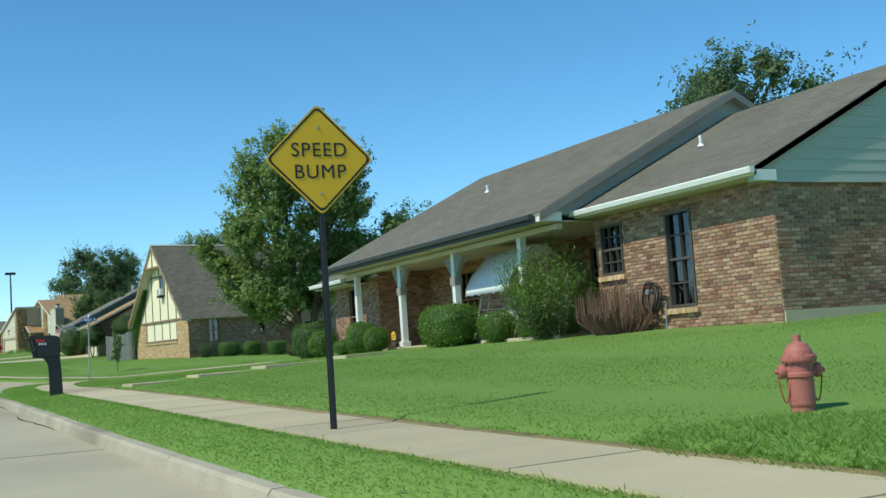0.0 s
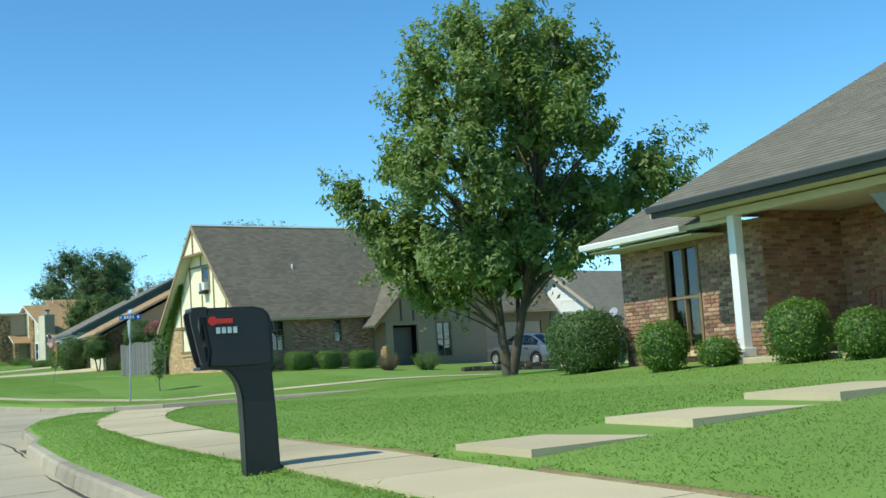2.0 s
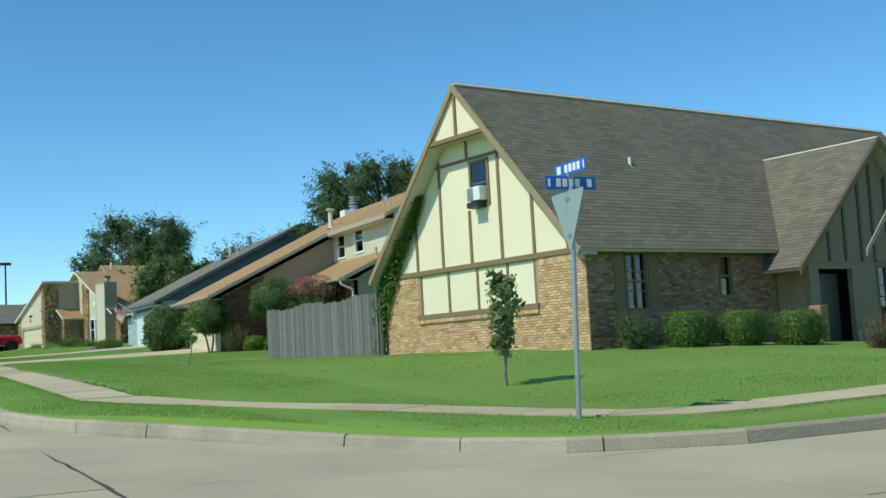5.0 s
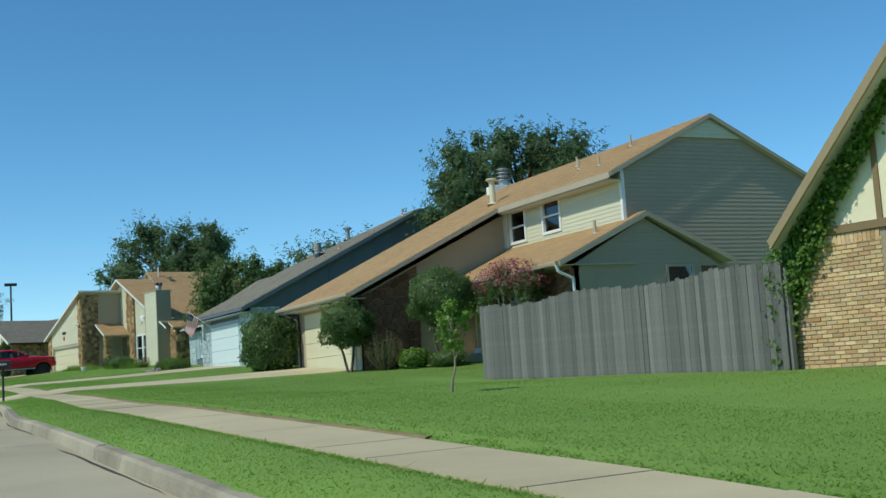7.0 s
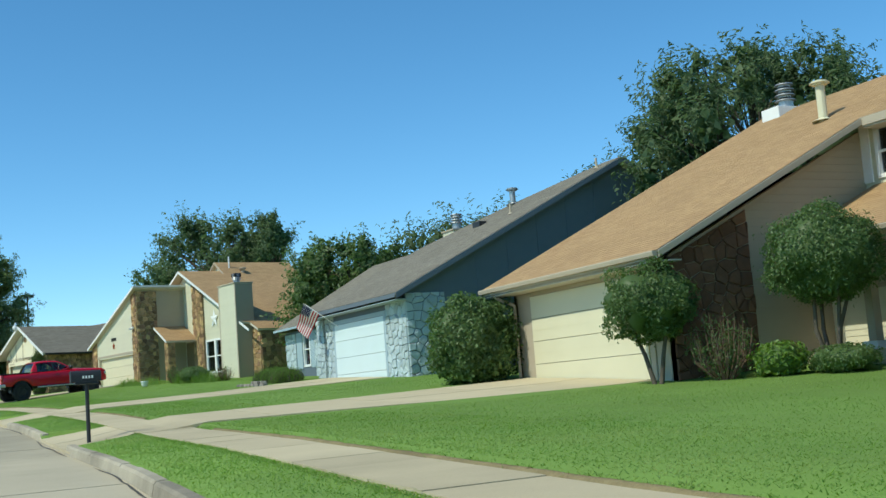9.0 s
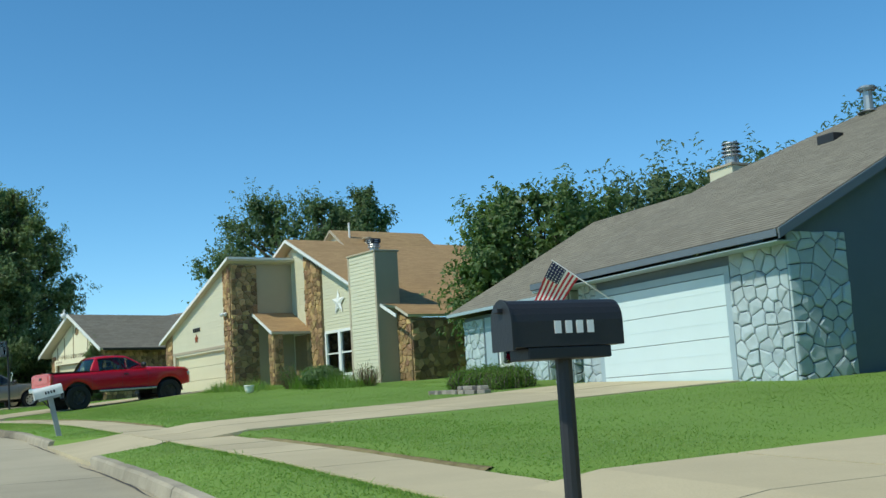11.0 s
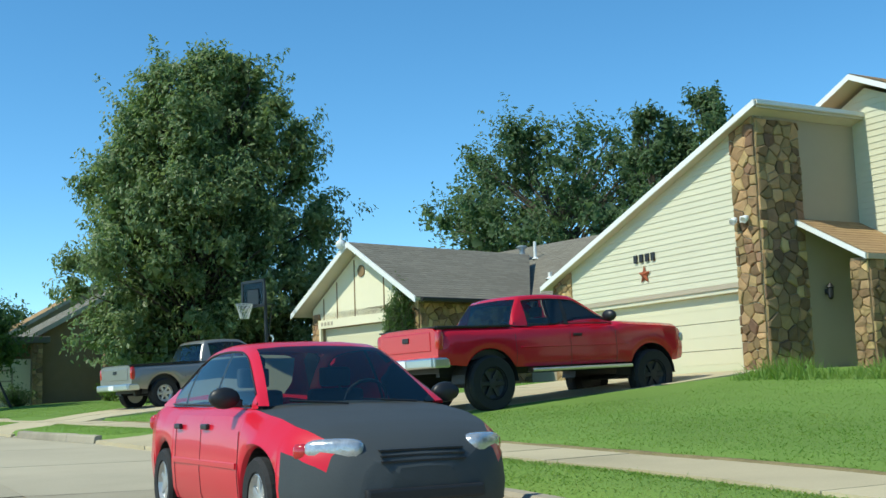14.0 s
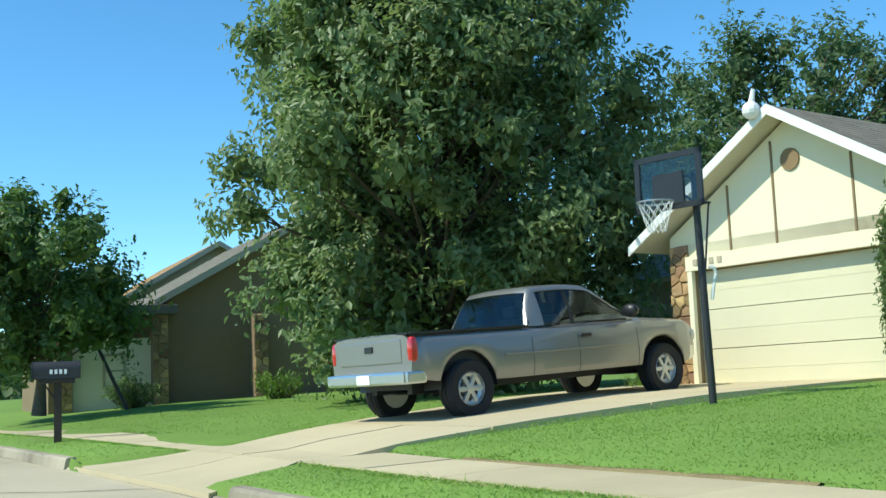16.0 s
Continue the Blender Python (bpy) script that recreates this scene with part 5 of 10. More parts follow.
    masonry(w, side(-8.28), [(8.0, 2.3), (8.6, 2.3), (8.6, 5.0), (8.0, 5.0)], "stone", STONE_RED, "stone", (), 20, 13, (0.35, 0.25), 0.02, 0.05)
    fr = window(h, side(-8.30), *hole, TRIM_TAN, (1, 1), 0.07, 0.01, label="small window in the low gable")
    part("backing", one_box(6.72, 7.68, -8.285, -8.28, 4.22, 5.03), CURTAIN, fr)
    s2 = math.hypot(3.15, 1.45)
    lo = roof_slope("roof", h, ROOF_TAN, (2.9, -8.45, 5.2), (2.9, -0.9, 5.2), (3.15, 0, 1.45), [(0, 0), (7.55, 0), (7.55, s2), (0, s2)], label="tan shingle slope over the porch")
    roof_slope("roof", h, ROOF_TAN, (9.2, -8.45, 5.2), (9.2, -7.6, 5.2), (-3.15, 0, 1.45), [(0, 0), (0.85, 0), (0.85, s2), (0, s2)])
    rake_board(h, TRIM_TAN, (2.9, -8.47, 5.19), (6.05, -8.47, 6.63), (0, -1, 0), 0.15)
    rake_board(h, TRIM_TAN, (9.2, -8.47, 5.19), (6.05, -8.47, 6.63), (0, -1, 0), 0.15)
    gutter(h, TRIM_TAN, (2.88, -8.45, 5.18), (2.88, -0.9, 5.18), (-1, 0, 0))
    bm = bmesh.new()
    pipe(bm, [(2.82, -8.4, 5.1), (2.9, -8.39, 4.9), (3.38, -8.38, 4.7), (3.42, -8.36, 2.2)], 0.045, 8)
    part("downspout", bm, TRIM_WHITE, h)
    part("soffit", one_box(2.95, 5.6, -8.4, -0.9, 5.08, 5.1), SOFFIT, h)
    part("porch_post", one_box(3.3, 3.5, -2.7, -2.5, 2.3, 5.1, 0.01), TRIM_TAN, h, "square tan porch post")
    part("post_base", one_box(3.2, 3.6, -2.8, -2.4, 2.3, 3.02, 0.01), TRIM_WHITE, h)
    bm = bmesh.new()
    pierced(bm, 'x', 4.2, 0.12, -2.3, -0.7, 2.0, 4.2)
    w = part("wall", bm, SIDING_GREY, h)
    lap_boards("siding", w, SIDING_CREAM, front(4.2), [(-2.3, 2.5), (-0.7, 2.5), (-0.7, 4.1), (-2.3, 4.1)], 0.13)
    part("door", one_box(5.5, 5.56, -4.6, -3.6, 2.7, 4.75, 0.01), TRIM_BROWN, h, "dark front door in the porch")
    part("porch_floor", one_box(3.1, 5.6, -5.2, -0.7, 2.0, 2.86, 0.02), CONCRETE, h)
    # chimney box with two flues
    part("chimney_box", one_box(8.35, 9.1, 4.75, 5.45, 8.9, 9.78, 0.02), TRIM_WHITE, h, "white louvred chimney box")
    chimney_cap(h, (9.05, 5.2, 9.6), 0.26, 0.95)
    vent_pipe(f, (6.05, 0.8, 8.32), 0.85, 0.11, CREAM_DOOR, True)
    for x, y, hh in ((7.6, -2.6, 0.36), (7.0, -3.6, 0.36), (7.9, -5.4, 0.4), (6.4, -5.7, 0.3)):
        vent_pipe(u, (x, y, 5.08 + (x + 0.6) * k), hh, 0.04, TRIM_TAN)
    vent_pipe(lo, (4.9, -7.4, 6.1), 0.4, 0.05, TRIM_TAN)
    BLOCKED.append([(15.2, 97), (29, 97), (29, 104), (15.2, 104)])
    BLOCKED.append([(18.6, 90), (29, 90), (29, 98), (18.6, 98)])
    return h


def blue_stone_house():
    h = thing("blue_stone_house", frame_of(15.8, 111.3, 2), "low house with blue-painted stone and a grey shingle roof", "house")
    bm = bmesh.new()
    pierced(bm, 'x', 0.0, 0.2, 0.0, 6.6, 2.4, 5.65, [(1.65, 5.75, 2.4, 5.2)])
    w = part("wall", bm, BLUE_WALL, h, "blue-grey garage front")
    masonry(w, front(0.0), [(0.0, 2.7), (1.5, 2.7), (1.5, 5.6), (0.0, 5.6)], "stone", STONE_BLUE, "stone", (), 30, 21, (0.42, 0.27), 0.02, 0.05)
    masonry(w, front(0.0), [(5.9, 2.7), (6.6, 2.7), (6.6, 5.6), (5.9, 5.6)], "stone", STONE_BLUE, "stone", (), 30, 22, (0.36, 0.25), 0.02, 0.05)
    garage_door(h, front(-0.05), 1.65, 5.75, 2.9, 5.2, PALE_DOOR, 4, "pale aqua sectional garage door")
    boards(h, "door_trim", BLUE_TRIM, [(-0.05, 0.02, 5.75, 5.9, 2.7, 5.35), (-0.05, 0.02, 1.5, 1.65, 2.7, 5.35), (-0.05, 0.02, 1.65, 5.75, 5.21, 5.35)])
    k = 0.495
    bm = bmesh.new()
    prism(bm, [(0.0, 0.0, 2.4), (16.0, 0.0, 2.4), (16.0, 0.0, 6.4), (8.42, 0.0, 10.0), (0.0, 0.0, 5.85)], (0, 0.15, 0))
    w = part("wall", bm, BLUE_WALL, h, "blue-grey board gable wall in shade")
    masonry(w, side(0.0), [(-0.02, 2.7), (1.35, 2.7), (1.35, 5.75), (-0.02, 5.75)], "stone", STONE_BLUE, "stone", (), 40, 23, (0.42, 0.27), 0.02, 0.05)
    for x in (2.6, 3.8, 5.0, 6.2, 7.4, 8.6, 9.8):
        part("batten", one_box(x - 0.03, x + 0.03, -0.02, 0.0, 2.8, 5.9 + min(x, 16.8 - x) * k, 0.003), BLUE_WALL, w)
    bm = bmesh.new()
    pierced(bm, 'x', 1.7, 0.2, 10.9, 15.5, 2.4, 5.6, [(12.68, 13.47, 4.05, 5.5)])
    w = part("wall", bm, BLUE_WALL, h, "blue stone street wall with a white window")
    masonry(w, front(1.7), [(10.9, 2.8), (12.1, 2.8), (12.1, 5.5), (10.9, 5.5)], "stone", STONE_BLUE, "stone", (), 30, 24, (0.42, 0.27), 0.02, 0.05)
    masonry(w, front(1.7), [(14.3, 2.8), (15.5, 2.8), (15.5, 5.5), (14.3, 5.5)], "stone", STONE_BLUE, "stone", (), 30, 25, (0.42, 0.27), 0.02, 0.05)
    masonry(w, side(10.9), [(1.7, 2.8), (2.9, 2.8), (2.9, 5.5), (1.7, 5.5)], "stone", STONE_BLUE, "stone", (), 0, 26, (0.42, 0.27), 0.02, 0.05)
    bm = bmesh.new()
    box(bm, 1.9, 2.9, 10.9, 11.1, 2.4, 5.6)
    box(bm, 2.9, 3.1, 6.6, 11.1, 2.4, 5.8)
    box(bm, 0.2, 3.1, 6.4, 6.6, 2.4, 5.8)
    box(bm, 1.9, 12, 15.3, 15.5, 2.4, 5.6)
    box(bm, 15.8, 16.0, 0.1, 15.5, 2.4, 6.0)
    part("wall", bm, BLUE_WALL, h)
    bm = bmesh.new()
    box(bm, 0.25, 0.85, 7.45, 8.2, 2.4, 5.62)
    w = part("porch_pier", bm, BLUE_WALL, h, "blue stone porch pier")
    masonry(w, front(0.25), [(7.45, 2.8), (8.2, 2.8), (8.2, 5.55), (7.45, 5.55)], "stone", STONE_BLUE, "stone", (), 20, 27, (0.36, 0.25), 0.02, 0.04)
    masonry(w, side(7.45), [(0.25, 2.8), (0.85, 2.8), (0.85, 5.55), (0.25, 5.55)], "stone", STONE_BLUE, "stone", (), 0, 28, (0.36, 0.25), 0.02, 0.04)
    window(h, front(1.7), 12.68, 13.47, 4.05, 5.5, TRIM_WHITE, (1, 1), 0.09, 0.08, label="white sash window")
    sh = part("shutter", one_box(1.675, 1.69, 12.1, 12.62, 4.0, 5.5), BLUE_TRIM, h, "pale slanted board shutter")
    for i in range(5):
        bm = bmesh.new()
        prism(bm, [(1.65, 12.1, 4.1 + i * 0.2), (1.65, 12.62, 4.42 + i * 0.2), (1.65, 12.62, 4.52 + i * 0.2), (1.65, 12.1, 4.2 + i * 0.2)], (0.025, 0, 0))
        part("slat", bm, BLUE_TRIM, sh)
    part("shutter", one_box(1.66, 1.69, 13.55, 14.2, 4.0, 5.5), BLUE_TRIM, h)
    part("lining", one_box(3.2, 15, 0.6, 13.8, 2.6, 5.5), DARK_ROOM, h)
    s = math.sqrt(1 + k * k)
    up = lambda x: (x + 0.5) * s
    f = roof_slope("roof", h, ROOF_BLUE, (-0.5, -0.35, 5.75), (-0.5, 7.85, 5.75), (1, 0, k), [(0, 0), (8.2, 0), (7.35, up(4.3)), (4.55, up(6.64)), (1.15, up(8.45)), (0, up(8.45))], label="grey shingle slope over the garage")
    kf = 0.655
    sf = math.sqrt(1 + kf * kf)
    roof_slope("roof", h, ROOF_BLUE, (1.25, 7.0, 5.74), (1.25, 15.7, 5.74), (1, 0, kf), [(0, 0), (8.7, 0), (6.17, 3.71 * sf), (0, 3.71 * sf)], label="grey shingle slope over the far rooms")
    roof_slope("roof", h, ROOF_BLUE, (17.0, -0.35, 5.9), (17.0, 12, 5.9), (-1, 0, k), [(0, 0), (12.3, 0), (1.5, 8.55 * s), (0, 8.55 * s)], 0.3)
    # hips that close the far side
    for pts in ([(8.45, 0.8, 10.16), (6.64, 4.2, 9.26), (4.3, 7.0, 8.12), (17, 12, 5.9)], [(4.96, 13.17, 8.15), (4.96, 7.0, 8.15), (8.0, 9.0, 8.0), (17, 12, 5.9)], [(1.25, 15.7, 5.72), (17, 15.7, 5.72), (4.96, 13.17, 8.15)]):
        bm = bmesh.new()
        prism(bm, pts, (0.0, 0.02, -0.09))
        part("roof", bm, ROOF_BLUE, h)
    bm = bmesh.new()
    prism(bm, [(-0.5, 7.85, 5.75), (4.3, 7.0, 8.12), (4.3, 7.0, 7.5), (1.2, 7.55, 5.7), (-0.5, 7.85, 5.6)], (0.01, 0.03, 0))
    part("valley_board", bm, BLUE_WALL, h)
    rake_board(h, BLUE_WALL, (-0.5, -0.37, 5.73), (8.45, -0.37, 10.16), (0, -1, 0), 0.17)
    rake_board(h, BLUE_WALL, (17, -0.37, 5.9), (8.45, -0.37, 10.16), (0, -1, 0), 0.17)
    boards(h, "fascia", BLUE_WALL, [(-0.53, -0.5, -0.35, 7.85, 5.6, 5.73)])
    boards(h, "fascia", BLUE_TRIM, [(1.2, 1.23, 7.9, 15.7, 5.64, 5.73)])
    part("soffit", one_box(-0.48, 0.0, -0.3, 7.85, 5.53, 5.55), BLUE_TRIM, h)
    part("soffit", one_box(-0.48, 2.9, 6.6, 7.85, 5.56, 5.58), STONE_BLUE, h)
    c = part("chimney_box", one_box(6.75, 7.6, 9.0, 9.95, 6.8, 9.1, 0.02), SIDING_CREAM, h, "pale boarded chimney box")
    boards(c, "coping", TRIM_TAN, [(6.7, 7.65, 8.95, 10.0, 9.08, 9.14)])
    chimney_cap(c, (7.2, 9.5, 9.12), 0.24, 0.7)
    vent_pipe(f, (6.55, 3.9, 5.75 + 7.05 * k), 0.5, 0.11, METAL_GREY, True)
    for x, y in ((5.1, 1.75), (7.9, 0.4)):
        vent_pipe(f, (x, y, 5.75 + (x + 0.5) * k), 0.35, 0.04, TRIM_TAN)
    for x, y in ((1.95, 9.3), (4.9, 3.5)):
        z = 5.74 + (x - 1.25) * kf if y > 8 else 5.75 + (x + 0.5) * k
        part("roof_vent", one_box(x - 0.22, x + 0.1, y - 0.25, y + 0.25, z - 0.12, z + 0.1, 0.02), BLACK_METAL, h, "dark low roof vent")
    BLOCKED.append([(15.6, 111), (33, 111), (33, 127), (15.4, 127)])
    return h


def star_house():
    h = thing("cream_siding_house", frame_of(16.5, 135.05, 10), "cream sided house with golden stone piers and brown roof", "house")
    win = (0.07, 2.25, 4.37, 6.08)
    G = -2.6
    # street wall of the main body, gable-shaped
    bm = bmesh.new()
    pierced(bm, 'x', 0.02, 0.15, -2.3, 5.0, 3.3, 6.3, [win])
    prism(bm, [(0.02, -2.3, 6.3), (0.02, 6.6, 6.3), (0.02, 6.6, 8.7), (0.02, 4.5, 9.65), (0.02, -2.3, 6.55)], (0.15, 0, 0))
    w = part("wall", bm, SIDING_CREAM, h, "cream sided main front")
    lap_boards("siding", w, SIDING_CREAM, front(0.02), [(-0.6, 6.3), (4.86, 6.3), (4.86, 9.48), (4.5, 9.65), (-0.6, 7.3)], 0.125)
    lap_boards("siding", w, SIDING_CREAM, front(0.02), [(-0.6, 3.9), (2.3, 3.9), (2.3, 6.3), (-0.6, 6.3)], 0.125, 0.014, [win])
    masonry(w, front(-0.06), [(2.33, 3.9), (3.6, 3.9), (3.6, 9.1), (2.33, 8.5)], "stone", STONE_GOLD, "stone", (), 70, 31, (0.32, 0.21), 0.014, 0.05)
    part("stone_pier", one_box(-0.06, 0.02, 2.33, 3.6, 3.5, 8.5), MORTAR_DARK, h)
    for a, b in ((0.07, 1.16), (1.16, 2.25)):
        window(h, front(0.0), a, b, 4.37, 6.08, TRIM_WHITE, (1, 1), 0.1, 0.06, label="white double-hung window")
    # garage wing
    bm = bmesh.new()
    pierced(bm, 'x', G, 0.2, 4.86, 11.65, 3.5, 6.0, [(5.55, 10.62, 3.5, 5.72)])
    prism(bm, [(G, 4.86, 6.0), (G, 11.65, 6.0), (G, 11.65, 6.44), (G, 4.86, 8.98)], (0.2, 0, 0))
    w = part("wall", bm, SIDING_CREAM, h, "cream sided garage gable")
    lap_boards("siding", w, SIDING_CREAM, front(G), [(5.5, 5.9), (10.9, 5.9), (10.9, 6.72), (5.5, 8.72)], 0.125)
    boards(h, "band_board", TRIM_TAN, [(G - 0.03, G + 0.01, 5.5, 10.9, 5.80, 5.89)])
    boards(h, "door_trim", TRIM_TAN, [(G - 0.02, G + 0.04, 10.62, 10.74, 3.7, 5.8)])
    garage_door(h, front(G + 0.13), 5.55, 10.62, 3.6, 5.74, CREAM_DOOR, 4, "cream sectional garage door")
    masonry(w, front(G), [(4.86, 3.9), (5.5, 3.9), (5.5, 8.72), (4.86, 8.94)], "stone", STONE_GOLD, "stone", (), 50, 32, (0.30, 0.2), 0.014, 0.05)
    masonry(w, front(G), [(10.9, 3.9), (11.65, 3.9), (11.65, 6.4), (10.9, 6.68)], "stone", STONE_GOLD, "stone", (), 30, 33, (0.30, 0.2), 0.014, 0.05)
    bm = bmesh.new()
    prism(bm, [(G, 4.86, 3.5), (0.02, 4.86, 3.5), (0.02, 4.86, 8.95), (G, 4.86, 8.95)], (0, 0.15, 0))
    # flank in taupe, darker than the cream street front
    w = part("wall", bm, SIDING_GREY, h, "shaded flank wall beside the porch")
    masonry(w, side(4.86), [(G, 3.9), (G + 1.1, 3.9), (G + 1.1, 8.9), (G, 8.9)], "stone", STONE_GOLD, "stone", (), 60, 34, (0.32, 0.2), 0.014, 0.05)
    part("wall", one_box(G + 0.2, 6, 11.5, 11.65, 3.5, 6.4), SIDING_CREAM, h)
    # flood lamps on the pier and a lantern in the recess
    lamp = part("flood_lamp", one_box(G - 0.12, G - 0.05, 5.14, 5.26, 6.98, 7.1, 0.01), TRIM_WHITE, h, "twin white flood lamps")
    for y in (5.06, 5.36):
        bm = bmesh.new()
        lathe(bm, [(0.02, 0), (0.05, 0.04), (0.075, 0.14), (0.06, 0.145), (0.01, 0.11)], 12, Matrix.Translation((G - 0.1, y, 7.08)) @ Matrix.Rotation(radians(-125), 4, 'Y'))
        part("lamp_head", bm, TRIM_WHITE, lamp, smooth=True)
    bm = bmesh.new()
    lathe(bm, [(0.02, -0.14), (0.05, -0.1), (0.06, 0.08), (0.08, 0.09), (0.02, 0.17), (0.0, 0.18)], 8, Matrix.Translation((-1.05, 4.74, 5.66)))
    box(bm, -1.08, -1.02, 4.76, 4.86, 5.62, 5.72)
    part("wall_lantern", bm, BLACK_METAL, h, "black porch lantern")
    # porch
    bm = bmesh.new()
    box(bm, -1.62, -1.25, 3.3, 3.7, 3.5, 6.15)
    w = part("porch_pier", bm, MORTAR_DARK, h, "golden stone porch pier")
    masonry(w, front(-1.62), [(3.3, 3.9), (3.7, 3.9), (3.7, 6.1), (3.3, 6.1)], "stone", STONE_GOLD, "stone", (), 20, 35, (0.26, 0.18), 0.014, 0.04)
    masonry(w, side(3.3), [(-1.62, 3.9), (-1.25, 3.9), (-1.25, 6.1), (-1.62, 6.1)], "stone", STONE_GOLD, "stone", (), 0, 36, (0.26, 0.18), 0.014, 0.04)
    s = math.hypot(1.6, 0.84)
    roof_slope("roof", h, ROOF_TAN, (-1.72, 3.24, 6.2), (-0.02, 3.24, 6.2), (0, 1.6, 0.84), [(0, 0), (1.7, 0), (1.7, s), (0, s)], label="small brown shingle porch roof")
    rake_board(h, TRIM_WHITE, (-1.73, 3.24, 6.19), (-1.73, 4.84, 7.03), (-1, 0, 0), 0.1)
    boards(h, "fascia", TRIM_TAN, [(-1.72, -0.08, 3.21, 3.24, 6.09, 6.19)])
    part("door", one_box(-0.02, 0.01, 3.72, 4.7, 4.1, 6.1, 0.004), TRIM_BROWN, h, "dark front door in the porch shade")
    # chimney
    bm = bmesh.new()
    box(bm, -0.5, 0.42, -2.41, -0.58, 3.4, 8.46)
    c = part("chimney", bm, SIDING_CREAM, h, "broad cream sided chimney")
    lap_boards("siding", c, SIDING_CREAM, front(-0.5), [(-2.36, 3.9), (-0.63, 3.9), (-0.63, 8.44), (-2.36, 8.44)], 0.125)
    # chimney side shade put into colour: a taupe sheet over the cream
    part("side_panel", one_box(-0.44, 0.41, -2.43, -2.4, 3.5, 8.44), SIDING_GREY, c, "plain chimney side with its shade put into the taupe colour")
    for x, y in ((-0.52, -0.6), (-0.52, -2.39)):
        part("corner_trim", one_box(x, x + 0.07, y - 0.05, y + 0.05, 3.5, 8.5, 0.005), TRIM_TAN, c)
    part("coping", one_box(-0.55, 0.47, -2.46, -0.53, 8.46, 8.52, 0.01), TRIM_TAN, c)
    chimney_cap(c, (0.05, -1.5, 8.5), 0.2, 0.5)
    part("flue_hood", one_box(-0.14, 0.24, -1.69, -1.31, 8.86, 9.04, 0.05), BLACK_METAL, c, "sooty black flue hood")
    # stone pier at the near end, with its side wall
    bm = bmesh.new()
    prism(bm, [(0.3, -3.25, 3.2), (0.3, -1.6, 3.2), (0.3, -1.6, 6.85), (0.3, -3.25, 6.1)], (0.2, 0, 0))
    prism(bm, [(0.5, -3.25, 3.2), (9.0, -3.25, 3.2), (9.0, -3.25, 6.1), (0.5, -3.25, 6.1)], (0, 0.2, 0))
    w = part("wall", bm, MORTAR_DARK, h, "golden stone end wall")
    masonry(w, front(0.3), [(-3.25, 3.5), (-2.3, 3.5), (-2.3, 6.4), (-3.25, 6.05)], "stone", STONE_GOLD, "stone", (), 40, 37, (0.32, 0.21), 0.014, 0.05)
    masonry(w, side(-3.25), [(0.3, 3.5), (5.3, 3.5), (5.3, 6.0), (0.3, 6.0)], "stone", STONE_GOLD, "stone", (), 0, 38, (0.34, 0.22), 0.014, 0.05)
    bm = bmesh.new()
    box(bm, 8.8, 9.0, -3.2, 9.9, 3.2, 6.5)
    part("wall", bm, SIDING_CREAM, h)
    part("lining", one_box(0.8, 8.6, -2.8, 9.5, 3.4, 6.0), DARK_ROOM, h)
    # roofs
    run, rise = 7.9, 9.9 - 6.2
    s = math.hypot(run, rise)
    deep = 11.0
    m = roof_slope("roof", h, ROOF_TAN, (-0.35, -3.4, 6.2), (deep, -3.4, 6.2), (0, run, rise), [(0.45, 0), (deep + 0.35, 0), (deep + 0.35, s), (0, s), (0, s * 0.12), (0.45, s * 0.1)], label="brown shingle slope behind the chimney")
    roof_slope("roof", h, ROOF_TAN, (-0.35, 6.7, 9.9 - 2.2 * rise / run), (deep, 6.7, 9.9 - 2.2 * rise / run), (0, -run, rise), [(0, 0), (deep + 0.35, 0), (deep + 0.35, 2.2 * s / run), (0, 2.2 * s / run)])
    gs = math.hypot(7.3, 2.74)
    roof_slope("roof", h, ROOF_TAN, (G - 0.2, 11.86, 6.44), (6.0, 11.86, 6.44), (0, -7.3, 2.74), [(0, 0), (8.8, 0), (8.8, gs), (0, gs)], label="brown shingle slope over the garage")
    rake_board(h, TRIM_WHITE, (-0.37, 4.5, 9.88), (-0.37, -3.4, 6.2), (-1, 0, 0), 0.11)
    rake_board(h, TRIM_WHITE, (-0.37, 4.5, 9.88), (-0.37, 5.7, 9.32), (-1, 0, 0), 0.11)
    rake_board(h, TRIM_WHITE, (G - 0.22, 4.56, 9.17), (G - 0.22, 11.86, 6.43), (-1, 0, 0), 0.12)
    boards(h, "fascia", TRIM_WHITE, [(G - 0.2, 0.0, 4.53, 4.56, 9.08, 9.17)])
    part("soffit", one_box(G - 0.18, 0.0, 4.57, 4.86, 9.03, 9.06), SOFFIT, h)
    # rear upper roof
    bm = bmesh.new()
    prism(bm, [(2.2, 3.6, 9.3), (2.2, 6.6, 9.3), (2.2, 5.1, 10.38)], (0.15, 0, 0))
    w = part("gable", bm, SIDING_CREAM, h, "small cream gable behind")
    lap_boards("siding", w, SIDING_CREAM, front(2.2), [(3.75, 9.4), (6.45, 9.4), (5.1, 10.32)], 0.125)
    for sgn in (-1, 1):
        roof_slope("roof", h, ROOF_TAN, (2.0, 5.1 + sgn * 1.75, 9.2), (6.5, 5.1 + sgn * 1.75, 9.2), (0, -sgn * 1.75, 1.25), [(0, 0), (4.5, 0), (4.5, math.hypot(1.75, 1.25)), (0, math.hypot(1.75, 1.25))], 0.2)
        rake_board(h, TRIM_TAN, (1.98, 5.1 + sgn * 1.75, 9.2), (1.98, 5.1, 10.45), (-1, 0, 0), 0.1)
    vent_pipe(m, (3.2, 4.2, 9.6), 0.35, 0.1, TRIM_TAN, True)
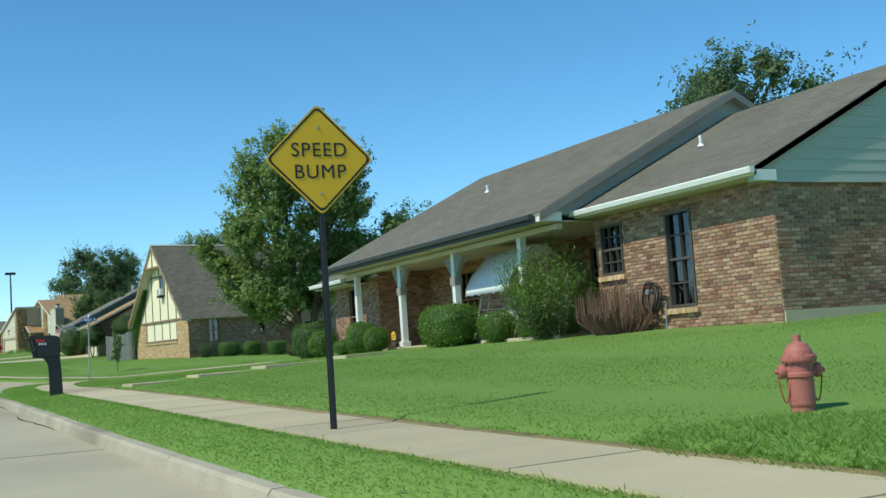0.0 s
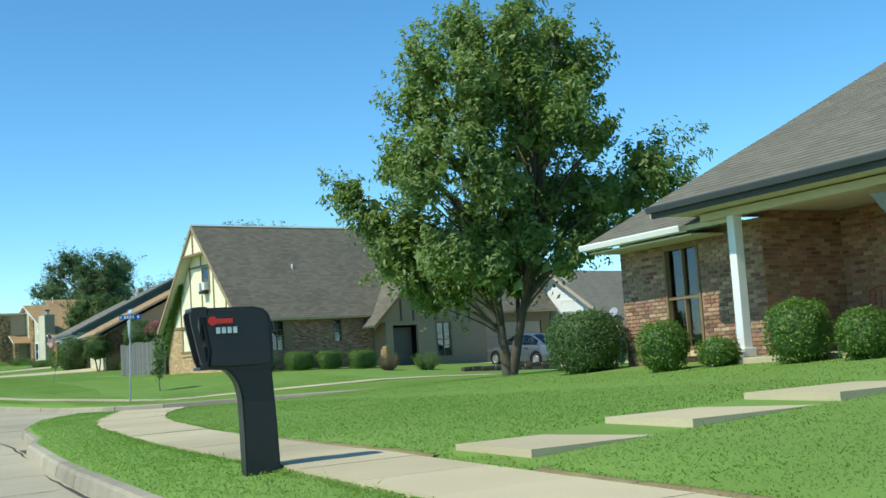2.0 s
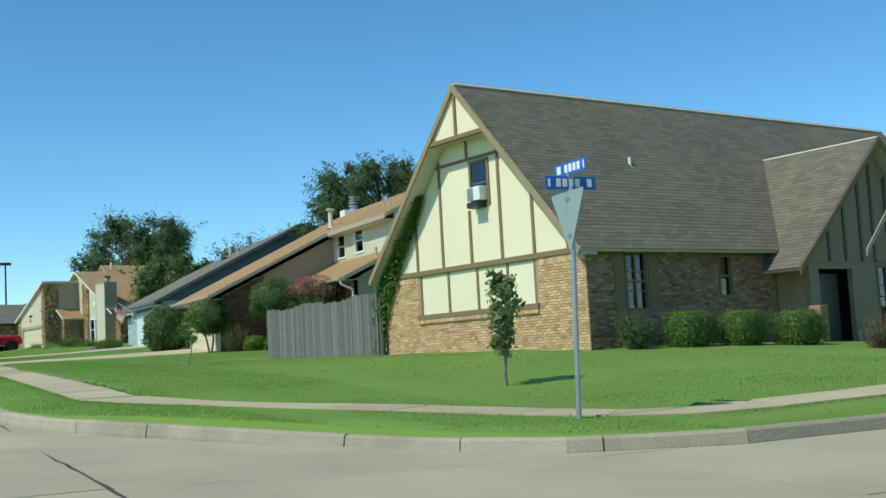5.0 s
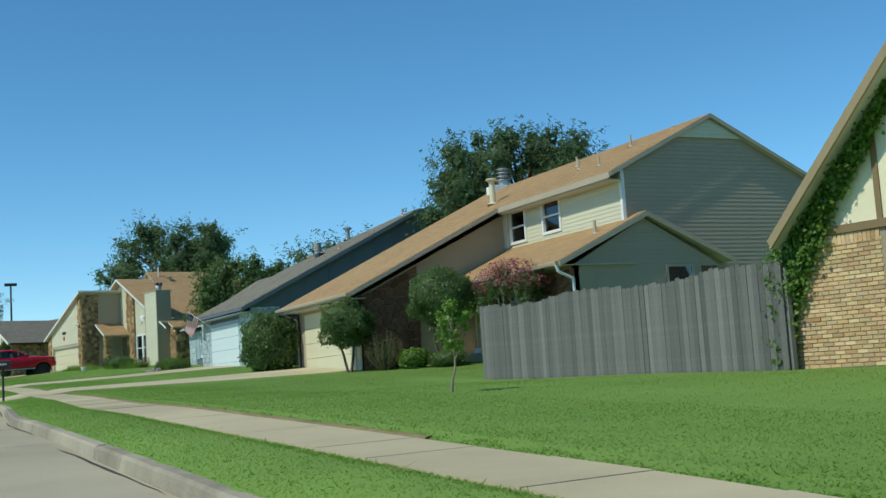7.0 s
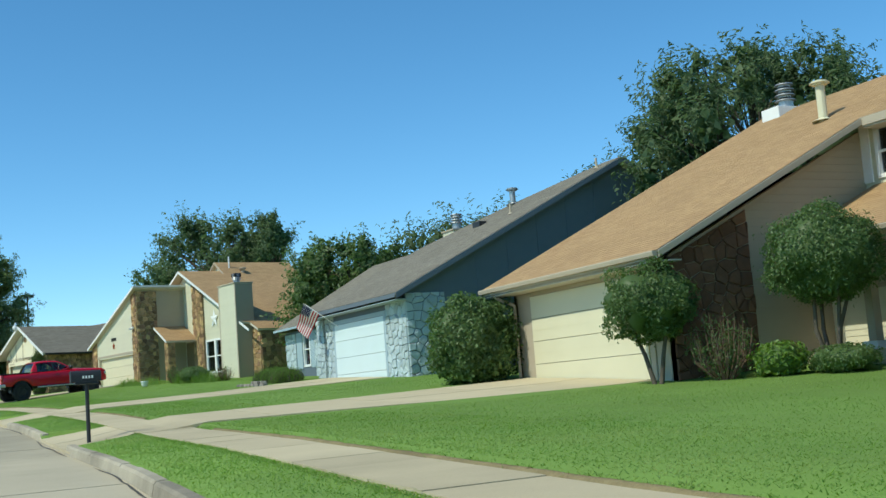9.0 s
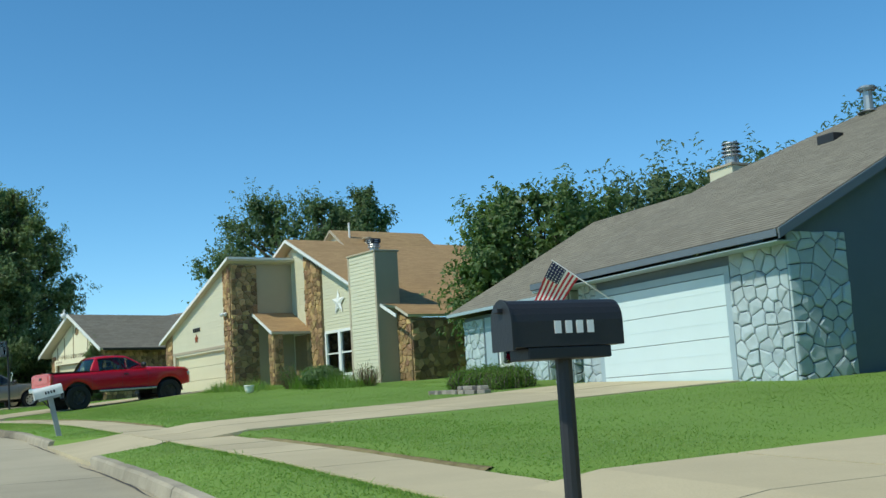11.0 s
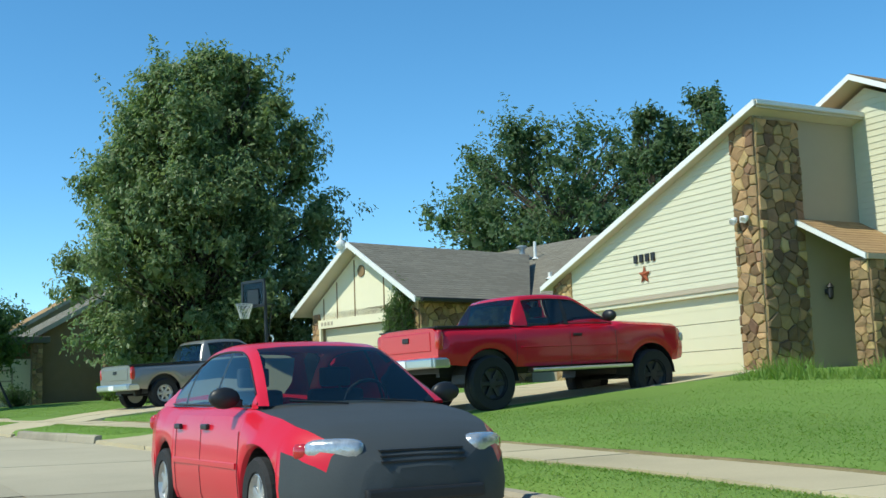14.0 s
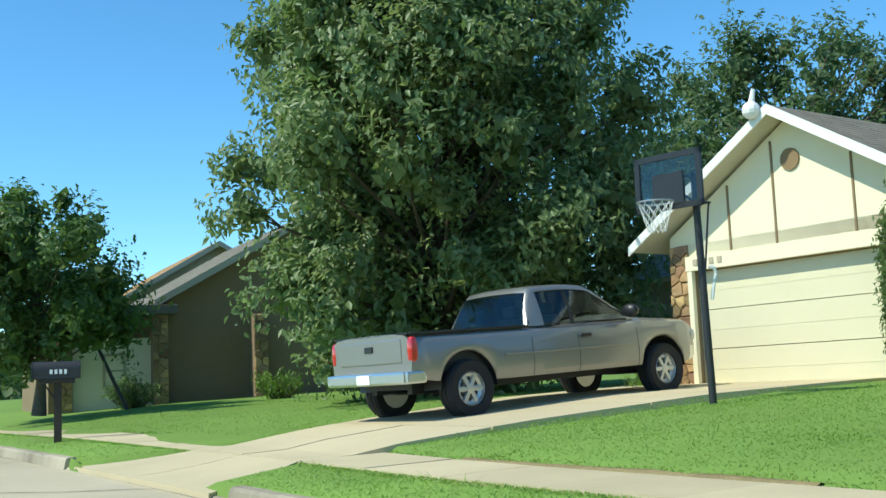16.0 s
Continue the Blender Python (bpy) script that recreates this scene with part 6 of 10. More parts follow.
    vent_pipe(m, (2.6, 4.6, 9.8), 0.9, 0.04)
    BLOCKED.append([(13.2, 139), (18, 129.5), (28, 131), (24, 147.5), (11.9, 146.6)])
    return h


def stone_gable_house():
    """The low house with the cream garage gable behind the basketball hoop."""
    h = thing("cream_garage_house", frame_of(9.95, 150.3, 20), "low house with a cream panelled garage gable and golden stone", "house")
    door = (0.55, 4.68, 3.5, 6.05)
    bm = bmesh.new()
    pierced(bm, 'x', 0.0, 0.2, 0.0, 5.15, 3.4, 6.5, [door])
    w = part("wall", bm, MORTAR_DARK, h, "garage front with stone piers")
    masonry(w, front(0.0), [(4.75, 3.9), (5.15, 3.9), (5.15, 6.5), (4.75, 6.5)], "stone", STONE_GOLD, "stone", (), 20, 41, (0.28, 0.19), 0.014, 0.05)
    masonry(w, front(0.0), [(0.0, 3.9), (0.42, 3.9), (0.42, 6.5), (0.0, 6.5)], "stone", STONE_GOLD, "stone", (), 20, 42, (0.28, 0.19), 0.014, 0.05)
    garage_door(h, front(0.12), *door, CREAM_DOOR, 4, "cream sectional garage door")
    boards(h, "door_trim", PANEL_CREAM, [(-0.06, 0.02, 4.66, 4.76, 3.9, 6.1), (-0.06, 0.02, 0.45, 0.55, 3.9, 6.1), (-0.07, 0.02, 0.42, 4.78, 6.06, 6.3)])
    bm = bmesh.new()
    prism(bm, [(0.0, 0.0, 6.3), (0.0, 5.15, 6.3), (0.0, 5.15, 6.65), (0.0, 2.6, 8.2), (0.0, 0.0, 6.62)], (0.15, 0, 0))
    g = part("gable", bm, PANEL_CREAM, h, "cream panelled gable with thin battens")
    for y in (0.55, 1.55, 2.95, 3.85, 4.55):
        part("batten", one_box(-0.02, 0.0, y - 0.018, y + 0.018, 6.3, 8.1 - abs(y - 2.6) * 0.6, 0.003), TRIM_BROWN, g)
    bm = bmesh.new()
    tube(bm, (-0.03, 2.6, 7.55), (0.01, 2.6, 7.55), 0.17, 0.17, 18)
    part("gable_vent", bm, TRIM_BROWN, g, "oval louvred gable vent")
    bm = bmesh.new()
    pierced(bm, 'y', 0.0, 0.2, 0.2, 4.0, 3.4, 6.5)
    w = part("wall", bm, MORTAR_DARK, h, "shaded golden stone flank wall")
    masonry(w, side(0.0), [(0.0, 3.9), (4.0, 3.9), (4.0, 6.45), (0.0, 6.45)], "stone", STONE_GOLD, "stone", (), 60, 43, (0.32, 0.2), 0.014, 0.05)
    part("wall", one_box(0.2, 6, 4.95, 5.15, 3.4, 6.5), PANEL_CREAM, h)
    # main body with gable facing down the street
    bm = bmesh.new()
    prism(bm, [(3.9, -1.6, 3.4), (13.0, -1.6, 3.4), (13.0, -1.6, 6.5), (8.4, -1.6, 8.85), (3.9, -1.6, 6.5)], (0, 0.15, 0))
    g = part("wall", bm, SIDING_GREY, h, "taupe panelled gable wall in shade")
    for x in (5.1, 6.3, 7.5, 8.7, 9.9):
        part("batten", one_box(x - 0.03, x + 0.03, -1.62, -1.6, 3.8, 8.7 - abs(x - 8.4) * 0.52, 0.003), SIDING_GREY, g)
    bm = bmesh.new()
    box(bm, 3.9, 4.05, -1.45, 10.0, 3.4, 6.5)
    box(bm, 12.85, 13.0, -1.45, 10.0, 3.4, 6.5)
    box(bm, 4.05, 12.85, 9.85, 10.0, 3.4, 6.5)
    part("wall", bm, SIDING_GREY, h)
    s1, s2 = math.hypot(3.05, 1.8), math.hypot(4.9, 2.5)
    for sgn in (-1, 1):
        roof_slope("roof", h, ROOF_BLUE, (-0.42, 2.62 + sgn * 3.05, 6.55), (6.5, 2.62 + sgn * 3.05, 6.55), (0, -sgn * 3.05, 1.8), [(0, 0), (4.0, 0), (6.9, s1), (0, s1)], label="grey shingle slope over the garage")
        rake_board(h, TRIM_WHITE, (-0.44, 2.62 + sgn * 3.05, 6.56), (-0.44, 2.62, 8.36), (-1, 0, 0), 0.16)
    r = roof_slope("roof", h, ROOF_BLUE, (3.5, -1.95, 6.45), (3.5, 10.2, 6.45), (4.9, 0, 2.5), [(0, 0), (12.15, 0), (12.15, s2), (0, s2)], label="grey shingle slope of the main roof")
    roof_slope("roof", h, ROOF_BLUE, (13.3, -1.95, 6.45), (13.3, 10.2, 6.45), (-4.9, 0, 2.5), [(0, 0), (12.15, 0), (12.15, s2), (0, s2)], 0.3)
    rake_board(h, TRIM_TAN, (3.5, -1.97, 6.44), (8.4, -1.97, 8.94), (0, -1, 0), 0.16)
    rake_board(h, TRIM_TAN, (13.3, -1.97, 6.44), (8.4, -1.97, 8.94), (0, -1, 0), 0.16)
    gutter(h, BLACK_METAL, (-0.3, -0.45, 6.54), (4.2, -0.45, 6.54), (0, -1, 0))
    for x, y in ((5.2, 0.4), (6.6, -0.8)):
        vent_pipe(r, (x, y, 6.45 + (x - 3.5) * 0.51), 0.18, 0.06)
    vent_pipe(r, (6.9, 3.4, 8.2), 0.45, 0.09, METAL_GREY, True)
    vent_pipe(r, (7.1, 3.0, 8.3), 0.55, 0.05)
    bm = bmesh.new()
    bmesh.ops.create_uvsphere(bm, u_segments=12, v_segments=8, radius=0.14, matrix=Matrix.Translation((-0.52, 2.85, 8.3)))
    tube(bm, (-0.52, 2.85, 8.36), (-0.5, 2.8, 8.62), 0.06, 0.03, 8)
    part("flood_lamp", bm, TRIM_WHITE, h, "white twin flood lamp at the gable peak")
    for y in (4.05, 4.22, 4.39, 4.56):
        part("number_bar", one_box(-0.085, -0.07, y - 0.045, y + 0.045, 6.14, 6.24, 0.003), TRIM_TAN, h)
    BLOCKED.append([(9.9, 149.2), (24, 153), (21, 166), (7.5, 156.5)])
    return h


def plain_house(name, m, label, wall, roof, wide, deep, z0, eave, ridge, gable_front=True):
    """A far house: walls, two slopes, a garage door and windows."""
    h = thing(name, m, label, "house")
    bm = bmesh.new()
    if gable_front:
        prism(bm, [(0, 0, z0), (0, wide, z0), (0, wide, eave), (0, wide / 2, ridge - 0.15), (0, 0, eave)], (deep, 0, 0))
    else:
        prism(bm, [(0, 0, z0), (deep, 0, z0), (deep, 0, eave), (deep / 2, 0, ridge - 0.15), (0, 0, eave)], (0, wide, 0))
    part("wall", bm, wall, h)
    o = 0.45
    if gable_front:
        run = wide / 2 + o
        s = math.hypot(run, ridge - eave)
        for y, sg in ((-o, 1), (wide + o, -1)):
            roof_slope("roof", h, roof, (-o, y, eave), (deep + o, y, eave), (0, sg * run, ridge - eave), [(0, 0), (deep + 2 * o, 0), (deep + 2 * o, s), (0, s)], 0.2)
            rake_board(h, TRIM_TAN, (-o - 0.02, y, eave), (-o - 0.02, wide / 2, ridge), (-1, 0, 0), 0.2)
    else:
        run = deep / 2 + o
        s = math.hypot(run, ridge - eave)
        for x, sg in ((-o, 1), (deep + o, -1)):
            roof_slope("roof", h, roof, (x, -o, eave), (x, wide + o, eave), (sg * run, 0, ridge - eave), [(0, 0), (wide + 2 * o, 0), (wide + 2 * o, s), (0, s)], 0.2)
            rake_board(h, TRIM_TAN, (x, -o - 0.02, eave), (deep / 2, -o - 0.02, ridge), (0, -1, 0), 0.2)
    return h


ranch_house()
half_timbered_house()
tan_roofed_house()
blue_stone_house()
star_house()
stone_gable_house()


# ---- plants ----
def sweep(vs, fs, pts, radii, seg=6):
    """A tapering round limb through points, added to lists."""
    k0 = len(vs)
    pts = [Vector(p) for p in pts]
    for i, (p, r) in enumerate(zip(pts, radii)):
        d = (pts[min(i + 1, len(pts) - 1)] - pts[max(i - 1, 0)]).normalized()
        a = d.cross(Vector((0.3, 0.9, 0.1))).normalized()
        b = d.cross(a)
        for j in range(seg):
            w = 2 * math.pi * j / seg
            vs.append(p + (a * math.cos(w) + b * math.sin(w)) * r)
    for i in range(len(pts) - 1):
        for j in range(seg):
            n = (j + 1) % seg
            fs.append((k0 + i * seg + j, k0 + i * seg + n, k0 + (i + 1) * seg + n, k0 + (i + 1) * seg + j))
    fs.append(tuple(k0 + (len(pts) - 1) * seg + j for j in range(seg)))


def leaf_mesh(name, spots, ways, size, material, parent, rng, label="", slim=0.5, droop=0.0):
    """Folded leaves, two triangles each, one mesh; ways: rough outward directions."""
    n = len(spots)
    out = ways + rng.normal(0, 0.55, (n, 3))
    out /= np.linalg.norm(out, axis=1)[:, None] + 1e-9
    along = rng.normal(0, 1, (n, 3))
    along[:, 2] -= droop
    along -= out * (along * out).sum(1)[:, None] * 0.8
    along /= np.linalg.norm(along, axis=1)[:, None] + 1e-9
    across = np.cross(out, along)
    s = (size * rng.uniform(0.65, 1.35, n))[:, None]
    v = np.empty((n, 4, 3))
    v[:, 0] = spots - along * s * 0.5
    v[:, 1] = spots + across * s * slim * 0.5 + out * s * 0.12 - along * s * 0.05
    v[:, 2] = spots + along * s * 0.5 - out * s * 0.1
    v[:, 3] = spots - across * s * slim * 0.5 + out * s * 0.12 - along * s * 0.05
    me = bpy.data.meshes.new(name)
    me.vertices.add(4 * n)
    me.vertices.foreach_set("co", v.reshape(-1).astype(np.float32))
    base = np.arange(n, dtype=np.int32)[:, None] * 4
    tri = (base + np.array([[0, 1, 2, 0, 2, 3]], dtype=np.int32)).reshape(-1)
    me.loops.add(6 * n)
    me.loops.foreach_set("vertex_index", tri)
    me.polygons.add(2 * n)
    me.polygons.foreach_set("loop_start", np.arange(0, 6 * n, 3, dtype=np.int32))
    me.update(calc_edges=True)
    me.materials.append(material)
    ob = new(name, me)
    ob.parent = parent
    if label:
        tagged(ob, label)
    return ob


BROAD = [(0.0, 0.5), (0.12, 0.82), (0.35, 1.0), (0.6, 0.97), (0.8, 0.82), (0.92, 0.6), (1.0, 0.35)]
ROUND = [(0.0, 0.35), (0.15, 0.8), (0.4, 1.0), (0.65, 0.88), (0.85, 0.55), (1.0, 0.12)]
OVAL = [(0.0, 0.6), (0.12, 0.88), (0.35, 1.0), (0.6, 0.88), (0.8, 0.62), (0.93, 0.36), (1.0, 0.1)]
FLAME = [(0.0, 0.6), (0.2, 0.95), (0.4, 1.0), (0.6, 0.8), (0.8, 0.5), (1.0, 0.12)]


def tree(label, base, top, crown_from, radius, profile=ROUND, leaf=None, leaves=20000, size=0.13, clumps=90, seed=1, bark=None, trunk_r=0.2, extra=(),
         trunks=((0.0, 0.0),), lump=0.24, name="tree", category="tree", drift=(0.0, 0.0), slim=0.5, upright=0.0, droop=0.4):
    rnd, rng = random.Random(seed), np.random.default_rng(seed)
    t = thing(name, pose(*base), label, category)
    top, crown_from = top - base[2], crown_from - base[2]
    high = top - crown_from
    balls = []
    for i in range(clumps):
        s = (i + rnd.random()) / clumps
        s = s * 0.94 + 0.01
        w = rnd.uniform(0, 2 * math.pi)
        lobes = 1 + 0.13 * math.sin(3 * w + seed) + 0.09 * math.sin(5 * w + 2 * seed + 4 * s)
        r = radius * float(np.interp(s, [p[0] for p in profile], [p[1] for p in profile])) * lobes
        rho = r * math.sqrt(rnd.uniform(0.12, 1.0)) * 0.92
        cr = radius * lump * rnd.uniform(0.6, 1.25) * (0.75 if s > 0.85 else 1.0)
        balls.append((Vector((rho * math.cos(w) + drift[0] * s, rho * math.sin(w) + drift[1] * s, crown_from + s * high - cr * 0.3)), cr))
    balls += [(Vector((e[0] - base[0], e[1] - base[1], e[2] - base[2])), e[3]) for e in extra]
    vs, fs = [], []
    stems = []
    for tx, ty in trunks:
        k = 7
        line = [Vector((tx * (i / k) ** 0.8 + 0.05 * math.sin(i + seed), ty * (i / k) ** 0.8 + 0.05 * math.cos(1.7 * i), (crown_from + high * 0.72) * i / k - (0.1 if i == 0 else 0))) for i in range(k + 1)]
        radii = [trunk_r * (1.35 if i == 0 else 1.0) * (1 - 0.85 * i / k) / math.sqrt(len(trunks)) for i in range(k + 1)]
        sweep(vs, fs, line, radii, 10)
        stems.append(line)
    for c, cr in balls:
        line = stems[rnd.randrange(len(stems))] if len(stems) < 2 else min(stems, key=lambda l: (l[-1] - c).length)
        f = max(0.15, min(0.95, (c.z - cr * 1.2) / (crown_from + high * 0.8) * 0.8))
        j = min(int(f * 7), 6)
        a = line[j].lerp(line[j + 1], f * 7 - j)
        mid = a.lerp(c, 0.5) + Vector((rnd.uniform(-0.1, 0.1), rnd.uniform(-0.1, 0.1), 0.12)) * cr
        r0 = trunk_r * 0.32 * rnd.uniform(0.5, 1.0)
        sweep(vs, fs, [a, a.lerp(mid, 0.5) + Vector((0, 0, 0.04)), mid, mid.lerp(c, 0.6), c], [r0, r0 * 0.8, r0 * 0.6, r0 * 0.4, r0 * 0.15], 5)
        for _ in range(3):
            w = Vector((rnd.gauss(0, 1), rnd.gauss(0, 1), rnd.gauss(0.4, 0.8))).normalized() * cr * 0.9
            sweep(vs, fs, [mid.lerp(c, 0.7), mid.lerp(c, 0.9) + w * 0.5, c + w], [r0 * 0.3, r0 * 0.2, r0 * 0.06], 3)
    sheet("trunk", vs, fs, bark or BARK, t, smooth=True)
    share = np.array([b[1] ** 2 for b in balls])
    count = np.maximum((leaves * share / share.sum()).astype(int), 20)
    spots, ways = [], []
    for (c, cr), n in zip(balls, count):
        # leaves sit along short shoots that rise and taper outwards
        m = 14
        axis = np.array([c.x, c.y, 0.0]) * 0.9 / max(radius, 0.1) + np.array([0, 0, 0.55 + upright])
        way = rng.normal(0, 0.62, (m, 3)) + axis
        way /= np.linalg.norm(way, axis=1)[:, None]
        foot = rng.normal(0, 0.36, (m, 3)) * cr
        long = cr * rng.uniform(0.7, 1.35, m)
        pick = rng.integers(0, m, n)
        f = rng.uniform(-0.25, 1.0, n)
        thin = (0.25 - 0.19 * np.clip(f, 0, 1)) * cr
        p = foot[pick] + way[pick] * (long[pick] * f)[:, None] + rng.normal(0, 1, (n, 3)) * thin[:, None]
        spots.append(p + np.array(c))
        w = p / (np.linalg.norm(p, axis=1)[:, None] + 1e-6) + way[pick] * 0.3
        w[:, 2] += 0.45
        ways.append(w)
    leaf_mesh("crown", np.concatenate(spots), np.concatenate(ways), size, leaf or LEAF_MAPLE, t, rng, slim=slim, droop=droop)
    inner = np.concatenate([np.array(c) + rng.normal(0, 0.25, (max(8, int(n * 0.10)), 3)) * cr for (c, cr), n in zip(balls, count)])
    leaf_mesh("inner_foliage", inner, rng.normal(0, 1, inner.shape), size * 2.0, leaf or LEAF_MAPLE, t, rng, slim=0.8)
    return t


def bush(name, label, category, base, rx, ry, high, leaf, leaves=2500, size=0.05, shape=2.2, seed=1, turn=0.0, lift=0.0, rough=0.07, slim=0.55, group="", stem=None, block=True):
    """A clipped or loose shrub: leaves over an uneven swelling body whose dark green carries the inner shade, twigs
    inside. shape 2: round, 5: boxy.
    """
    rnd, rng = random.Random(seed), np.random.default_rng(seed)
    t = thing(name, pose(*base, 0, 0, turn), label, category, group)
    n = leaves
    d = rng.normal(0, 1, (n, 3))
    d /= np.linalg.norm(d, axis=1)[:, None]
    k = (np.abs(d) ** shape).sum(1) ** (-1 / shape)
    p = d * k[:, None]
    bump = np.array([noise.noise(Vector(q) * 2.1 + Vector((seed * 3.1, 0, 0))) for q in p[: min(n, 4000)]])
    bump = np.resize(bump, n) if n > 4000 else bump
    if n > 4000:
        bump = np.sin(p[:, 0] * 5 + seed) * np.sin(p[:, 1] * 4.3) * np.sin(p[:, 2] * 4.7 + 1) * 0.7
    depth = 1 - np.abs(rng.normal(0, 0.07, n)) * (1 + 2 * (rng.random(n) < 0.15)) + bump * rough * 2 + rng.exponential(0.035, n)
    q = p * depth[:, None] * np.array([rx, ry, high / 2]) + np.array([0, 0, high / 2 + lift])
    keep = q[:, 2] > 0.0
    leaf_mesh("foliage", q[keep], d[keep] + np.array([0, 0, 0.3]), size, leaf, t, rng, slim=slim)
    # solid core added against see-through; its dark green stands for shade inside
    bm = bmesh.new()
    bmesh.ops.create_icosphere(bm, subdivisions=3, radius=1)
    for v in bm.verts:
        w = v.co.normalized()
        kk = sum(abs(c) ** shape for c in w) ** (-1 / shape)
        b = noise.noise(w * 2.1 + Vector((seed * 3.1, 0, 0)))
        w = w * kk * (0.86 + b * rough * 1.6)
        v.co = Vector((w.x * rx, w.y * ry, max(w.z * high / 2 + high / 2 + lift, 0.0 if lift == 0 else 0.02)))
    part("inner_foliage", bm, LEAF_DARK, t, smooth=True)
    if lift > 0 or stem:
        vs, fs = [], []
        m = stem or 3
        for i in range(m):
            w = 2 * math.pi * i / m + seed
            e = Vector((rx * 0.45 * math.cos(w), ry * 0.45 * math.sin(w), lift + high * 0.35))
            s0 = Vector((0.07 * math.cos(w), 0.07 * math.sin(w), -0.05))
            sweep(vs, fs, [s0, s0.lerp(e, 0.4) + Vector((rnd.uniform(-.1, .1), rnd.uniform(-.1, .1), 0.05)), s0.lerp(e, 0.75) + Vector((rnd.uniform(-.08, .08), rnd.uniform(-.08, .08), 0)), e],
                  [0.05, 0.042, 0.035, 0.02], 7)
        sheet("stem", vs, fs, BARK, t, smooth=True)
    if block and lift == 0:
        BLOCKED.append([(base[0] + rx * 0.8 * math.cos(a), base[1] + ry * 0.8 * math.sin(a)) for a in np.arange(0, 6.28, 0.7)])
    return t


def spray(name, label, category, base, radius, high, leaf, shoots=60, per=60, size=0.05, seed=1, spread=0.5, wood=None, slim=0.35, foot=0.15, group=""):
    """An upright shrub: many rising shoots with leaves along them."""
    rnd, rng = random.Random(seed), np.random.default_rng(seed)
    t = thing(name, pose(*base), label, category, group)
    vs, fs, spots, ways = [], [], [], []
    for i in range(shoots):
        w, rr = rnd.uniform(0, 6.283), math.sqrt(rnd.random())
        a = Vector((foot * rr * math.cos(w), foot * rr * math.sin(w), -0.03))
        h = high * rnd.uniform(0.55, 1.0) * (1 - 0.3 * rr)
        b = Vector((radius * rr * math.cos(w) * (0.6 + spread), radius * rr * math.sin(w) * (0.6 + spread), h))
        m = a.lerp(b, 0.5) + Vector((math.cos(w), math.sin(w), 0)) * radius * rr * 0.25
        sweep(vs, fs, [a, a.lerp(m, 0.6), m, m.lerp(b, 0.6) + Vector((0, 0, 0.03)), b], [0.014, 0.011, 0.009, 0.006, 0.002], 4)
        if per:
            f = rng.uniform(0.12, 1.0, per)[:, None]
            am, bm_, cm = np.array(a), np.array(m), np.array(b)
            p = (1 - f) ** 2 * am + 2 * f * (1 - f) * bm_ + f ** 2 * cm + rng.normal(0, 0.035 + radius * 0.06, (per, 3))
            spots.append(p)
            ways.append(rng.normal(0, 0.6, (per, 3)) + np.array([math.cos(w) * 0.6, math.sin(w) * 0.6, 0.6]))
    sheet("stem", vs, fs, wood or BARK, t)
    if per:
        leaf_mesh("foliage", np.concatenate(spots), np.concatenate(ways), size, leaf, t, rng, slim=slim, droop=-1.2)
    return t


def tuft_bed(name, label, x0, y0, x1, y1, wide, tall, density, leaf, seed=1, turn_in=1.0):
    """A strip of long-leaved ground planting."""
    rng = np.random.default_rng(seed)
    length = math.hypot(x1 - x0, y1 - y0)
    n = int(length * wide * density)
    f, g = rng.random(n), rng.uniform(-0.5, 0.5, n)
    nx, ny = (y1 - y0) / length, -(x1 - x0) / length
    x, y = x0 + (x1 - x0) * f + nx * g * wide, y0 + (y1 - y0) * f + ny * g * wide
    z = lawn_z(x, y)
    h = tall * rng.uniform(0.5, 1.15, n) * (1 - 0.5 * np.abs(g * 2) ** 2) * (0.75 + 0.35 * np.sin(f * length * 3.1 + seed))
    a, lean = rng.uniform(0, 6.283, n), rng.normal(0, 0.5, (n, 2))
    c, s = np.cos(a) * 0.012, np.sin(a) * 0.012
    v = np.empty((n, 3, 3))
    v[:, 0] = np.stack([x - c, y - s, z], 1)
    v[:, 1] = np.stack([x + c, y + s, z], 1)
    v[:, 2] = np.stack([x + lean[:, 0] * h, y + lean[:, 1] * h, z + h], 1)
    return loose_triangles(name, v, leaf, label, "planting")


def on_lawn(x, y):
    return (x, y, float(lawn_z(x, y)))


# trees
tree("broad green maple with a forked trunk on the corner lawn", (14.1, 41.9, 1.12), 9.75, 3.4, 2.75, BROAD, LEAF_MAPLE, 62000, 0.135, 105, 4, BARK, 0.17, upright=0.35,
     extra=[(10.9, 43.4, 5.7, 0.55), (11.4, 43.1, 5.0, 0.75), (12.0, 42.8, 4.4, 0.8), (12.4, 42.6, 4.2, 0.8), (17.4, 40.6, 5.9, 0.9), (17.0, 40.9, 5.2, 0.9), (17.7, 40.4, 5.5, 0.7), (16.2, 41.3, 4.6, 0.8),
            (12.3, 42.9, 3.4, 0.6), (11.7, 42.7, 3.9, 0.6), (12.9, 42.2, 3.2, 0.6), (12.8, 43.2, 3.0, 0.5), (13.4, 42.4, 3.7, 0.6), (15.4, 42.6, 10.2, 0.6), (16.2, 43.0, 9.3, 0.8), (13.4, 42.1, 9.4, 0.8), (12.6, 42.0, 8.4, 0.8)],
     trunks=((-0.55, 0.3), (1.15, -0.45)), drift=(0.25, 0.1), lump=0.22)
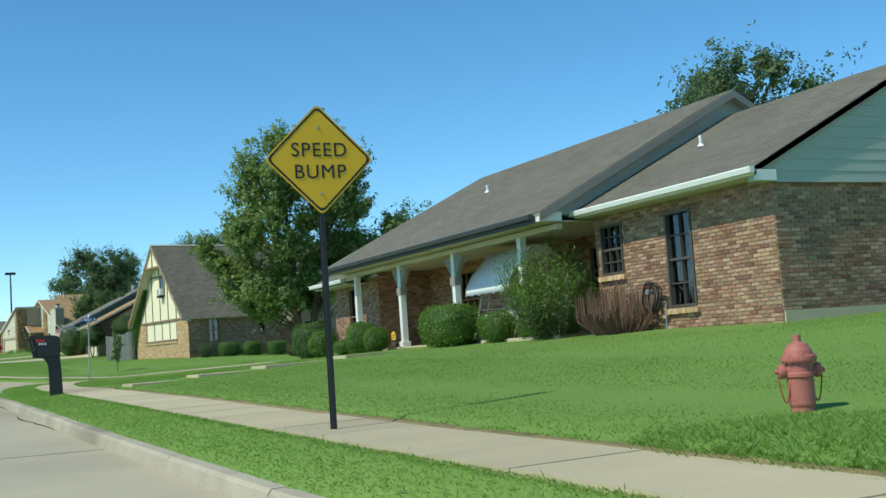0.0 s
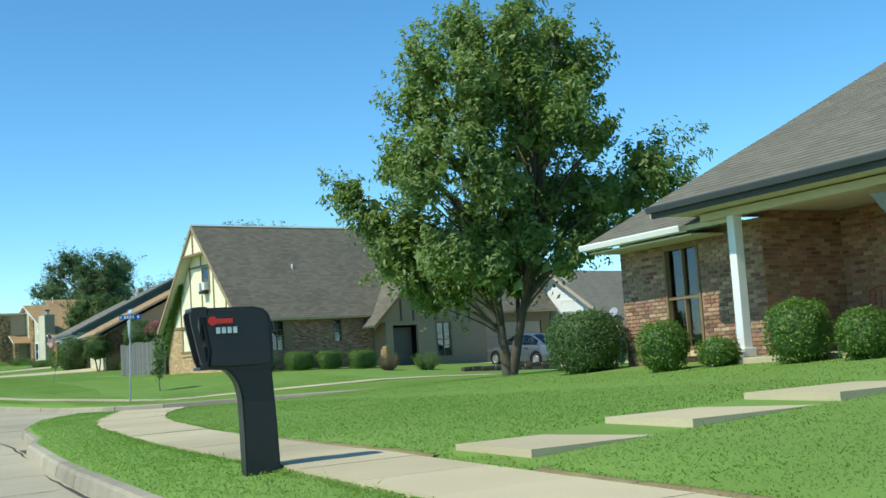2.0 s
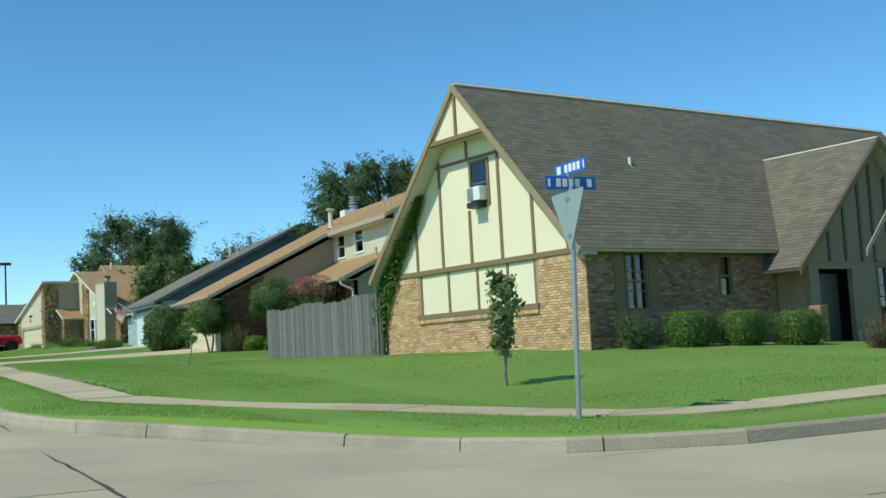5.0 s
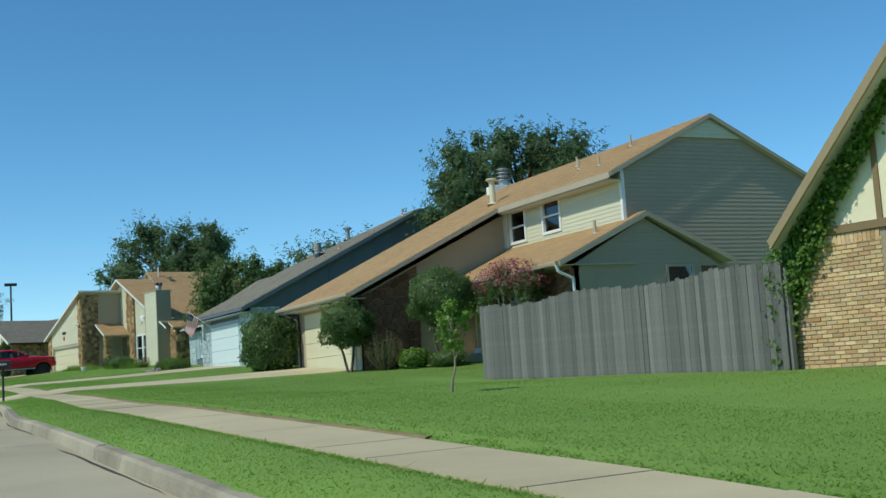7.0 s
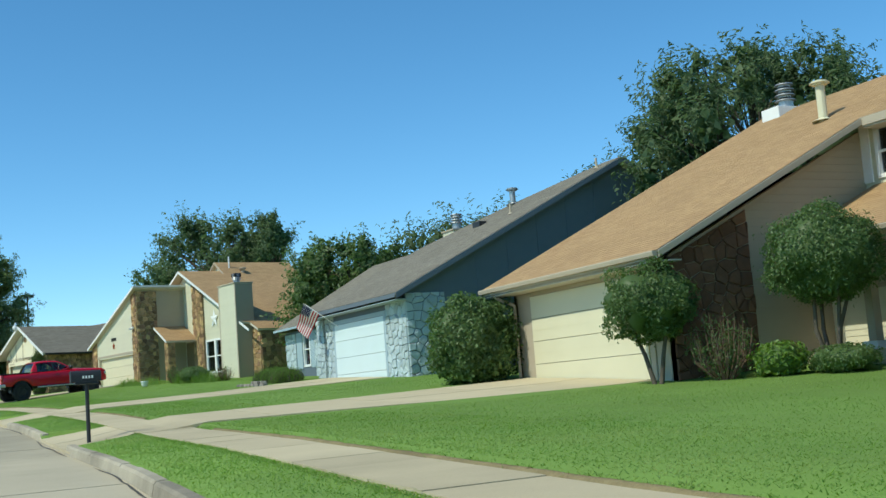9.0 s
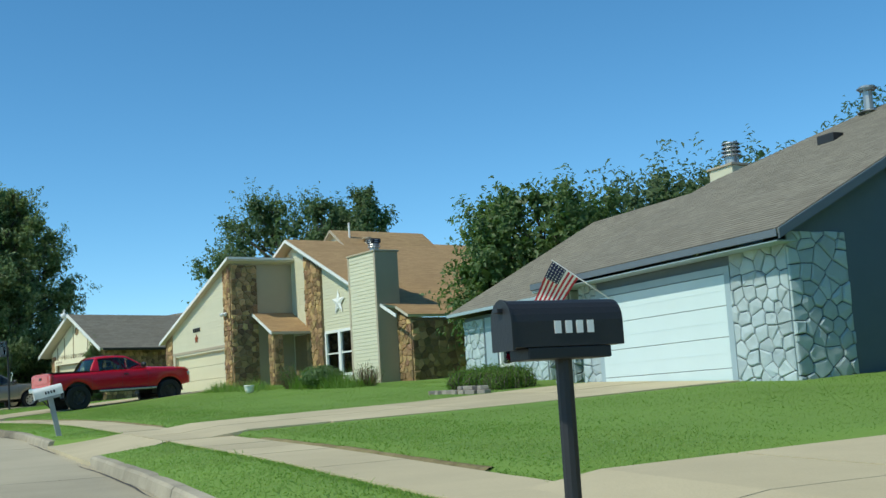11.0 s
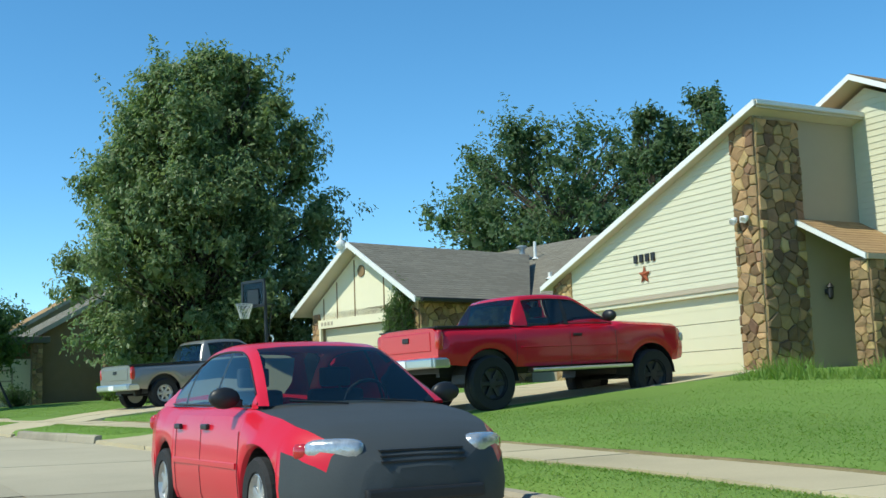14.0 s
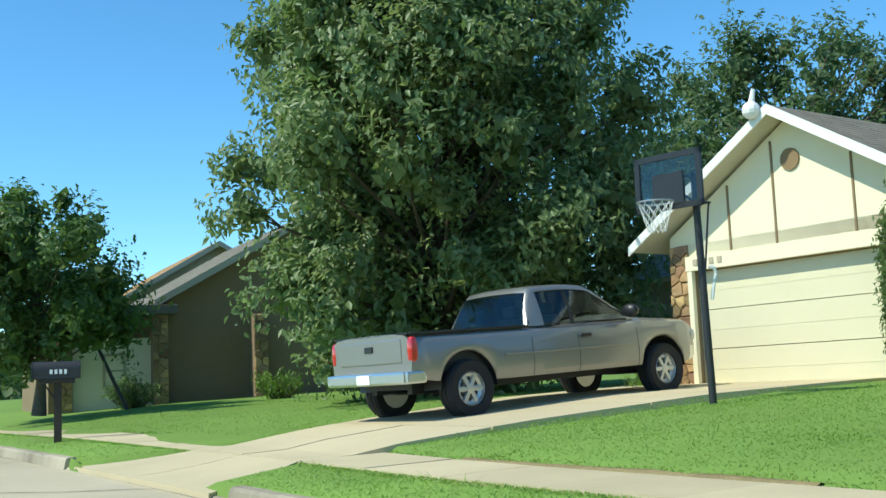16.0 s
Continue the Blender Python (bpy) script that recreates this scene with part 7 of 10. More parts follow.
tree("tall leafy shade tree with foliage near the ground", (5.4, 159.4, 4.15), 15.9, 4.7, 4.1, OVAL, LEAF_PEAR, 115000, 0.165, 250, 9, BARK, 0.3, lump=0.2, drift=(0.3, 0.0), droop=0.9,
     extra=[(1.6, 158.6, 7.6, 0.7), (1.4, 158.4, 8.4, 0.5), (1.9, 158.8, 10.9, 0.6), (2.2, 158.0, 6.2, 0.8), (3.0, 157.6, 5.6, 0.9), (9.3, 159.6, 9.3, 0.8), (9.4, 159.2, 10.4, 0.6)])
tree("small broad-leaved tree on a far lawn", (-2.4, 165.5, 4.2), 9.3, 5.6, 2.6, ROUND, LEAF_DARK, 17000, 0.16, 60, 12, BARK, 0.13)
tree("dark shade tree rising behind the ranch house roof", (38.2, 45.2, 1.2), 14.9, 5.0, 5.2, BROAD, LEAF_FAR, 24000, 0.26, 110, 21, BARK, 0.35)
tree("feathery tree behind the tan-roofed house", (29.4, 110.4, 3.3), 13.9, 5.0, 6.0, BROAD, LEAF_FAR, 56000, 0.21, 190, 22, BARK, 0.3, lump=0.16, slim=0.28, upright=0.3, droop=-0.4)
tree("leafy tree between the blue house and the star house", (20.9, 128.6, 4.0), 9.9, 4.4, 3.3, BROAD, LEAF_DARK, 30000, 0.19, 110, 23, BARK, 0.22)
tree("leafy tree behind the blue stone house", (29.0, 130.0, 4.0), 11.3, 5.0, 5.2, BROAD, LEAF_FAR, 24000, 0.23, 110, 24, BARK, 0.3, slim=0.35)
tree("leafy tree behind the blue roof ridge", (33.0, 122.5, 4.0), 12.7, 5.0, 5.4, BROAD, LEAF_FAR, 22000, 0.23, 100, 29, BARK, 0.3, slim=0.35)
tree("large dark tree far behind the houses", (29.6, 183.6, 4.6), 20.6, 3.5, 8.6, BROAD, LEAF_FAR, 42000, 0.3, 190, 25, BARK, 0.4, lump=0.18, upright=0.2)
tree("slender dark tree behind the star house", (26.2, 166.5, 4.4), 17.0, 6.0, 2.6, FLAME, LEAF_FAR, 15000, 0.22, 70, 26, BARK, 0.25)
tree("slender dark tree behind the star house", (28.9, 166.3, 4.4), 18.0, 5.0, 3.3, FLAME, LEAF_FAR, 20000, 0.22, 90, 27, BARK, 0.25)
tree("dark tree behind the white corner house", (58.0, 88.0, 2.2), 11.5, 4.0, 5.0, ROUND, LEAF_FAR, 8000, 0.36, 60, 28, BARK, 0.3)
tree("far tree beyond the bend of the street", (-2.5, 240.0, 5.0), 14.0, 6.5, 5.0, ROUND, LEAF_FAR, 7000, 0.4, 60, 31, BARK, 0.3)
tree("far tree beyond the bend of the street", (11.0, 262.0, 5.0), 13.0, 6.5, 6.0, ROUND, LEAF_FAR, 7000, 0.42, 60, 32, BARK, 0.3)
tree("far tree beyond the bend of the street", (-16.0, 236.0, 5.0), 15.0, 6.0, 6.0, ROUND, LEAF_FAR, 7000, 0.4, 60, 33, BARK, 0.3)
tree("dark tree behind the half-timbered house", (42.0, 98.0, 2.5), 11.6, 5.0, 4.0, ROUND, LEAF_FAR, 7000, 0.3, 50, 34, BARK, 0.3)
tree("young pear tree with dense hanging leaves", on_lawn(10.84, 63.0), on_lawn(10.84, 63.0)[2] + 2.05, on_lawn(10.84, 63.0)[2] + 0.62, 0.36, OVAL, LEAF_PEAR, 900, 0.085, 26, 41, BARK_PALE, 0.03, name="sapling", category="sapling", lump=0.42, drift=(-0.05, 0.1), droop=1.0)
tree("thin young tree with sparse yellow-green leaves", on_lawn(9.3, 78.75), on_lawn(9.3, 78.75)[2] + 1.55, on_lawn(9.3, 78.75)[2] + 0.7, 0.42, ROUND, LEAF_FRESH, 330, 0.06, 18, 42, BARK_PALE, 0.024, name="sapling", category="sapling", lump=0.4)

# planting before the ranch house porch
HEDGE = "clipped green hedge before the ranch porch"
bush("hedge", "large clipped box hedge before the ranch porch", "hedge", on_lawn(11.75, 24.45), 0.55, 0.82, 0.93, LEAF_HEDGE, 8500, 0.05, 4.0, 51, rough=0.04)
bush("hedge", HEDGE, "hedge", on_lawn(12.1, 22.75), 0.36, 0.42, 0.66, LEAF_HEDGE, 3600, 0.045, 3.0, 52, group="porch hedges")
bush("hedge", HEDGE, "hedge", on_lawn(12.3, 21.6), 0.3, 0.34, 0.56, LEAF_HEDGE, 2600, 0.045, 2.6, 53, group="porch hedges")
bush("hedge", HEDGE, "hedge", on_lawn(11.7, 30.0), 0.39, 0.39, 0.82, LEAF_HEDGE, 4200, 0.045, 3.0, 54, group="porch hedges")
bush("hedge", HEDGE, "hedge", on_lawn(11.65, 28.8), 0.32, 0.33, 0.62, LEAF_HEDGE, 3200, 0.045, 2.6, 55, group="porch hedges")
bush("hedge", HEDGE, "hedge", on_lawn(11.5, 32.7), 0.36, 0.36, 0.76, LEAF_HEDGE, 3600, 0.045, 2.6, 56, group="porch hedges")
bush("hedge", HEDGE, "hedge", on_lawn(11.9, 31.9), 0.3, 0.3, 0.42, LEAF_HEDGE, 1600, 0.045, 2.6, 57, group="porch hedges")
bush("shrub", "broad rounded evergreen shrub at the house corner", "shrub", on_lawn(12.5, 36.3), 0.64, 0.64, 1.1, LEAF_DARK, 7500, 0.055, 3.2, 58, rough=0.06)
spray("shrub", "tall feathery green shrub at the porch corner", "shrub", on_lawn(12.35, 20.9), 0.95, 2.3, LEAF_FRESH, 130, 95, 0.075, 59, 0.5)
spray("shrub", "low green shrub under the porch corner", "shrub", on_lawn(12.3, 20.6), 0.8, 1.2, LEAF_DARK, 80, 70, 0.07, 60, 0.5)
spray("shrub", "bare dry twiggy bush under the small window", "shrub", on_lawn(12.75, 18.9), 0.75, 1.15, LEAF_DARK, 260, 0, 0.05, 61, 0.6, TWIG, foot=0.5)
# half-timbered house
for x, y, w, s in ((17.85, 66.95, 0.6, 62), (19.15, 66.7, 0.52, 63), (20.6, 66.4, 0.6, 64)):
    bush("hedge", "clipped box hedge along the shaded brick wall", "hedge", on_lawn(x, y), w, 0.4, 0.78, LEAF_HEDGE, 4200, 0.05, 6.0, s, 9.5, rough=0.025, group="hedges of the half-timbered house")
spray("shrub", "dark loose shrub at the brick corner", "shrub", on_lawn(16.5, 67.25), 0.42, 1.15, LEAF_DARK, 46, 50, 0.075, 65, 0.5)
spray("shrub", "yellowing flowering shrub by the entrance", "shrub", on_lawn(22.4, 63.6), 0.55, 0.95, LEAF_FRESH, 60, 40, 0.07, 66, 0.6)
spray("shrub", "dry brown shrub by the entrance", "shrub", on_lawn(20.9, 64.2), 0.5, 1.0, LEAF_DARK, 90, 12, 0.06, 67, 0.5, TWIG)
# tan-roofed house
bush("topiary", "round clipped topiary on a twisted bare trunk", "topiary", on_lawn(14.75, 97.2), 0.84, 0.86, 1.45, LEAF_DARK, 9000, 0.075, 2.1, 71, lift=0.85, rough=0.24, group="topiaries", stem=2)
bush("topiary", "large round clipped topiary on bare leaning stems", "topiary", on_lawn(17.1, 94.9), 1.05, 1.05, 1.75, LEAF_DARK, 12000, 0.07, 2.1, 72, lift=1.3, rough=0.15, group="topiaries", stem=4)
bush("shrub", "big loose evergreen bush beside the garage", "shrub", on_lawn(14.35, 104.1), 1.0, 1.0, 2.05, LEAF_DARK, 9000, 0.11, 2.8, 73, rough=0.16)
bush("shrub", "small yellow-green plant by the brick wall", "shrub", on_lawn(16.3, 95.5), 0.5, 0.5, 0.62, LEAF_FRESH, 900, 0.1, 2.2, 74, rough=0.12)
bush("shrub", "low dark shrub under the topiary", "shrub", on_lawn(17.0, 94.6), 0.55, 0.7, 0.5, LEAF_DARK, 1800, 0.06, 2.4, 75)
spray("shrub", "dry reddish shrub between the topiary and the stone", "shrub", on_lawn(15.6, 96.2), 0.6, 1.5, LEAF_DARK, 70, 30, 0.07, 76, 0.5, TWIG)
crape = tree("crape myrtle with pink flower heads", on_lawn(17.6, 91.3), 5.35, 3.2, 1.15, ROUND, LEAF_DARK, 6500, 0.075, 40, 77, BARK_PALE, 0.08, name="crape_myrtle", category="shrub", trunks=((-0.35, 0.1), (0.2, 0.3), (0.35, -0.25), (-0.1, -0.3)), lump=0.3)
rng_petal = np.random.default_rng(5)
n_petal = 1500
dome = rng_petal.normal(0, 1, (n_petal, 3))
dome[:, 2] = np.abs(dome[:, 2]) + 0.3
dome /= np.linalg.norm(dome, axis=1)[:, None]
dome *= np.array([1.05, 1.05, 0.9]) * (1 + 0.16 * np.sin(np.floor(rng_petal.uniform(0, 25, n_petal)) * 1.9))[:, None]
leaf_mesh("blossom", dome + np.array([0, 0, 4.45 - on_lawn(17.6, 91.3)[2]]), dome, 0.06, PETAL, crape, rng_petal, "pink flower heads", slim=0.9)
spray("shrub", "arching green plant at the foot of the myrtle", "shrub", on_lawn(17.2, 89.8), 0.6, 0.75, LEAF_FRESH, 60, 40, 0.09, 78, 0.7)
# blue house
for i in range(3):
    spray("hedge", "low loose evergreen hedge under the blue house window", "hedge", on_lawn(14.45 - 0.06 * i, 119.4 + 0.85 * i), 0.5, 0.62, LEAF_HEDGE, 130, 60, 0.055, 81 + i, 0.35, slim=0.3, foot=0.55, group="hedge under the blue window")
# star house
tuft_bed("border_planting", "long-leaved border planting along the star house", 14.75, 129.6, 13.9, 133.4, 1.0, 0.62, 420, LEAF_FRESH, 3)
tuft_bed("border_planting", "long-leaved border planting beside the stone pier", 13.35, 134.6, 11.95, 138.6, 0.8, 0.42, 420, BLADE, 4)
bush("shrub", "low loose shrub under the front window", "shrub", on_lawn(14.2, 132.2), 0.65, 0.8, 0.72, LEAF_DARK, 1800, 0.08, 2.2, 85, rough=0.12)
spray("shrub", "dry leafy stems beside the porch", "shrub", on_lawn(13.7, 134.1), 0.35, 0.9, LEAF_DARK, 40, 25, 0.07, 86, 0.5, TWIG)
spray("shrub", "thin climbing stems before the stone pier", "shrub", on_lawn(14.95, 129.9), 0.45, 0.85, LEAF_DARK, 60, 10, 0.06, 87, 0.5, TWIG)
# low house at the bend
spray("columnar_shrub", "tall narrow juniper beside the garage door", "shrub", on_lawn(9.55, 150.75), 0.42, 3.25, LEAF_DARK, 210, 150, 0.085, 91, 0.3, slim=0.3, foot=0.3)
tuft_bed("border_planting", "grassy planting at the foot of the stone pier", 8.1, 154.9, 7.8, 156.0, 0.6, 0.4, 420, BLADE, 5)


def far_woods():
    """The dim tree line along the horizon."""
    rng = np.random.default_rng(44)
    n = 16000
    a = rng.uniform(radians(20), radians(112), n)
    r = 330 + rng.uniform(-30, 30, n)
    top = 9 + 4 * np.sin(a * 23) + 3 * np.sin(a * 57 + 1) + 2 * np.sin(a * 131)
    z = 4 + np.maximum(top, 3) * rng.random(n) ** 0.8
    spots = np.stack([r * np.cos(a), 80 + r * np.sin(a), z], 1)
    ways = np.stack([-np.cos(a), -np.sin(a), np.full(n, 0.5)], 1)
    return tagged(leaf_mesh("far_woods", spots, ways, 3.2, LEAF_FAR, None, rng, slim=0.8), "dim far tree line along the horizon", "woods", kind="stuff")


far_woods()


# ---- vehicles: nose towards +x, on the ground midway between the axles ----
def knots(x, table):
    return float(np.interp(x, [k[0] for k in table], [k[1] for k in table]))


def wheel(parent, x, y, r, wide, rim_r, rim, spokes=6, dark=False):
    s = 1 if y > 0 else -1
    m = Matrix.Translation((x, y, r)) @ Matrix.Rotation(radians(-90 * s), 4, 'X')
    bm = bmesh.new()
    h = wide / 2
    ring = [(rim_r, -h * 0.9), (r * 0.93, -h), (r, -h * 0.7), (r, -h * 0.36), (r - 0.012, -h * 0.33), (r - 0.012, -h * 0.27), (r, -h * 0.24), (r, h * 0.24), (r - 0.012, h * 0.27), (r - 0.012, h * 0.33), (r, h * 0.36), (r, h * 0.7), (r * 0.93, h), (rim_r * 1.02, h * 0.92), (rim_r * 0.98, h * 0.6)]
    lathe(bm, ring, 28)
    bmesh.ops.delete(bm, geom=[f for f in bm.faces if len(f.verts) > 4], context='FACES_ONLY')
    w = new("wheel")
    w.parent = parent
    w.matrix_basis = m
    part("tyre", bm, RUBBER, w, smooth=False)
    bm = bmesh.new()
    lathe(bm, [(rim_r, -h * 0.8), (rim_r, h * 0.75), (rim_r * 0.93, h * 0.85), (rim_r * 0.88, h * 0.5), (rim_r * 0.55, h * 0.25), (0.02, h * 0.2)], 24)
    for k in range(spokes):
        mm = Matrix.Rotation(2 * math.pi * k / spokes, 4, 'Z')
        box(bm, rim_r * 0.2, rim_r * 0.9, -rim_r * 0.13, rim_r * 0.13, h * 0.3, h * 0.62, 0.008, mm)
    lathe(bm, [(rim_r * 0.3, h * 0.2), (rim_r * 0.28, h * 0.66), (rim_r * 0.1, h * 0.7)], 16)
    part("rim", bm, rim, w)
    bm = bmesh.new()
    for k in range(spokes):
        a = 2 * math.pi * (k + 0.5) / spokes
        mm = Matrix.Translation((rim_r * 0.6 * math.cos(a), rim_r * 0.6 * math.sin(a), 0))
        lathe(bm, [(rim_r * 0.15, h * 0.28), (rim_r * 0.15, h * 0.36)], 10, mm)
    part("rim_opening", bm, BLACK_METAL, w)
    return w


def shell(car, x0, x1, top, sill, half, axles, arch, hub, group, skip=lambda x: False, shoulder=0.16, crown=0.03):
    """Body sides and decks from long knots, with round wheel openings. group(x, row, z) names the part and its paint."""
    xs = set(np.arange(x0, x1 + 0.001, 0.06).round(4)) | {x1} | {round(q, 4) for e in (0.015, 0.03, 0.045, 0.075, 0.1) for q in (x0 + e, x1 - e)}
    for a in axles:
        xs |= {round(a + arch * math.cos(w), 4) for w in np.linspace(0, math.pi, 19)}
    xs = [x for x in sorted(xs) if x0 <= x <= x1]
    cols = []
    for x in xs:
        zt, hw, zb = knots(x, top), knots(x, half), knots(x, sill)
        for a in axles:
            if abs(x - a) < arch:
                zb = max(zb, hub + math.sqrt(arch ** 2 - (x - a) ** 2))
        belt = zt - shoulder
        zb = min(zb, belt - 0.03)
        zm = zb + (belt - zb) * 0.45
        cols.append([(hw - 0.045, zb), (hw - 0.015, zb + (belt - zb) * 0.14), (hw, zm), (hw - 0.02, belt), (hw - 0.055, belt + shoulder * 0.55), (hw - 0.13, zt - 0.012), (hw * 0.55, zt + crown * 0.7), (0.0, zt + crown)])
    made = {}

    def face(name, mat, pts):
        vs, fs = made.setdefault((name, mat.name), ([], [], mat))[:2]
        k = len(vs)
        vs += pts
        fs.append(tuple(range(k, k + len(pts))))
    for i in range(len(xs) - 1):
        xm = (xs[i] + xs[i + 1]) / 2
        for j in range(7):
            if j >= 5 and skip(xm):
                continue
            zz = (cols[i][j][1] + cols[i + 1][j + 1][1]) / 2
            for s in (1, -1):
                nm, mat = group(xm, j, zz, s)
                q = [(xs[i], s * cols[i][j][0], cols[i][j][1]), (xs[i + 1], s * cols[i + 1][j][0], cols[i + 1][j][1]),
                     (xs[i + 1], s * cols[i + 1][j + 1][0], cols[i + 1][j + 1][1]), (xs[i], s * cols[i][j + 1][0], cols[i][j + 1][1])]
                face(nm, mat, q[::-1] if s > 0 else q)
    for i, s in ((0, -1), (len(xs) - 1, 1)):
        nm, mat = group(xs[i], 1, cols[i][2][1], 1)
        ring = [(xs[i], c[0], c[1]) for c in cols[i]] + [(xs[i], -c[0], c[1]) for c in cols[i][::-1][1:]]
        face(nm, mat, ring[::s])
    obs = {}
    for (nm, _), (vs, fs, mat) in made.items():
        bm = bmesh.new()
        lookup = {}
        for f in fs:
            vv = []
            for q in f:
                p = vs[q]
                key = (round(p[0], 4), round(p[1], 4), round(p[2], 4))
                if key not in lookup:
                    lookup[key] = bm.verts.new(p)
                vv.append(lookup[key])
            if len(set(vv)) == len(vv):
                try:
                    bm.faces.new(vv)
                except ValueError:
                    pass
        obs[nm] = part(nm.split("/")[0], bm, mat, car, smooth=True)
        md = obs[nm].modifiers.new("edges", 'EDGE_SPLIT')
        md.split_angle = radians(38)
    # wells and underside
    bm = bmesh.new()
    hw = max(k[1] for k in half)
    for a in axles:
        for s in (1, -1):
            pts = [(a + arch * math.cos(w), hub + arch * math.sin(w)) for w in np.linspace(0, math.pi, 13)]
            o = [bm.verts.new((p[0], s * (hw - 0.05), p[1])) for p in pts]
            n = [bm.verts.new((p[0], s * (hw - 0.42), p[1])) for p in pts]
            for k in range(12):
                bm.faces.new((o[k], o[k + 1], n[k + 1], n[k]))
            bm.faces.new(n)
    low = min(k[1] for k in sill)
    box(bm, x0 + 0.25, x1 - 0.25, -hw + 0.45, hw - 0.45, low - 0.04, low + 0.25)
    box(bm, axles[0] + arch, axles[1] - arch, -hw + 0.1, hw - 0.1, low + 0.01, low + 0.14)
    part("underbody", bm, BLACK_METAL, car)

    def seam(x, lo=0, hi=3):
        bm = bmesh.new()
        k = min(range(len(xs)), key=lambda i: abs(xs[i] - x))
        for s in (1, -1):
            pts = [(x, s * (cols[k][j][0] + 0.001), cols[k][j][1]) for j in range(lo, hi + 1)]
            pipe(bm, pts, 0.0035, 5)
        part("door_seam", bm, BLACK_PLASTIC, car)
    return seam


def cabin(car, A, B, C, D, zA, zD, zroof, hb, hr, paint, posts, side_from, side_to, glass=None, drop=0.06, soft=0.07, post_half=0.03, bow=0.1):
    """Roof, pillars and panes as one skin. A to B the screen, C to D the rear window; posts: where the side glass is split."""
    glass = glass or CAR_GLASS

    def crest(x):
        if x > B:
            f = (A - x) / (A - B)
            return zA + (zroof - zA) * min(1.0, f + 0.16 * f * (1 - f))
        if x < C:
            f = (x - D) / (C - D)
            return zD + (zroof - zD) * min(1.0, f + 0.16 * f * (1 - f))
        return zroof + 0.03 * (1 - (2 * (x - C) / (B - C) - 1) ** 2)

    def top(x):
        r = min(soft, (x - D) * 0.9 + 1e-3, (A - x) * 0.9 + 1e-3)
        return sum(crest(x + r * k) for k in (-1, -0.5, 0, 0.5, 1)) / 5
    low = lambda x: zD + (zA - zD) * (x - D) / (A - D)
    xs = set(np.linspace(D, A, 49).round(4)) | {round(q + e, 4) for q in posts for e in (-post_half, post_half)} | {round(q, 4) for q in (B + 0.03, C - 0.03, side_from, side_to)}
    xs = sorted(x for x in xs if D <= x <= A)
    cols = []
    for x in xs:
        zt, zb = top(x), low(x)
        h = min(1.0, max(0.0, (zt - zb) / (zroof - zb)))
        w, edge = hb + (hr - hb) * h, max(zb, zt - drop * min(1.0, 2 * h))
        sect = [(hb, zb - 0.02)] + [(hb + (w - hb) * f + 0.014 * math.sin(math.pi * f) * h, zb + (edge - zb) * f) for f in (0.34, 0.68)]
        sect += [(w, edge), (w - 0.022, edge + (zt - edge) * 0.55), (w - 0.075, zt - 0.003), (w * 0.5, zt + 0.014 * h), (0.0, zt + 0.02 * h)]
        way = 1 if x > (B + C) / 2 else -1
        cols.append([(x + way * bow * (1 - (y / hb) ** 2) * (1 - h), y, z) for y, z in sect])
    made = {}
    for i in range(len(xs) - 1):
        xm = (xs[i] + xs[i + 1]) / 2
        for j in range(7):
            for s in (1, -1):
                if j < 3:
                    split = sum(xm > q for q in posts)
                    if any(abs(xm - q) < post_half for q in posts):
                        key, mat = "door_post/%d/%d" % (split, s), BLACK_PLASTIC
                    elif side_from < xm < side_to:
                        key, mat = "side_window/%d/%d" % (split, s), glass
                    else:
                        key, mat = "pillar/%d/%d" % (xm > B, s), paint
                elif j < 5:
                    key, mat = ("pillar/%d/%d" % (xm > B, s), paint) if xm > B + 0.03 or xm < C - 0.03 else ("roof", paint)
                else:
                    key, mat = ("windscreen", glass) if xm > B + 0.03 else ("rear_window", glass) if xm < C - 0.03 else ("roof", paint)
                q = [cols[i][j], cols[i + 1][j], cols[i + 1][j + 1], cols[i][j + 1]]
                q = [Vector((p[0], s * p[1], p[2])) for p in q]
                made.setdefault(key, (mat, []))[1].append(q[::-1] if s > 0 else q)
    for key, (mat, quads) in made.items():
        bm = bmesh.new()
        known = {}
        for q in quads:
            vv = []
            for p in q:
                k = tuple(round(c, 4) for c in p)
                if k not in known:
                    known[k] = bm.verts.new(p)
                vv.append(known[k])
            if len(set(vv)) == 4:
                try:
                    bm.faces.new(vv)
                except ValueError:
                    pass
        ob = part(key.split("/")[0], bm, mat, car, smooth=True)
        if mat is glass:
            ob.visible_shadow = False
    # dark seals round the panes
    for s in (1, -1):
        for j, up in ((3, 0.0), (0, 0.022)):
            bm = bmesh.new()
            pipe(bm, [Vector((c[j][0], s * (c[j][1] + 0.004), c[j][2] + up)) for x, c in zip(xs, cols) if side_from <= x <= side_to], 0.008, 5)
            part("window_seal", bm, BLACK_PLASTIC, car)
    # seats, dashboard and floor seen through the glass
    bm = bmesh.new()
    box(bm, A - 0.5, A - 0.05, -hb + 0.06, hb - 0.06, zA - 0.25, zA - 0.03, 0.03)
    box(bm, D + 0.05, A - 0.1, -hb + 0.05, hb - 0.05, zA - 0.62, zA - 0.5)
    for s in (1, -1):
        box(bm, D + 0.05, A - 0.1, s * (hb - 0.05), s * (hb - 0.02), zA - 0.6, zA - 0.04)
    part("dashboard", bm, BLACK_PLASTIC, car)
    for x in ([B - 0.45, B - 1.3] if B - C > 1.15 else [B - 0.45]):
        for y in (-0.36, 0.36):
            bm = bmesh.new()
            box(bm, x - 0.14, x + 0.02, y - 0.24, y + 0.24, zA - 0.5, zA + 0.13, 0.05)
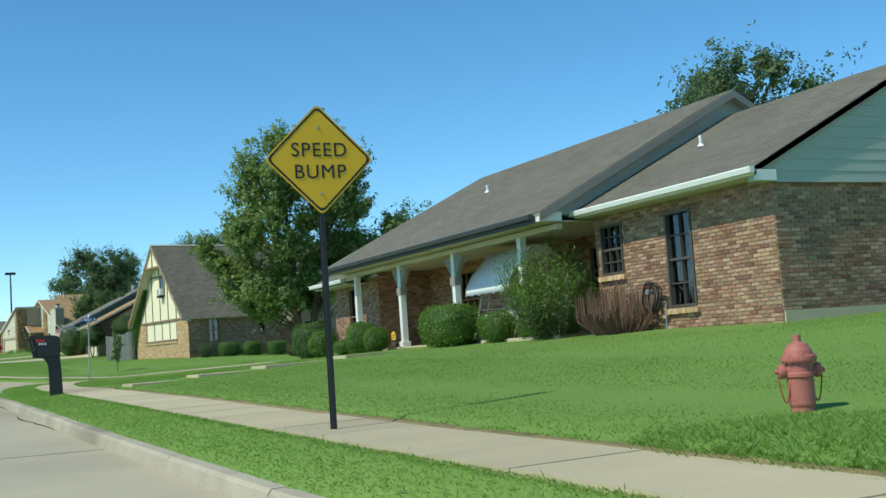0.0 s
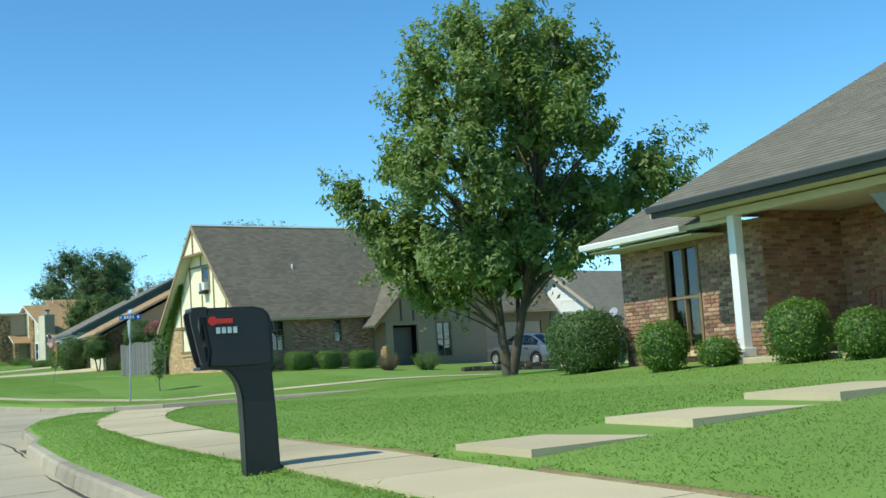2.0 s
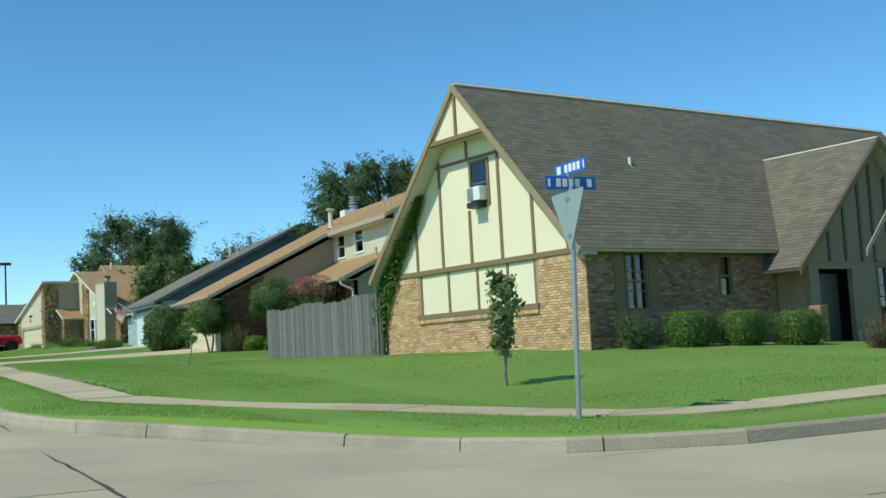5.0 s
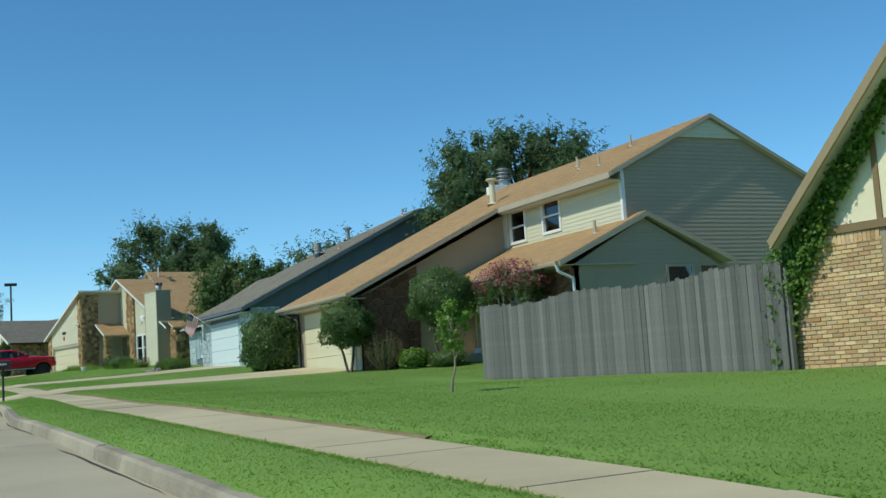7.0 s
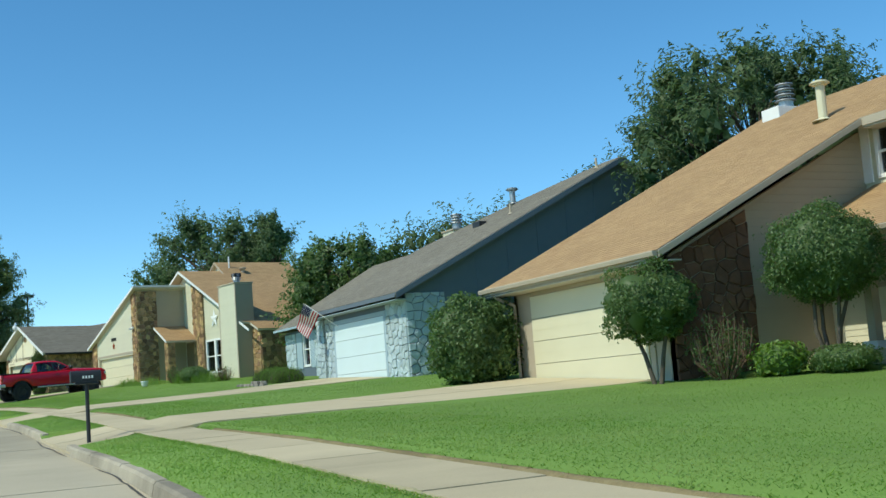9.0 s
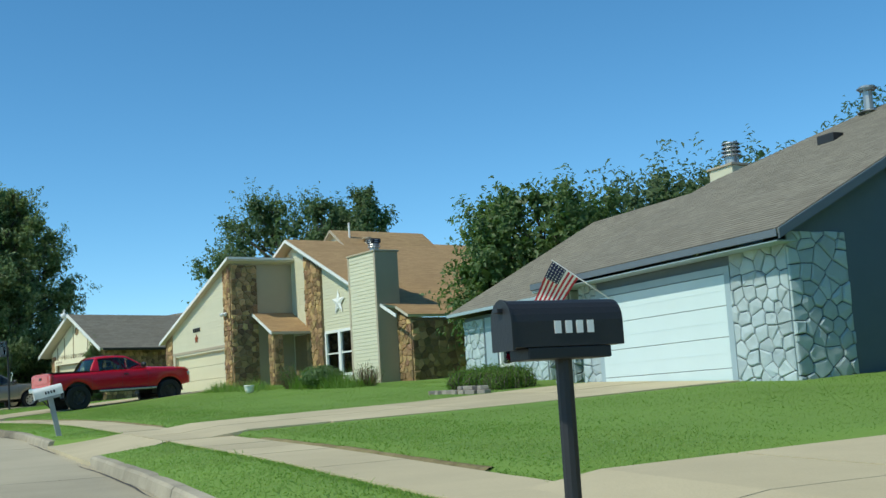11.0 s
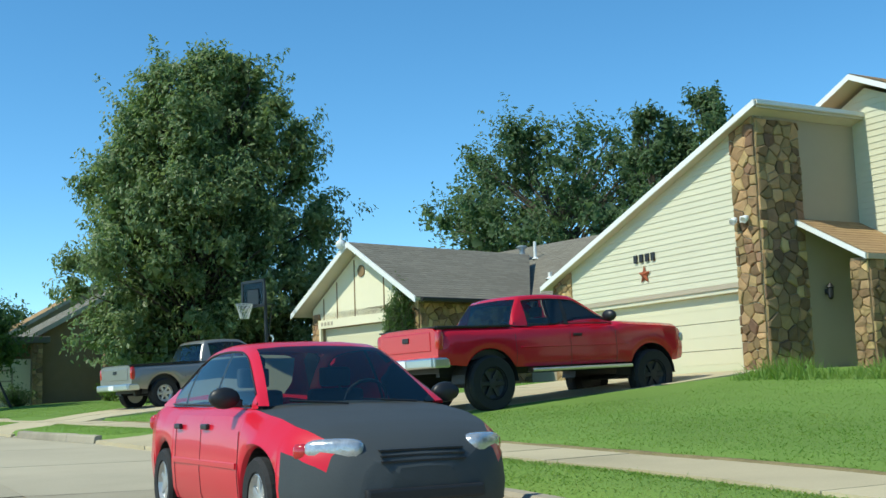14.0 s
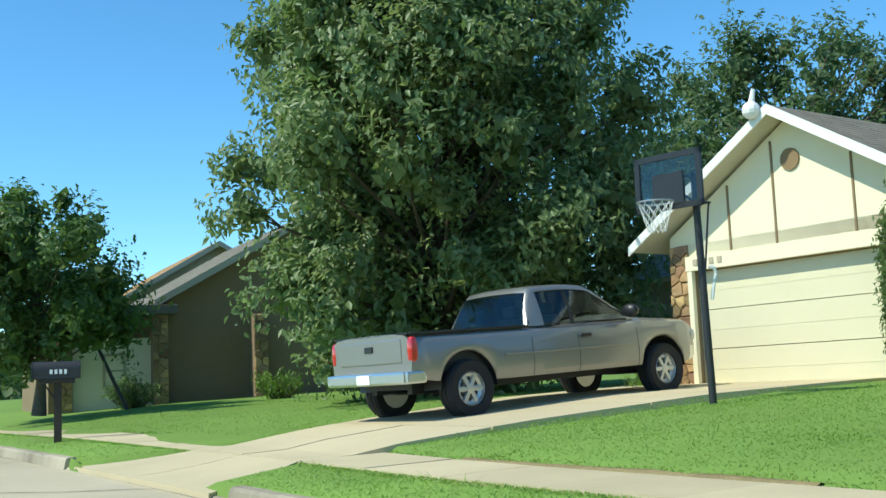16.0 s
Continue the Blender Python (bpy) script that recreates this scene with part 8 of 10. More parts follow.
            box(bm, x - 0.12, x - 0.02, y - 0.13, y + 0.13, zA + 0.15, zA + 0.31, 0.03)
            box(bm, x - 0.05, x + 0.45, y - 0.24, y + 0.24, zA - 0.52, zA - 0.38, 0.04)
            part("seat", bm, PRIMER, car)
    bm = bmesh.new()
    pipe(bm, [(A - 0.62 + 0.06 * math.sin(w), 0.36 + 0.18 * math.cos(w), zA + 0.02 + 0.16 * math.sin(w)) for w in np.linspace(0, 2 * math.pi, 17)], 0.014, 6)
    part("steering_wheel", bm, BLACK_PLASTIC, car)


def mirror(car, x, y, z, paint, size=1.0):
    for s in (1, -1):
        bm = bmesh.new()
        lathe(bm, [(0.03, -0.1), (0.085, -0.06), (0.095, 0.0), (0.085, 0.05), (0.02, 0.06)], 14, Matrix.Translation((x, s * (y + 0.1 * size), z + 0.03)) @ Matrix.Rotation(radians(90), 4, 'Y') @ Matrix.Diagonal((0.85 * size, 1.25 * size, 0.8, 1)))
        box(bm, x - 0.03, x + 0.03, s * (y - 0.03), s * (y + 0.06), z - 0.04, z + 0.02, 0.008)
        part("mirror", bm, paint, car, smooth=True)


def lens(car, name, mat, x, y, z, wx, wy, wz, rot=0.0, sides=(1, -1)):
    for s in sides:
        bm = bmesh.new()
        bmesh.ops.create_uvsphere(bm, u_segments=16, v_segments=10, radius=1)
        for v in bm.verts:
            v.co = Vector([math.copysign(abs(c) ** 0.6, c) for c in v.co])
        bmesh.ops.transform(bm, matrix=Matrix.Translation((x, s * y, z)) @ Matrix.Rotation(radians(rot * s), 4, 'Z') @ Matrix.Diagonal((wx / 2, wy / 2, wz / 2, 1)), verts=bm.verts)
        part(name, bm, mat, car, smooth=True)


def handles(car, xs, y, z, mat):
    for x in xs:
        for s in (1, -1):
            part("door_handle", one_box(x - 0.09, x + 0.09, s * (y - 0.01), s * (y + 0.022), z - 0.022, z + 0.022, 0.012), mat, car)


def sedan(m, label, paint, hood, bumper, name="sedan_car"):
    c = thing(name, m, label, "car")
    top = [(-2.24, 0.66), (-2.2, 0.84), (-2.1, 0.95), (-1.95, 0.99), (-1.6, 1.0), (-1.3, 0.97), (0.55, 0.955), (0.98, 0.935), (1.5, 0.865), (1.85, 0.785), (2.02, 0.72), (2.12, 0.66), (2.2, 0.58), (2.24, 0.5)]
    sill = [(-2.24, 0.36), (-1.9, 0.24), (-0.9, 0.2), (0.9, 0.2), (1.8, 0.2), (2.24, 0.27)]
    half = [(-2.24, 0.5), (-2.18, 0.66), (-2.05, 0.78), (-1.6, 0.85), (0, 0.865), (1.3, 0.86), (1.75, 0.82), (1.98, 0.735), (2.12, 0.61), (2.2, 0.46), (2.24, 0.32)]

    def group(x, row, z, s):
        if x > 0.98 and row >= 5:
            return "hood", hood
        if (x > 1.72 and z < 0.56) or x > 2.07:
            return "front_bumper", bumper
        if x < -1.95 and z < 0.6:
            return "rear_bumper", paint
        if x < -1.35 and row >= 5:
            return "boot_lid", paint
        if row <= 3 and -0.05 < x < 0.93 and z > 0.24:
            return "front_door/%d" % s, paint
        if row <= 3 and -0.85 < x < -0.05 and z > 0.24:
            return "rear_door/%d" % s, paint
        return "body", paint
    seam = shell(c, -2.24, 2.24, top, sill, half, (-1.32, 1.32), 0.365, 0.30, group, skip=lambda x: -1.66 < x < 0.98, shoulder=0.17)
    for x in (-0.05, 0.93):
        seam(x)
    seam(-0.85)
    cabin(c, 1.06, 0.30, -0.80, -1.70, 0.945, 0.99, 1.42, 0.735, 0.57, paint, (-0.05, -0.93), -1.34, 0.9, soft=0.14)
    for x in (-1.32, 1.32):
        for y in (-0.76, 0.76):
            wheel(c, x, y, 0.30, 0.19, 0.195, ALLOY, 7)
    mirror(c, 0.78, 0.80, 0.98, BLACK_PLASTIC)
    handles(c, (0.1, -0.72), 0.852, 0.8, BLACK_PLASTIC)
    lens(c, "headlamp", LAMP_CLEAR, 2.0, 0.535, 0.645, 0.17, 0.40, 0.155, 36)
    lens(c, "turn_lamp", LAMP_RED, 1.87, 0.70, 0.64, 0.12, 0.12, 0.11, 50)
    lens(c, "tail_lamp", LAMP_RED, -2.17, 0.6, 0.82, 0.12, 0.32, 0.17, 14)
    bm = bmesh.new()
    for z in (0.565, 0.60, 0.635):
        box(bm, 2.1, 2.235 - (z - 0.56) * 0.6, -0.3, 0.3, z - 0.007, z + 0.007, 0.004)
    part("grille", bm, BLACK_PLASTIC, c)
    bm = bmesh.new()
    box(bm, 2.14, 2.262, -0.42, 0.42, 0.31, 0.40, 0.02)
    part("air_intake", bm, BLACK_METAL, c)
    bm = bmesh.new()
    for y, a in ((0.45, 0.05), (-0.1, -0.5)):
        pipe(bm, [(1.2, y, 0.945), (1.06, a, 0.975)], 0.009, 5)
    part("wiper", bm, BLACK_PLASTIC, c)
    bm = bmesh.new()
    for s in (1, -1):
        box(bm, -0.9, 0.9, s * 0.862 - 0.008, s * 0.862 + 0.008, 0.5, 0.545, 0.006)
    part("rub_strip", bm, paint, c)
    return c


def pickup(m, label, paint, wheel_r, base, cab, bed_top, roof, rim, lift=0.0, front_over=0.95, rear_over=1.15, tail=None, posts=(0.1,), steps=False, hood_z=1.12, flare=None):
    """cab: (A, B, C, D) of the glass house; base: wheelbase."""
    c = thing("pickup_truck", m, label, "truck")
    a0, a1 = -base / 2, base / 2
    x0, x1 = a0 - rear_over, a1 + front_over
    A, B, C, D = cab
    belt = bed_top + lift
    hood = hood_z + lift
    top = [(x0, belt), (D - 0.02, belt), (D, belt + 0.0), (A, belt + 0.02), (A + 0.12, hood + 0.02), (x1 - 0.25, hood - 0.05), (x1 - 0.09, hood - 0.1), (x1, hood - 0.22)]
    zs = 0.46 + lift
    sill = [(x0, zs + 0.1), (a0 - 0.5, zs + 0.05), (a0 + 0.6, zs), (a1 - 0.6, zs), (a1 + 0.6, zs), (x1, zs + 0.05)]
    half = [(x0, 0.9), (x0 + 0.2, 0.95), (a1 + 0.3, 0.965), (x1 - 0.3, 0.9), (x1 - 0.1, 0.82), (x1, 0.7)]

    def group(x, row, z, s):
        if x < D - 0.03:
            if x <= x0 + 0.001:
                return "tailgate", paint
            return "bed_side/%d" % s, paint
        if x > A + 0.1 and row >= 4:
            return "hood", paint
        if x > x1 - 0.3 and z < zs + 0.27:
            return "front_bumper", flare or CHROME
        if row <= 3 and D + 0.15 < x < A and z > zs + 0.06:
            return ("front_door/%d" % s if x > posts[0] else "rear_door/%d" % s), paint
        return "body", paint
    seam = shell(c, x0, x1, top, sill, half, (a0, a1), wheel_r + 0.09, wheel_r + 0.02, group, skip=lambda x: x0 + 0.04 < x < A - 0.04, shoulder=0.14, crown=0.02)
    for x in (D - 0.015, posts[0], A - 0.02):
        seam(x)
    bm = bmesh.new()
    box(bm, x0 + 0.05, D - 0.08, -0.8, 0.8, zs + 0.15, zs + 0.2)
    for s in (1, -1):
        box(bm, x0 + 0.05, D - 0.06, s * 0.8, s * 0.83, zs + 0.15, belt)
    box(bm, D - 0.09, D - 0.05, -0.8, 0.8, zs + 0.15, belt)
    box(bm, x0 + 0.02, x0 + 0.08, -0.8, 0.8, zs + 0.15, belt)
    part("bed_liner", bm, BLACK_PLASTIC, c)
    bm = bmesh.new()
    for s in (1, -1):
        box(bm, x0 + 0.02, D - 0.05, s * 0.79, s * 0.88, belt - 0.005, belt + 0.025, 0.01)
    box(bm, x0 + 0.0, x0 + 0.08, -0.84, 0.84, belt - 0.005, belt + 0.022, 0.01)
    part("bed_rail", bm, BLACK_PLASTIC, c)
    cabin(c, A, B, C, D, belt + 0.02, belt + 0.02, roof + lift, 0.86, 0.70, paint, posts, D + 0.30, A - 0.12, drop=0.085, soft=0.05, post_half=0.04)
    for x in (a0, a1):
        for y in (-0.84, 0.84):
            wheel(c, x, y, wheel_r, 0.27, wheel_r * 0.6, rim, 6)
    mirror(c, A - 0.22, 0.92, belt + 0.1, BLACK_PLASTIC, 1.25)
    handles(c, (posts[0] + 0.14,), 0.962, belt - 0.17, BLACK_PLASTIC)
    bm = bmesh.new()
    box(bm, x0 - 0.13, x0 + 0.06, -0.88, 0.88, zs + 0.04, zs + 0.2, 0.03)
    box(bm, x0 - 0.1, x0 + 0.2, -0.93, -0.8, zs + 0.04, zs + 0.2, 0.03)
    box(bm, x0 - 0.1, x0 + 0.2, 0.8, 0.93, zs + 0.04, zs + 0.2, 0.03)
    b = part("rear_bumper", bm, CHROME, c, "chrome step bumper")
    bm = bmesh.new()
    box(bm, x0 - 0.142, x0 - 0.13, -0.15, 0.15, zs + 0.06, zs + 0.18, 0.005)
    part("plate_bar", bm, SIGN_WHITE, b)
    bm = bmesh.new()
    box(bm, x0 - 0.012, x0 + 0.03, -0.7, 0.7, zs + 0.3, belt - 0.05, 0.02)
    part("tailgate_panel", bm, paint, c)
    part("tailgate_handle", one_box(x0 - 0.03, x0 - 0.008, -0.09, 0.09, belt - 0.2, belt - 0.12, 0.01), BLACK_PLASTIC, c)
    lens(c, "tail_lamp", LAMP_RED, x0 + 0.05, 0.865, belt - 0.2, 0.12, 0.12, 0.34)
    lens(c, "headlamp", LAMP_CLEAR, x1 - 0.12, 0.68, hood - 0.3, 0.2, 0.34, 0.2, 16)
    bm = bmesh.new()
    for k in range(4):
        box(bm, x1 - 0.06, x1 + 0.02, -0.48, 0.48, hood - 0.46 + k * 0.06, hood - 0.44 + k * 0.06, 0.005)
    part("grille", bm, CHROME, c)
    bm = bmesh.new()
    for s in (1, -1):
        box(bm, a0 + 0.6, a1 - 0.6, s * 0.9, s * 0.98, zs + 0.30, zs + 0.325, 0.008)
    part("rub_strip", bm, paint, c)
    if steps:
        for s in (1, -1):
            bm = bmesh.new()
            box(bm, a0 + 0.75, a1 - 0.55, s * 0.88, s * 1.03, zs - 0.09, zs - 0.03, 0.02)
            part("side_step", bm, CHROME, c)
    bm = bmesh.new()
    tube(bm, (a0, -0.7, wheel_r), (a0, 0.7, wheel_r), 0.05, 0.05, 8)
    tube(bm, (a1, -0.7, wheel_r), (a1, 0.7, wheel_r), 0.05, 0.05, 8)
    box(bm, x0 + 0.3, x1 - 0.5, -0.45, -0.35, zs - 0.1, zs + 0.05)
    box(bm, x0 + 0.3, x1 - 0.5, 0.35, 0.45, zs - 0.1, zs + 0.05)
    part("chassis", bm, BLACK_METAL, c)
    return c


def parked(rear, fore, side_off, r):
    """Pose from the two hubs on the side nearest the street; side_off metres to the body's middle line, to the left of its heading."""
    a, b = Vector(rear), Vector(fore)
    d = b - a
    yaw, slope = math.atan2(d.y, d.x), math.atan2(d.z, d.xy.length)
    mid = (a + b) / 2 + Vector((-math.sin(yaw), math.cos(yaw), 0)) * side_off
    return Matrix.Translation(mid - Vector((0, 0, r))) @ Matrix.Rotation(yaw, 4, 'Z') @ Matrix.Rotation(-slope, 4, 'Y')


pickup(parked((7.32, 138.5, 4.12), (10.67, 139.4, 4.21), 0.84, 0.44), "raised bright red crew pickup truck with black off-road wheels", CAR_RED, 0.44, 3.47, (0.92, 0.18, -0.95, -1.22), 1.12, 1.62, BLACK_METAL,
       0.22, 0.95, 0.98, posts=(-0.1,), steps=True, hood_z=1.16, flare=CAR_RED)
pickup(parked((3.55, 151.9, 4.30), (6.97, 153.28, 4.48), 0.84, 0.375), "pewter grey extended-cab pickup truck with alloy wheels", CAR_SILVER, 0.375, 3.69, (1.32, 0.58, -0.5, -0.72), 1.12, 1.66, ALLOY,
       0.0, 0.92, 0.88, posts=(0.12,), hood_z=1.14)
sedan(Matrix.Translation((2.46, 129.7, float(road_z(2.4, 129.7)) + 0.004)) @ Matrix.Rotation(radians(-82), 4, 'Z') @ Matrix.Diagonal((0.91, 0.9, 0.9, 1)), "faded red sedan with a grey primer hood and front bumper", CAR_FADED, PRIMER, PRIMER)
sedan(Matrix.Translation((28.25, 64.95, 1.27)) @ Matrix.Rotation(radians(104), 4, 'Z') @ Matrix.Rotation(radians(-3), 4, 'Y'), "dark grey sedan parked in a driveway", CAR_GREY, CAR_GREY, CAR_GREY)


# ---- street furniture ----
def facing(x, y, z, heading):
    """A pose whose -y side looks along the heading, in degrees from +x."""
    return pose(x, y, z, 0, 0, heading + 90)


def lettering(name, text, size, material, parent, x, y, z, thick=0.003):
    """Built-in font, standing upright in the parent's xz plane."""
    cu = bpy.data.curves.new(name, 'FONT')
    cu.body, cu.size, cu.align_x, cu.align_y, cu.extrude = text, size, 'CENTER', 'CENTER', thick
    cu.space_character, cu.offset = 1.1, 0.0
    tmp = bpy.data.objects.new(name, cu)
    me = bpy.data.meshes.new_from_object(tmp)
    bpy.data.objects.remove(tmp)
    me.materials.append(material)
    ob = new(name, me)
    ob.parent = parent
    ob.matrix_basis = pose(x, y, z, 90, 0, 0)
    return ob


def plate(bm, outline, y0, y1):
    prism(bm, [(x, y0, z) for x, z in outline], (0, y1 - y0, 0))


def rounded(outline, r, n=4):
    """Outline corners cut to arcs."""
    out = []
    k = len(outline)
    for i in range(k):
        p, q, s = Vector(outline[i - 1]), Vector(outline[i]), Vector(outline[(i + 1) % k])
        a, b = q + (p - q).normalized() * r, q + (s - q).normalized() * r
        out += [tuple(a * (1 - u) ** 2 + q * 2 * u * (1 - u) + b * u * u) for u in [j / n for j in range(n + 1)]]
    return out


def speed_bump_sign():
    x, y = 3.76, 10.43
    z0 = float(lawn_z(x, y))
    s = thing("speed_bump_sign", facing(x, y, z0, -94), "yellow diamond speed bump warning sign on a steel post", "road sign")
    bm = bmesh.new()
    for a, b, c, d in ((-0.016, 0.016, -0.008, 0.0), (-0.02, -0.014, -0.008, 0.03), (0.014, 0.02, -0.008, 0.03), (-0.032, -0.016, 0.026, 0.031), (0.016, 0.032, 0.026, 0.031)):
        box(bm, a, b, c, d, -0.2, 3.05)
    part("post", bm, BLACK_METAL, s, "dark channel post")
    m = 2.57
    r = 0.535
    diamond = lambda k: rounded([(0, m - k), (k, m), (0, m + k), (-k, m)], 0.055)
    bm = bmesh.new()
    plate(bm, diamond(r), -0.014, -0.010)
    p = part("sign_plate", bm, SIGN_YELLOW, s)
    bm = bmesh.new()
    o, i = diamond(r - 0.022), diamond(r - 0.048)
    n = len(o)
    for k in range(n):
        q = (k + 1) % n
        prism(bm, [(o[k][0], -0.0165, o[k][1]), (o[q][0], -0.0165, o[q][1]), (i[q][0], -0.0165, i[q][1]), (i[k][0], -0.0165, i[k][1])], (0, 0.002, 0))
    part("border", bm, SIGN_BLACK, p)
    lettering("word", "SPEED", 0.19, SIGN_BLACK, p, 0, -0.0165, m + 0.085, 0.002)
    lettering("word", "BUMP", 0.19, SIGN_BLACK, p, 0, -0.0165, m - 0.125, 0.002)
    bm = bmesh.new()
    for z in (m + 0.3, m - 0.33):
        lathe(bm, [(0.014, 0), (0.012, 0.008), (0.004, 0.01)], 8, Matrix.Translation((0, -0.014, z)) @ Matrix.Rotation(radians(90), 4, 'X'))
    part("bolt", bm, METAL_GREY, s)


def hydrant():
    x, y = 5.92, 6.56
    h = thing("fire_hydrant", pose(x, y, float(lawn_z(x, y)) - 0.05, 0, 0, 60) @ Matrix.Scale(0.82, 4), "faded red fire hydrant standing in taller grass", "hydrant")
    bm = bmesh.new()
    lathe(bm, [(0.15, 0), (0.15, 0.03), (0.105, 0.05), (0.1, 0.1), (0.115, 0.13), (0.115, 0.36), (0.13, 0.37), (0.13, 0.40), (0.12, 0.41), (0.12, 0.50)], 24)
    part("barrel", bm, HYDRANT_RED, h, smooth=False)
    bm = bmesh.new()
    lathe(bm, [(0.15, 0.50), (0.155, 0.515), (0.155, 0.545), (0.13, 0.555), (0.118, 0.60), (0.085, 0.65), (0.04, 0.67), (0.035, 0.68), (0.035, 0.73), (0.02, 0.735)], 24)
    part("bonnet", bm, HYDRANT_RED, h)
    for a, r, l in ((90, 0.065, 0.17), (-90, 0.065, 0.17), (0, 0.085, 0.18)):
        bm = bmesh.new()
        m = Matrix.Rotation(radians(a), 4, 'Z') @ Matrix.Translation((0, 0, 0.42)) @ Matrix.Rotation(radians(90), 4, 'Y')
        lathe(bm, [(r * 0.8, 0.08), (r * 0.8, 0.13), (r, 0.135), (r, l), (r * 0.85, l + 0.012), (r * 0.35, l + 0.014), (r * 0.3, l + 0.045), (r * 0.1, l + 0.047)], 16, m)
        part("outlet_cap", bm, HYDRANT_RED, h)
    for k in range(8):
        a = k * math.pi / 4
        bm = bmesh.new()
        tube(bm, (0.14 * math.cos(a), 0.14 * math.sin(a), 0.49), (0.14 * math.cos(a), 0.14 * math.sin(a), 0.56), 0.012, 0.012, 6)
        part("bolt", bm, HYDRANT_RED, h)
    # chains that hang from the caps
    for w in (90, -90):
        m = Matrix.Rotation(radians(w), 4, 'Z')
        bm = bmesh.new()
        pipe(bm, [m @ Vector((0.2 - 0.1 * f, 0.05, 0.38 - 0.8 * f * (1 - f) - 0.06 * f)) for f in np.linspace(0, 1, 9)], 0.007, 5)
        part("cap_chain", bm, RUST, h)


def dome_box(bm, x0, x1, half, z0, spring, rise, n=10):
    """A mailbox body: flat sides and a round top, along x."""
    prof = [(-half, z0), (half, z0), (half, spring)] + [(half * math.cos(math.pi * k / n), spring + rise * math.sin(math.pi * k / n)) for k in range(1, n)] + [(-half, spring)]
    prism(bm, [(x0, p[0], p[1]) for p in prof], (x1 - x0, 0, 0))


def plastic_mailbox():
    """One moulded body on a broad pedestal; its door looks at the road (-x)."""
    x, y = 3.34, 27.3
    b = thing("mailbox", pose(x, y, float(lawn_z(x, y)) - 0.01, 0, 0, -4), "black moulded plastic mailbox on a broad pedestal", "mailbox")
    bm = bmesh.new()
    line = [(-0.13, -0.08), (0.15, -0.08), (0.135, 0.4), (0.11, 0.86), (-0.30, 0.86), (-0.215, 0.80), (-0.165, 0.72), (-0.14, 0.6), (-0.135, 0.4)]
    prism(bm, [(p[0], -0.10, p[1]) for p in line], (0, 0.2, 0))
    bmesh.ops.bevel(bm, geom=list(bm.edges), offset=0.014, segments=2, affect='EDGES')
    part("pedestal", bm, BLACK_PLASTIC, b)
    bm = bmesh.new()
    body = [(-0.42, 0.845), (-0.28, 0.835), (0.0, 0.835), (0.115, 0.85), (0.125, 1.0), (0.12, 1.2), (0.10, 1.265), (0.055, 1.308), (-0.02, 1.325), (-0.41, 1.328), (-0.44, 1.24), (-0.40, 0.98)]
    prism(bm, [(p[0], -0.15, p[1]) for p in body], (0, 0.3, 0))
    bmesh.ops.bevel(bm, geom=[e for e in bm.edges if abs(e.verts[0].co.y - e.verts[1].co.y) < 0.01], offset=0.03, segments=3, affect='EDGES')
    part("mailbox_body", bm, BLACK_PLASTIC, b, smooth=False)
    # hood and cheeks that frame the sunken door
    bm = bmesh.new()
    hood = [(-0.40, 1.25), (-0.40, 1.335), (-0.47, 1.335), (-0.515, 1.315), (-0.535, 1.28), (-0.525, 1.2), (-0.47, 0.93), (-0.44, 0.845), (-0.40, 0.845), (-0.43, 0.95), (-0.475, 1.18), (-0.475, 1.25)]
    for q in (-0.15, 0.115):
        prism(bm, [(p[0], q, p[1]) for p in hood], (0, 0.035, 0))
    box(bm, -0.52, -0.40, -0.14, 0.14, 1.30, 1.335, 0.012)
    box(bm, -0.47, -0.40, -0.14, 0.14, 0.84, 0.865, 0.008)
    part("door_surround", bm, BLACK_PLASTIC, b)
    part("door", one_box(-0.455, -0.435, -0.105, 0.105, 1.05, 1.28, 0.01), PRIMER, b, "dark grey sunken door")
    part("newspaper_slot", one_box(-0.43, -0.40, -0.1, 0.1, 0.88, 1.02, 0.008), BLACK_METAL, b)
    bm = bmesh.new()
    box(bm, -0.37, -0.20, -0.168, -0.152, 1.195, 1.235, 0.006)
    bmesh.ops.create_cone(bm, cap_ends=True, segments=14, radius1=0.036, radius2=0.036, depth=0.02, matrix=Matrix.Translation((-0.36, -0.16, 1.22)) @ Matrix.Rotation(radians(90), 4, 'X'))
    part("flag", bm, SIGN_RED, b, "red signal flag")
    for k in range(4):
        part("number_bar", one_box(-0.335 + k * 0.045, -0.302 + k * 0.045, -0.157, -0.151, 1.12, 1.17, 0.004), SIGN_WHITE, b)


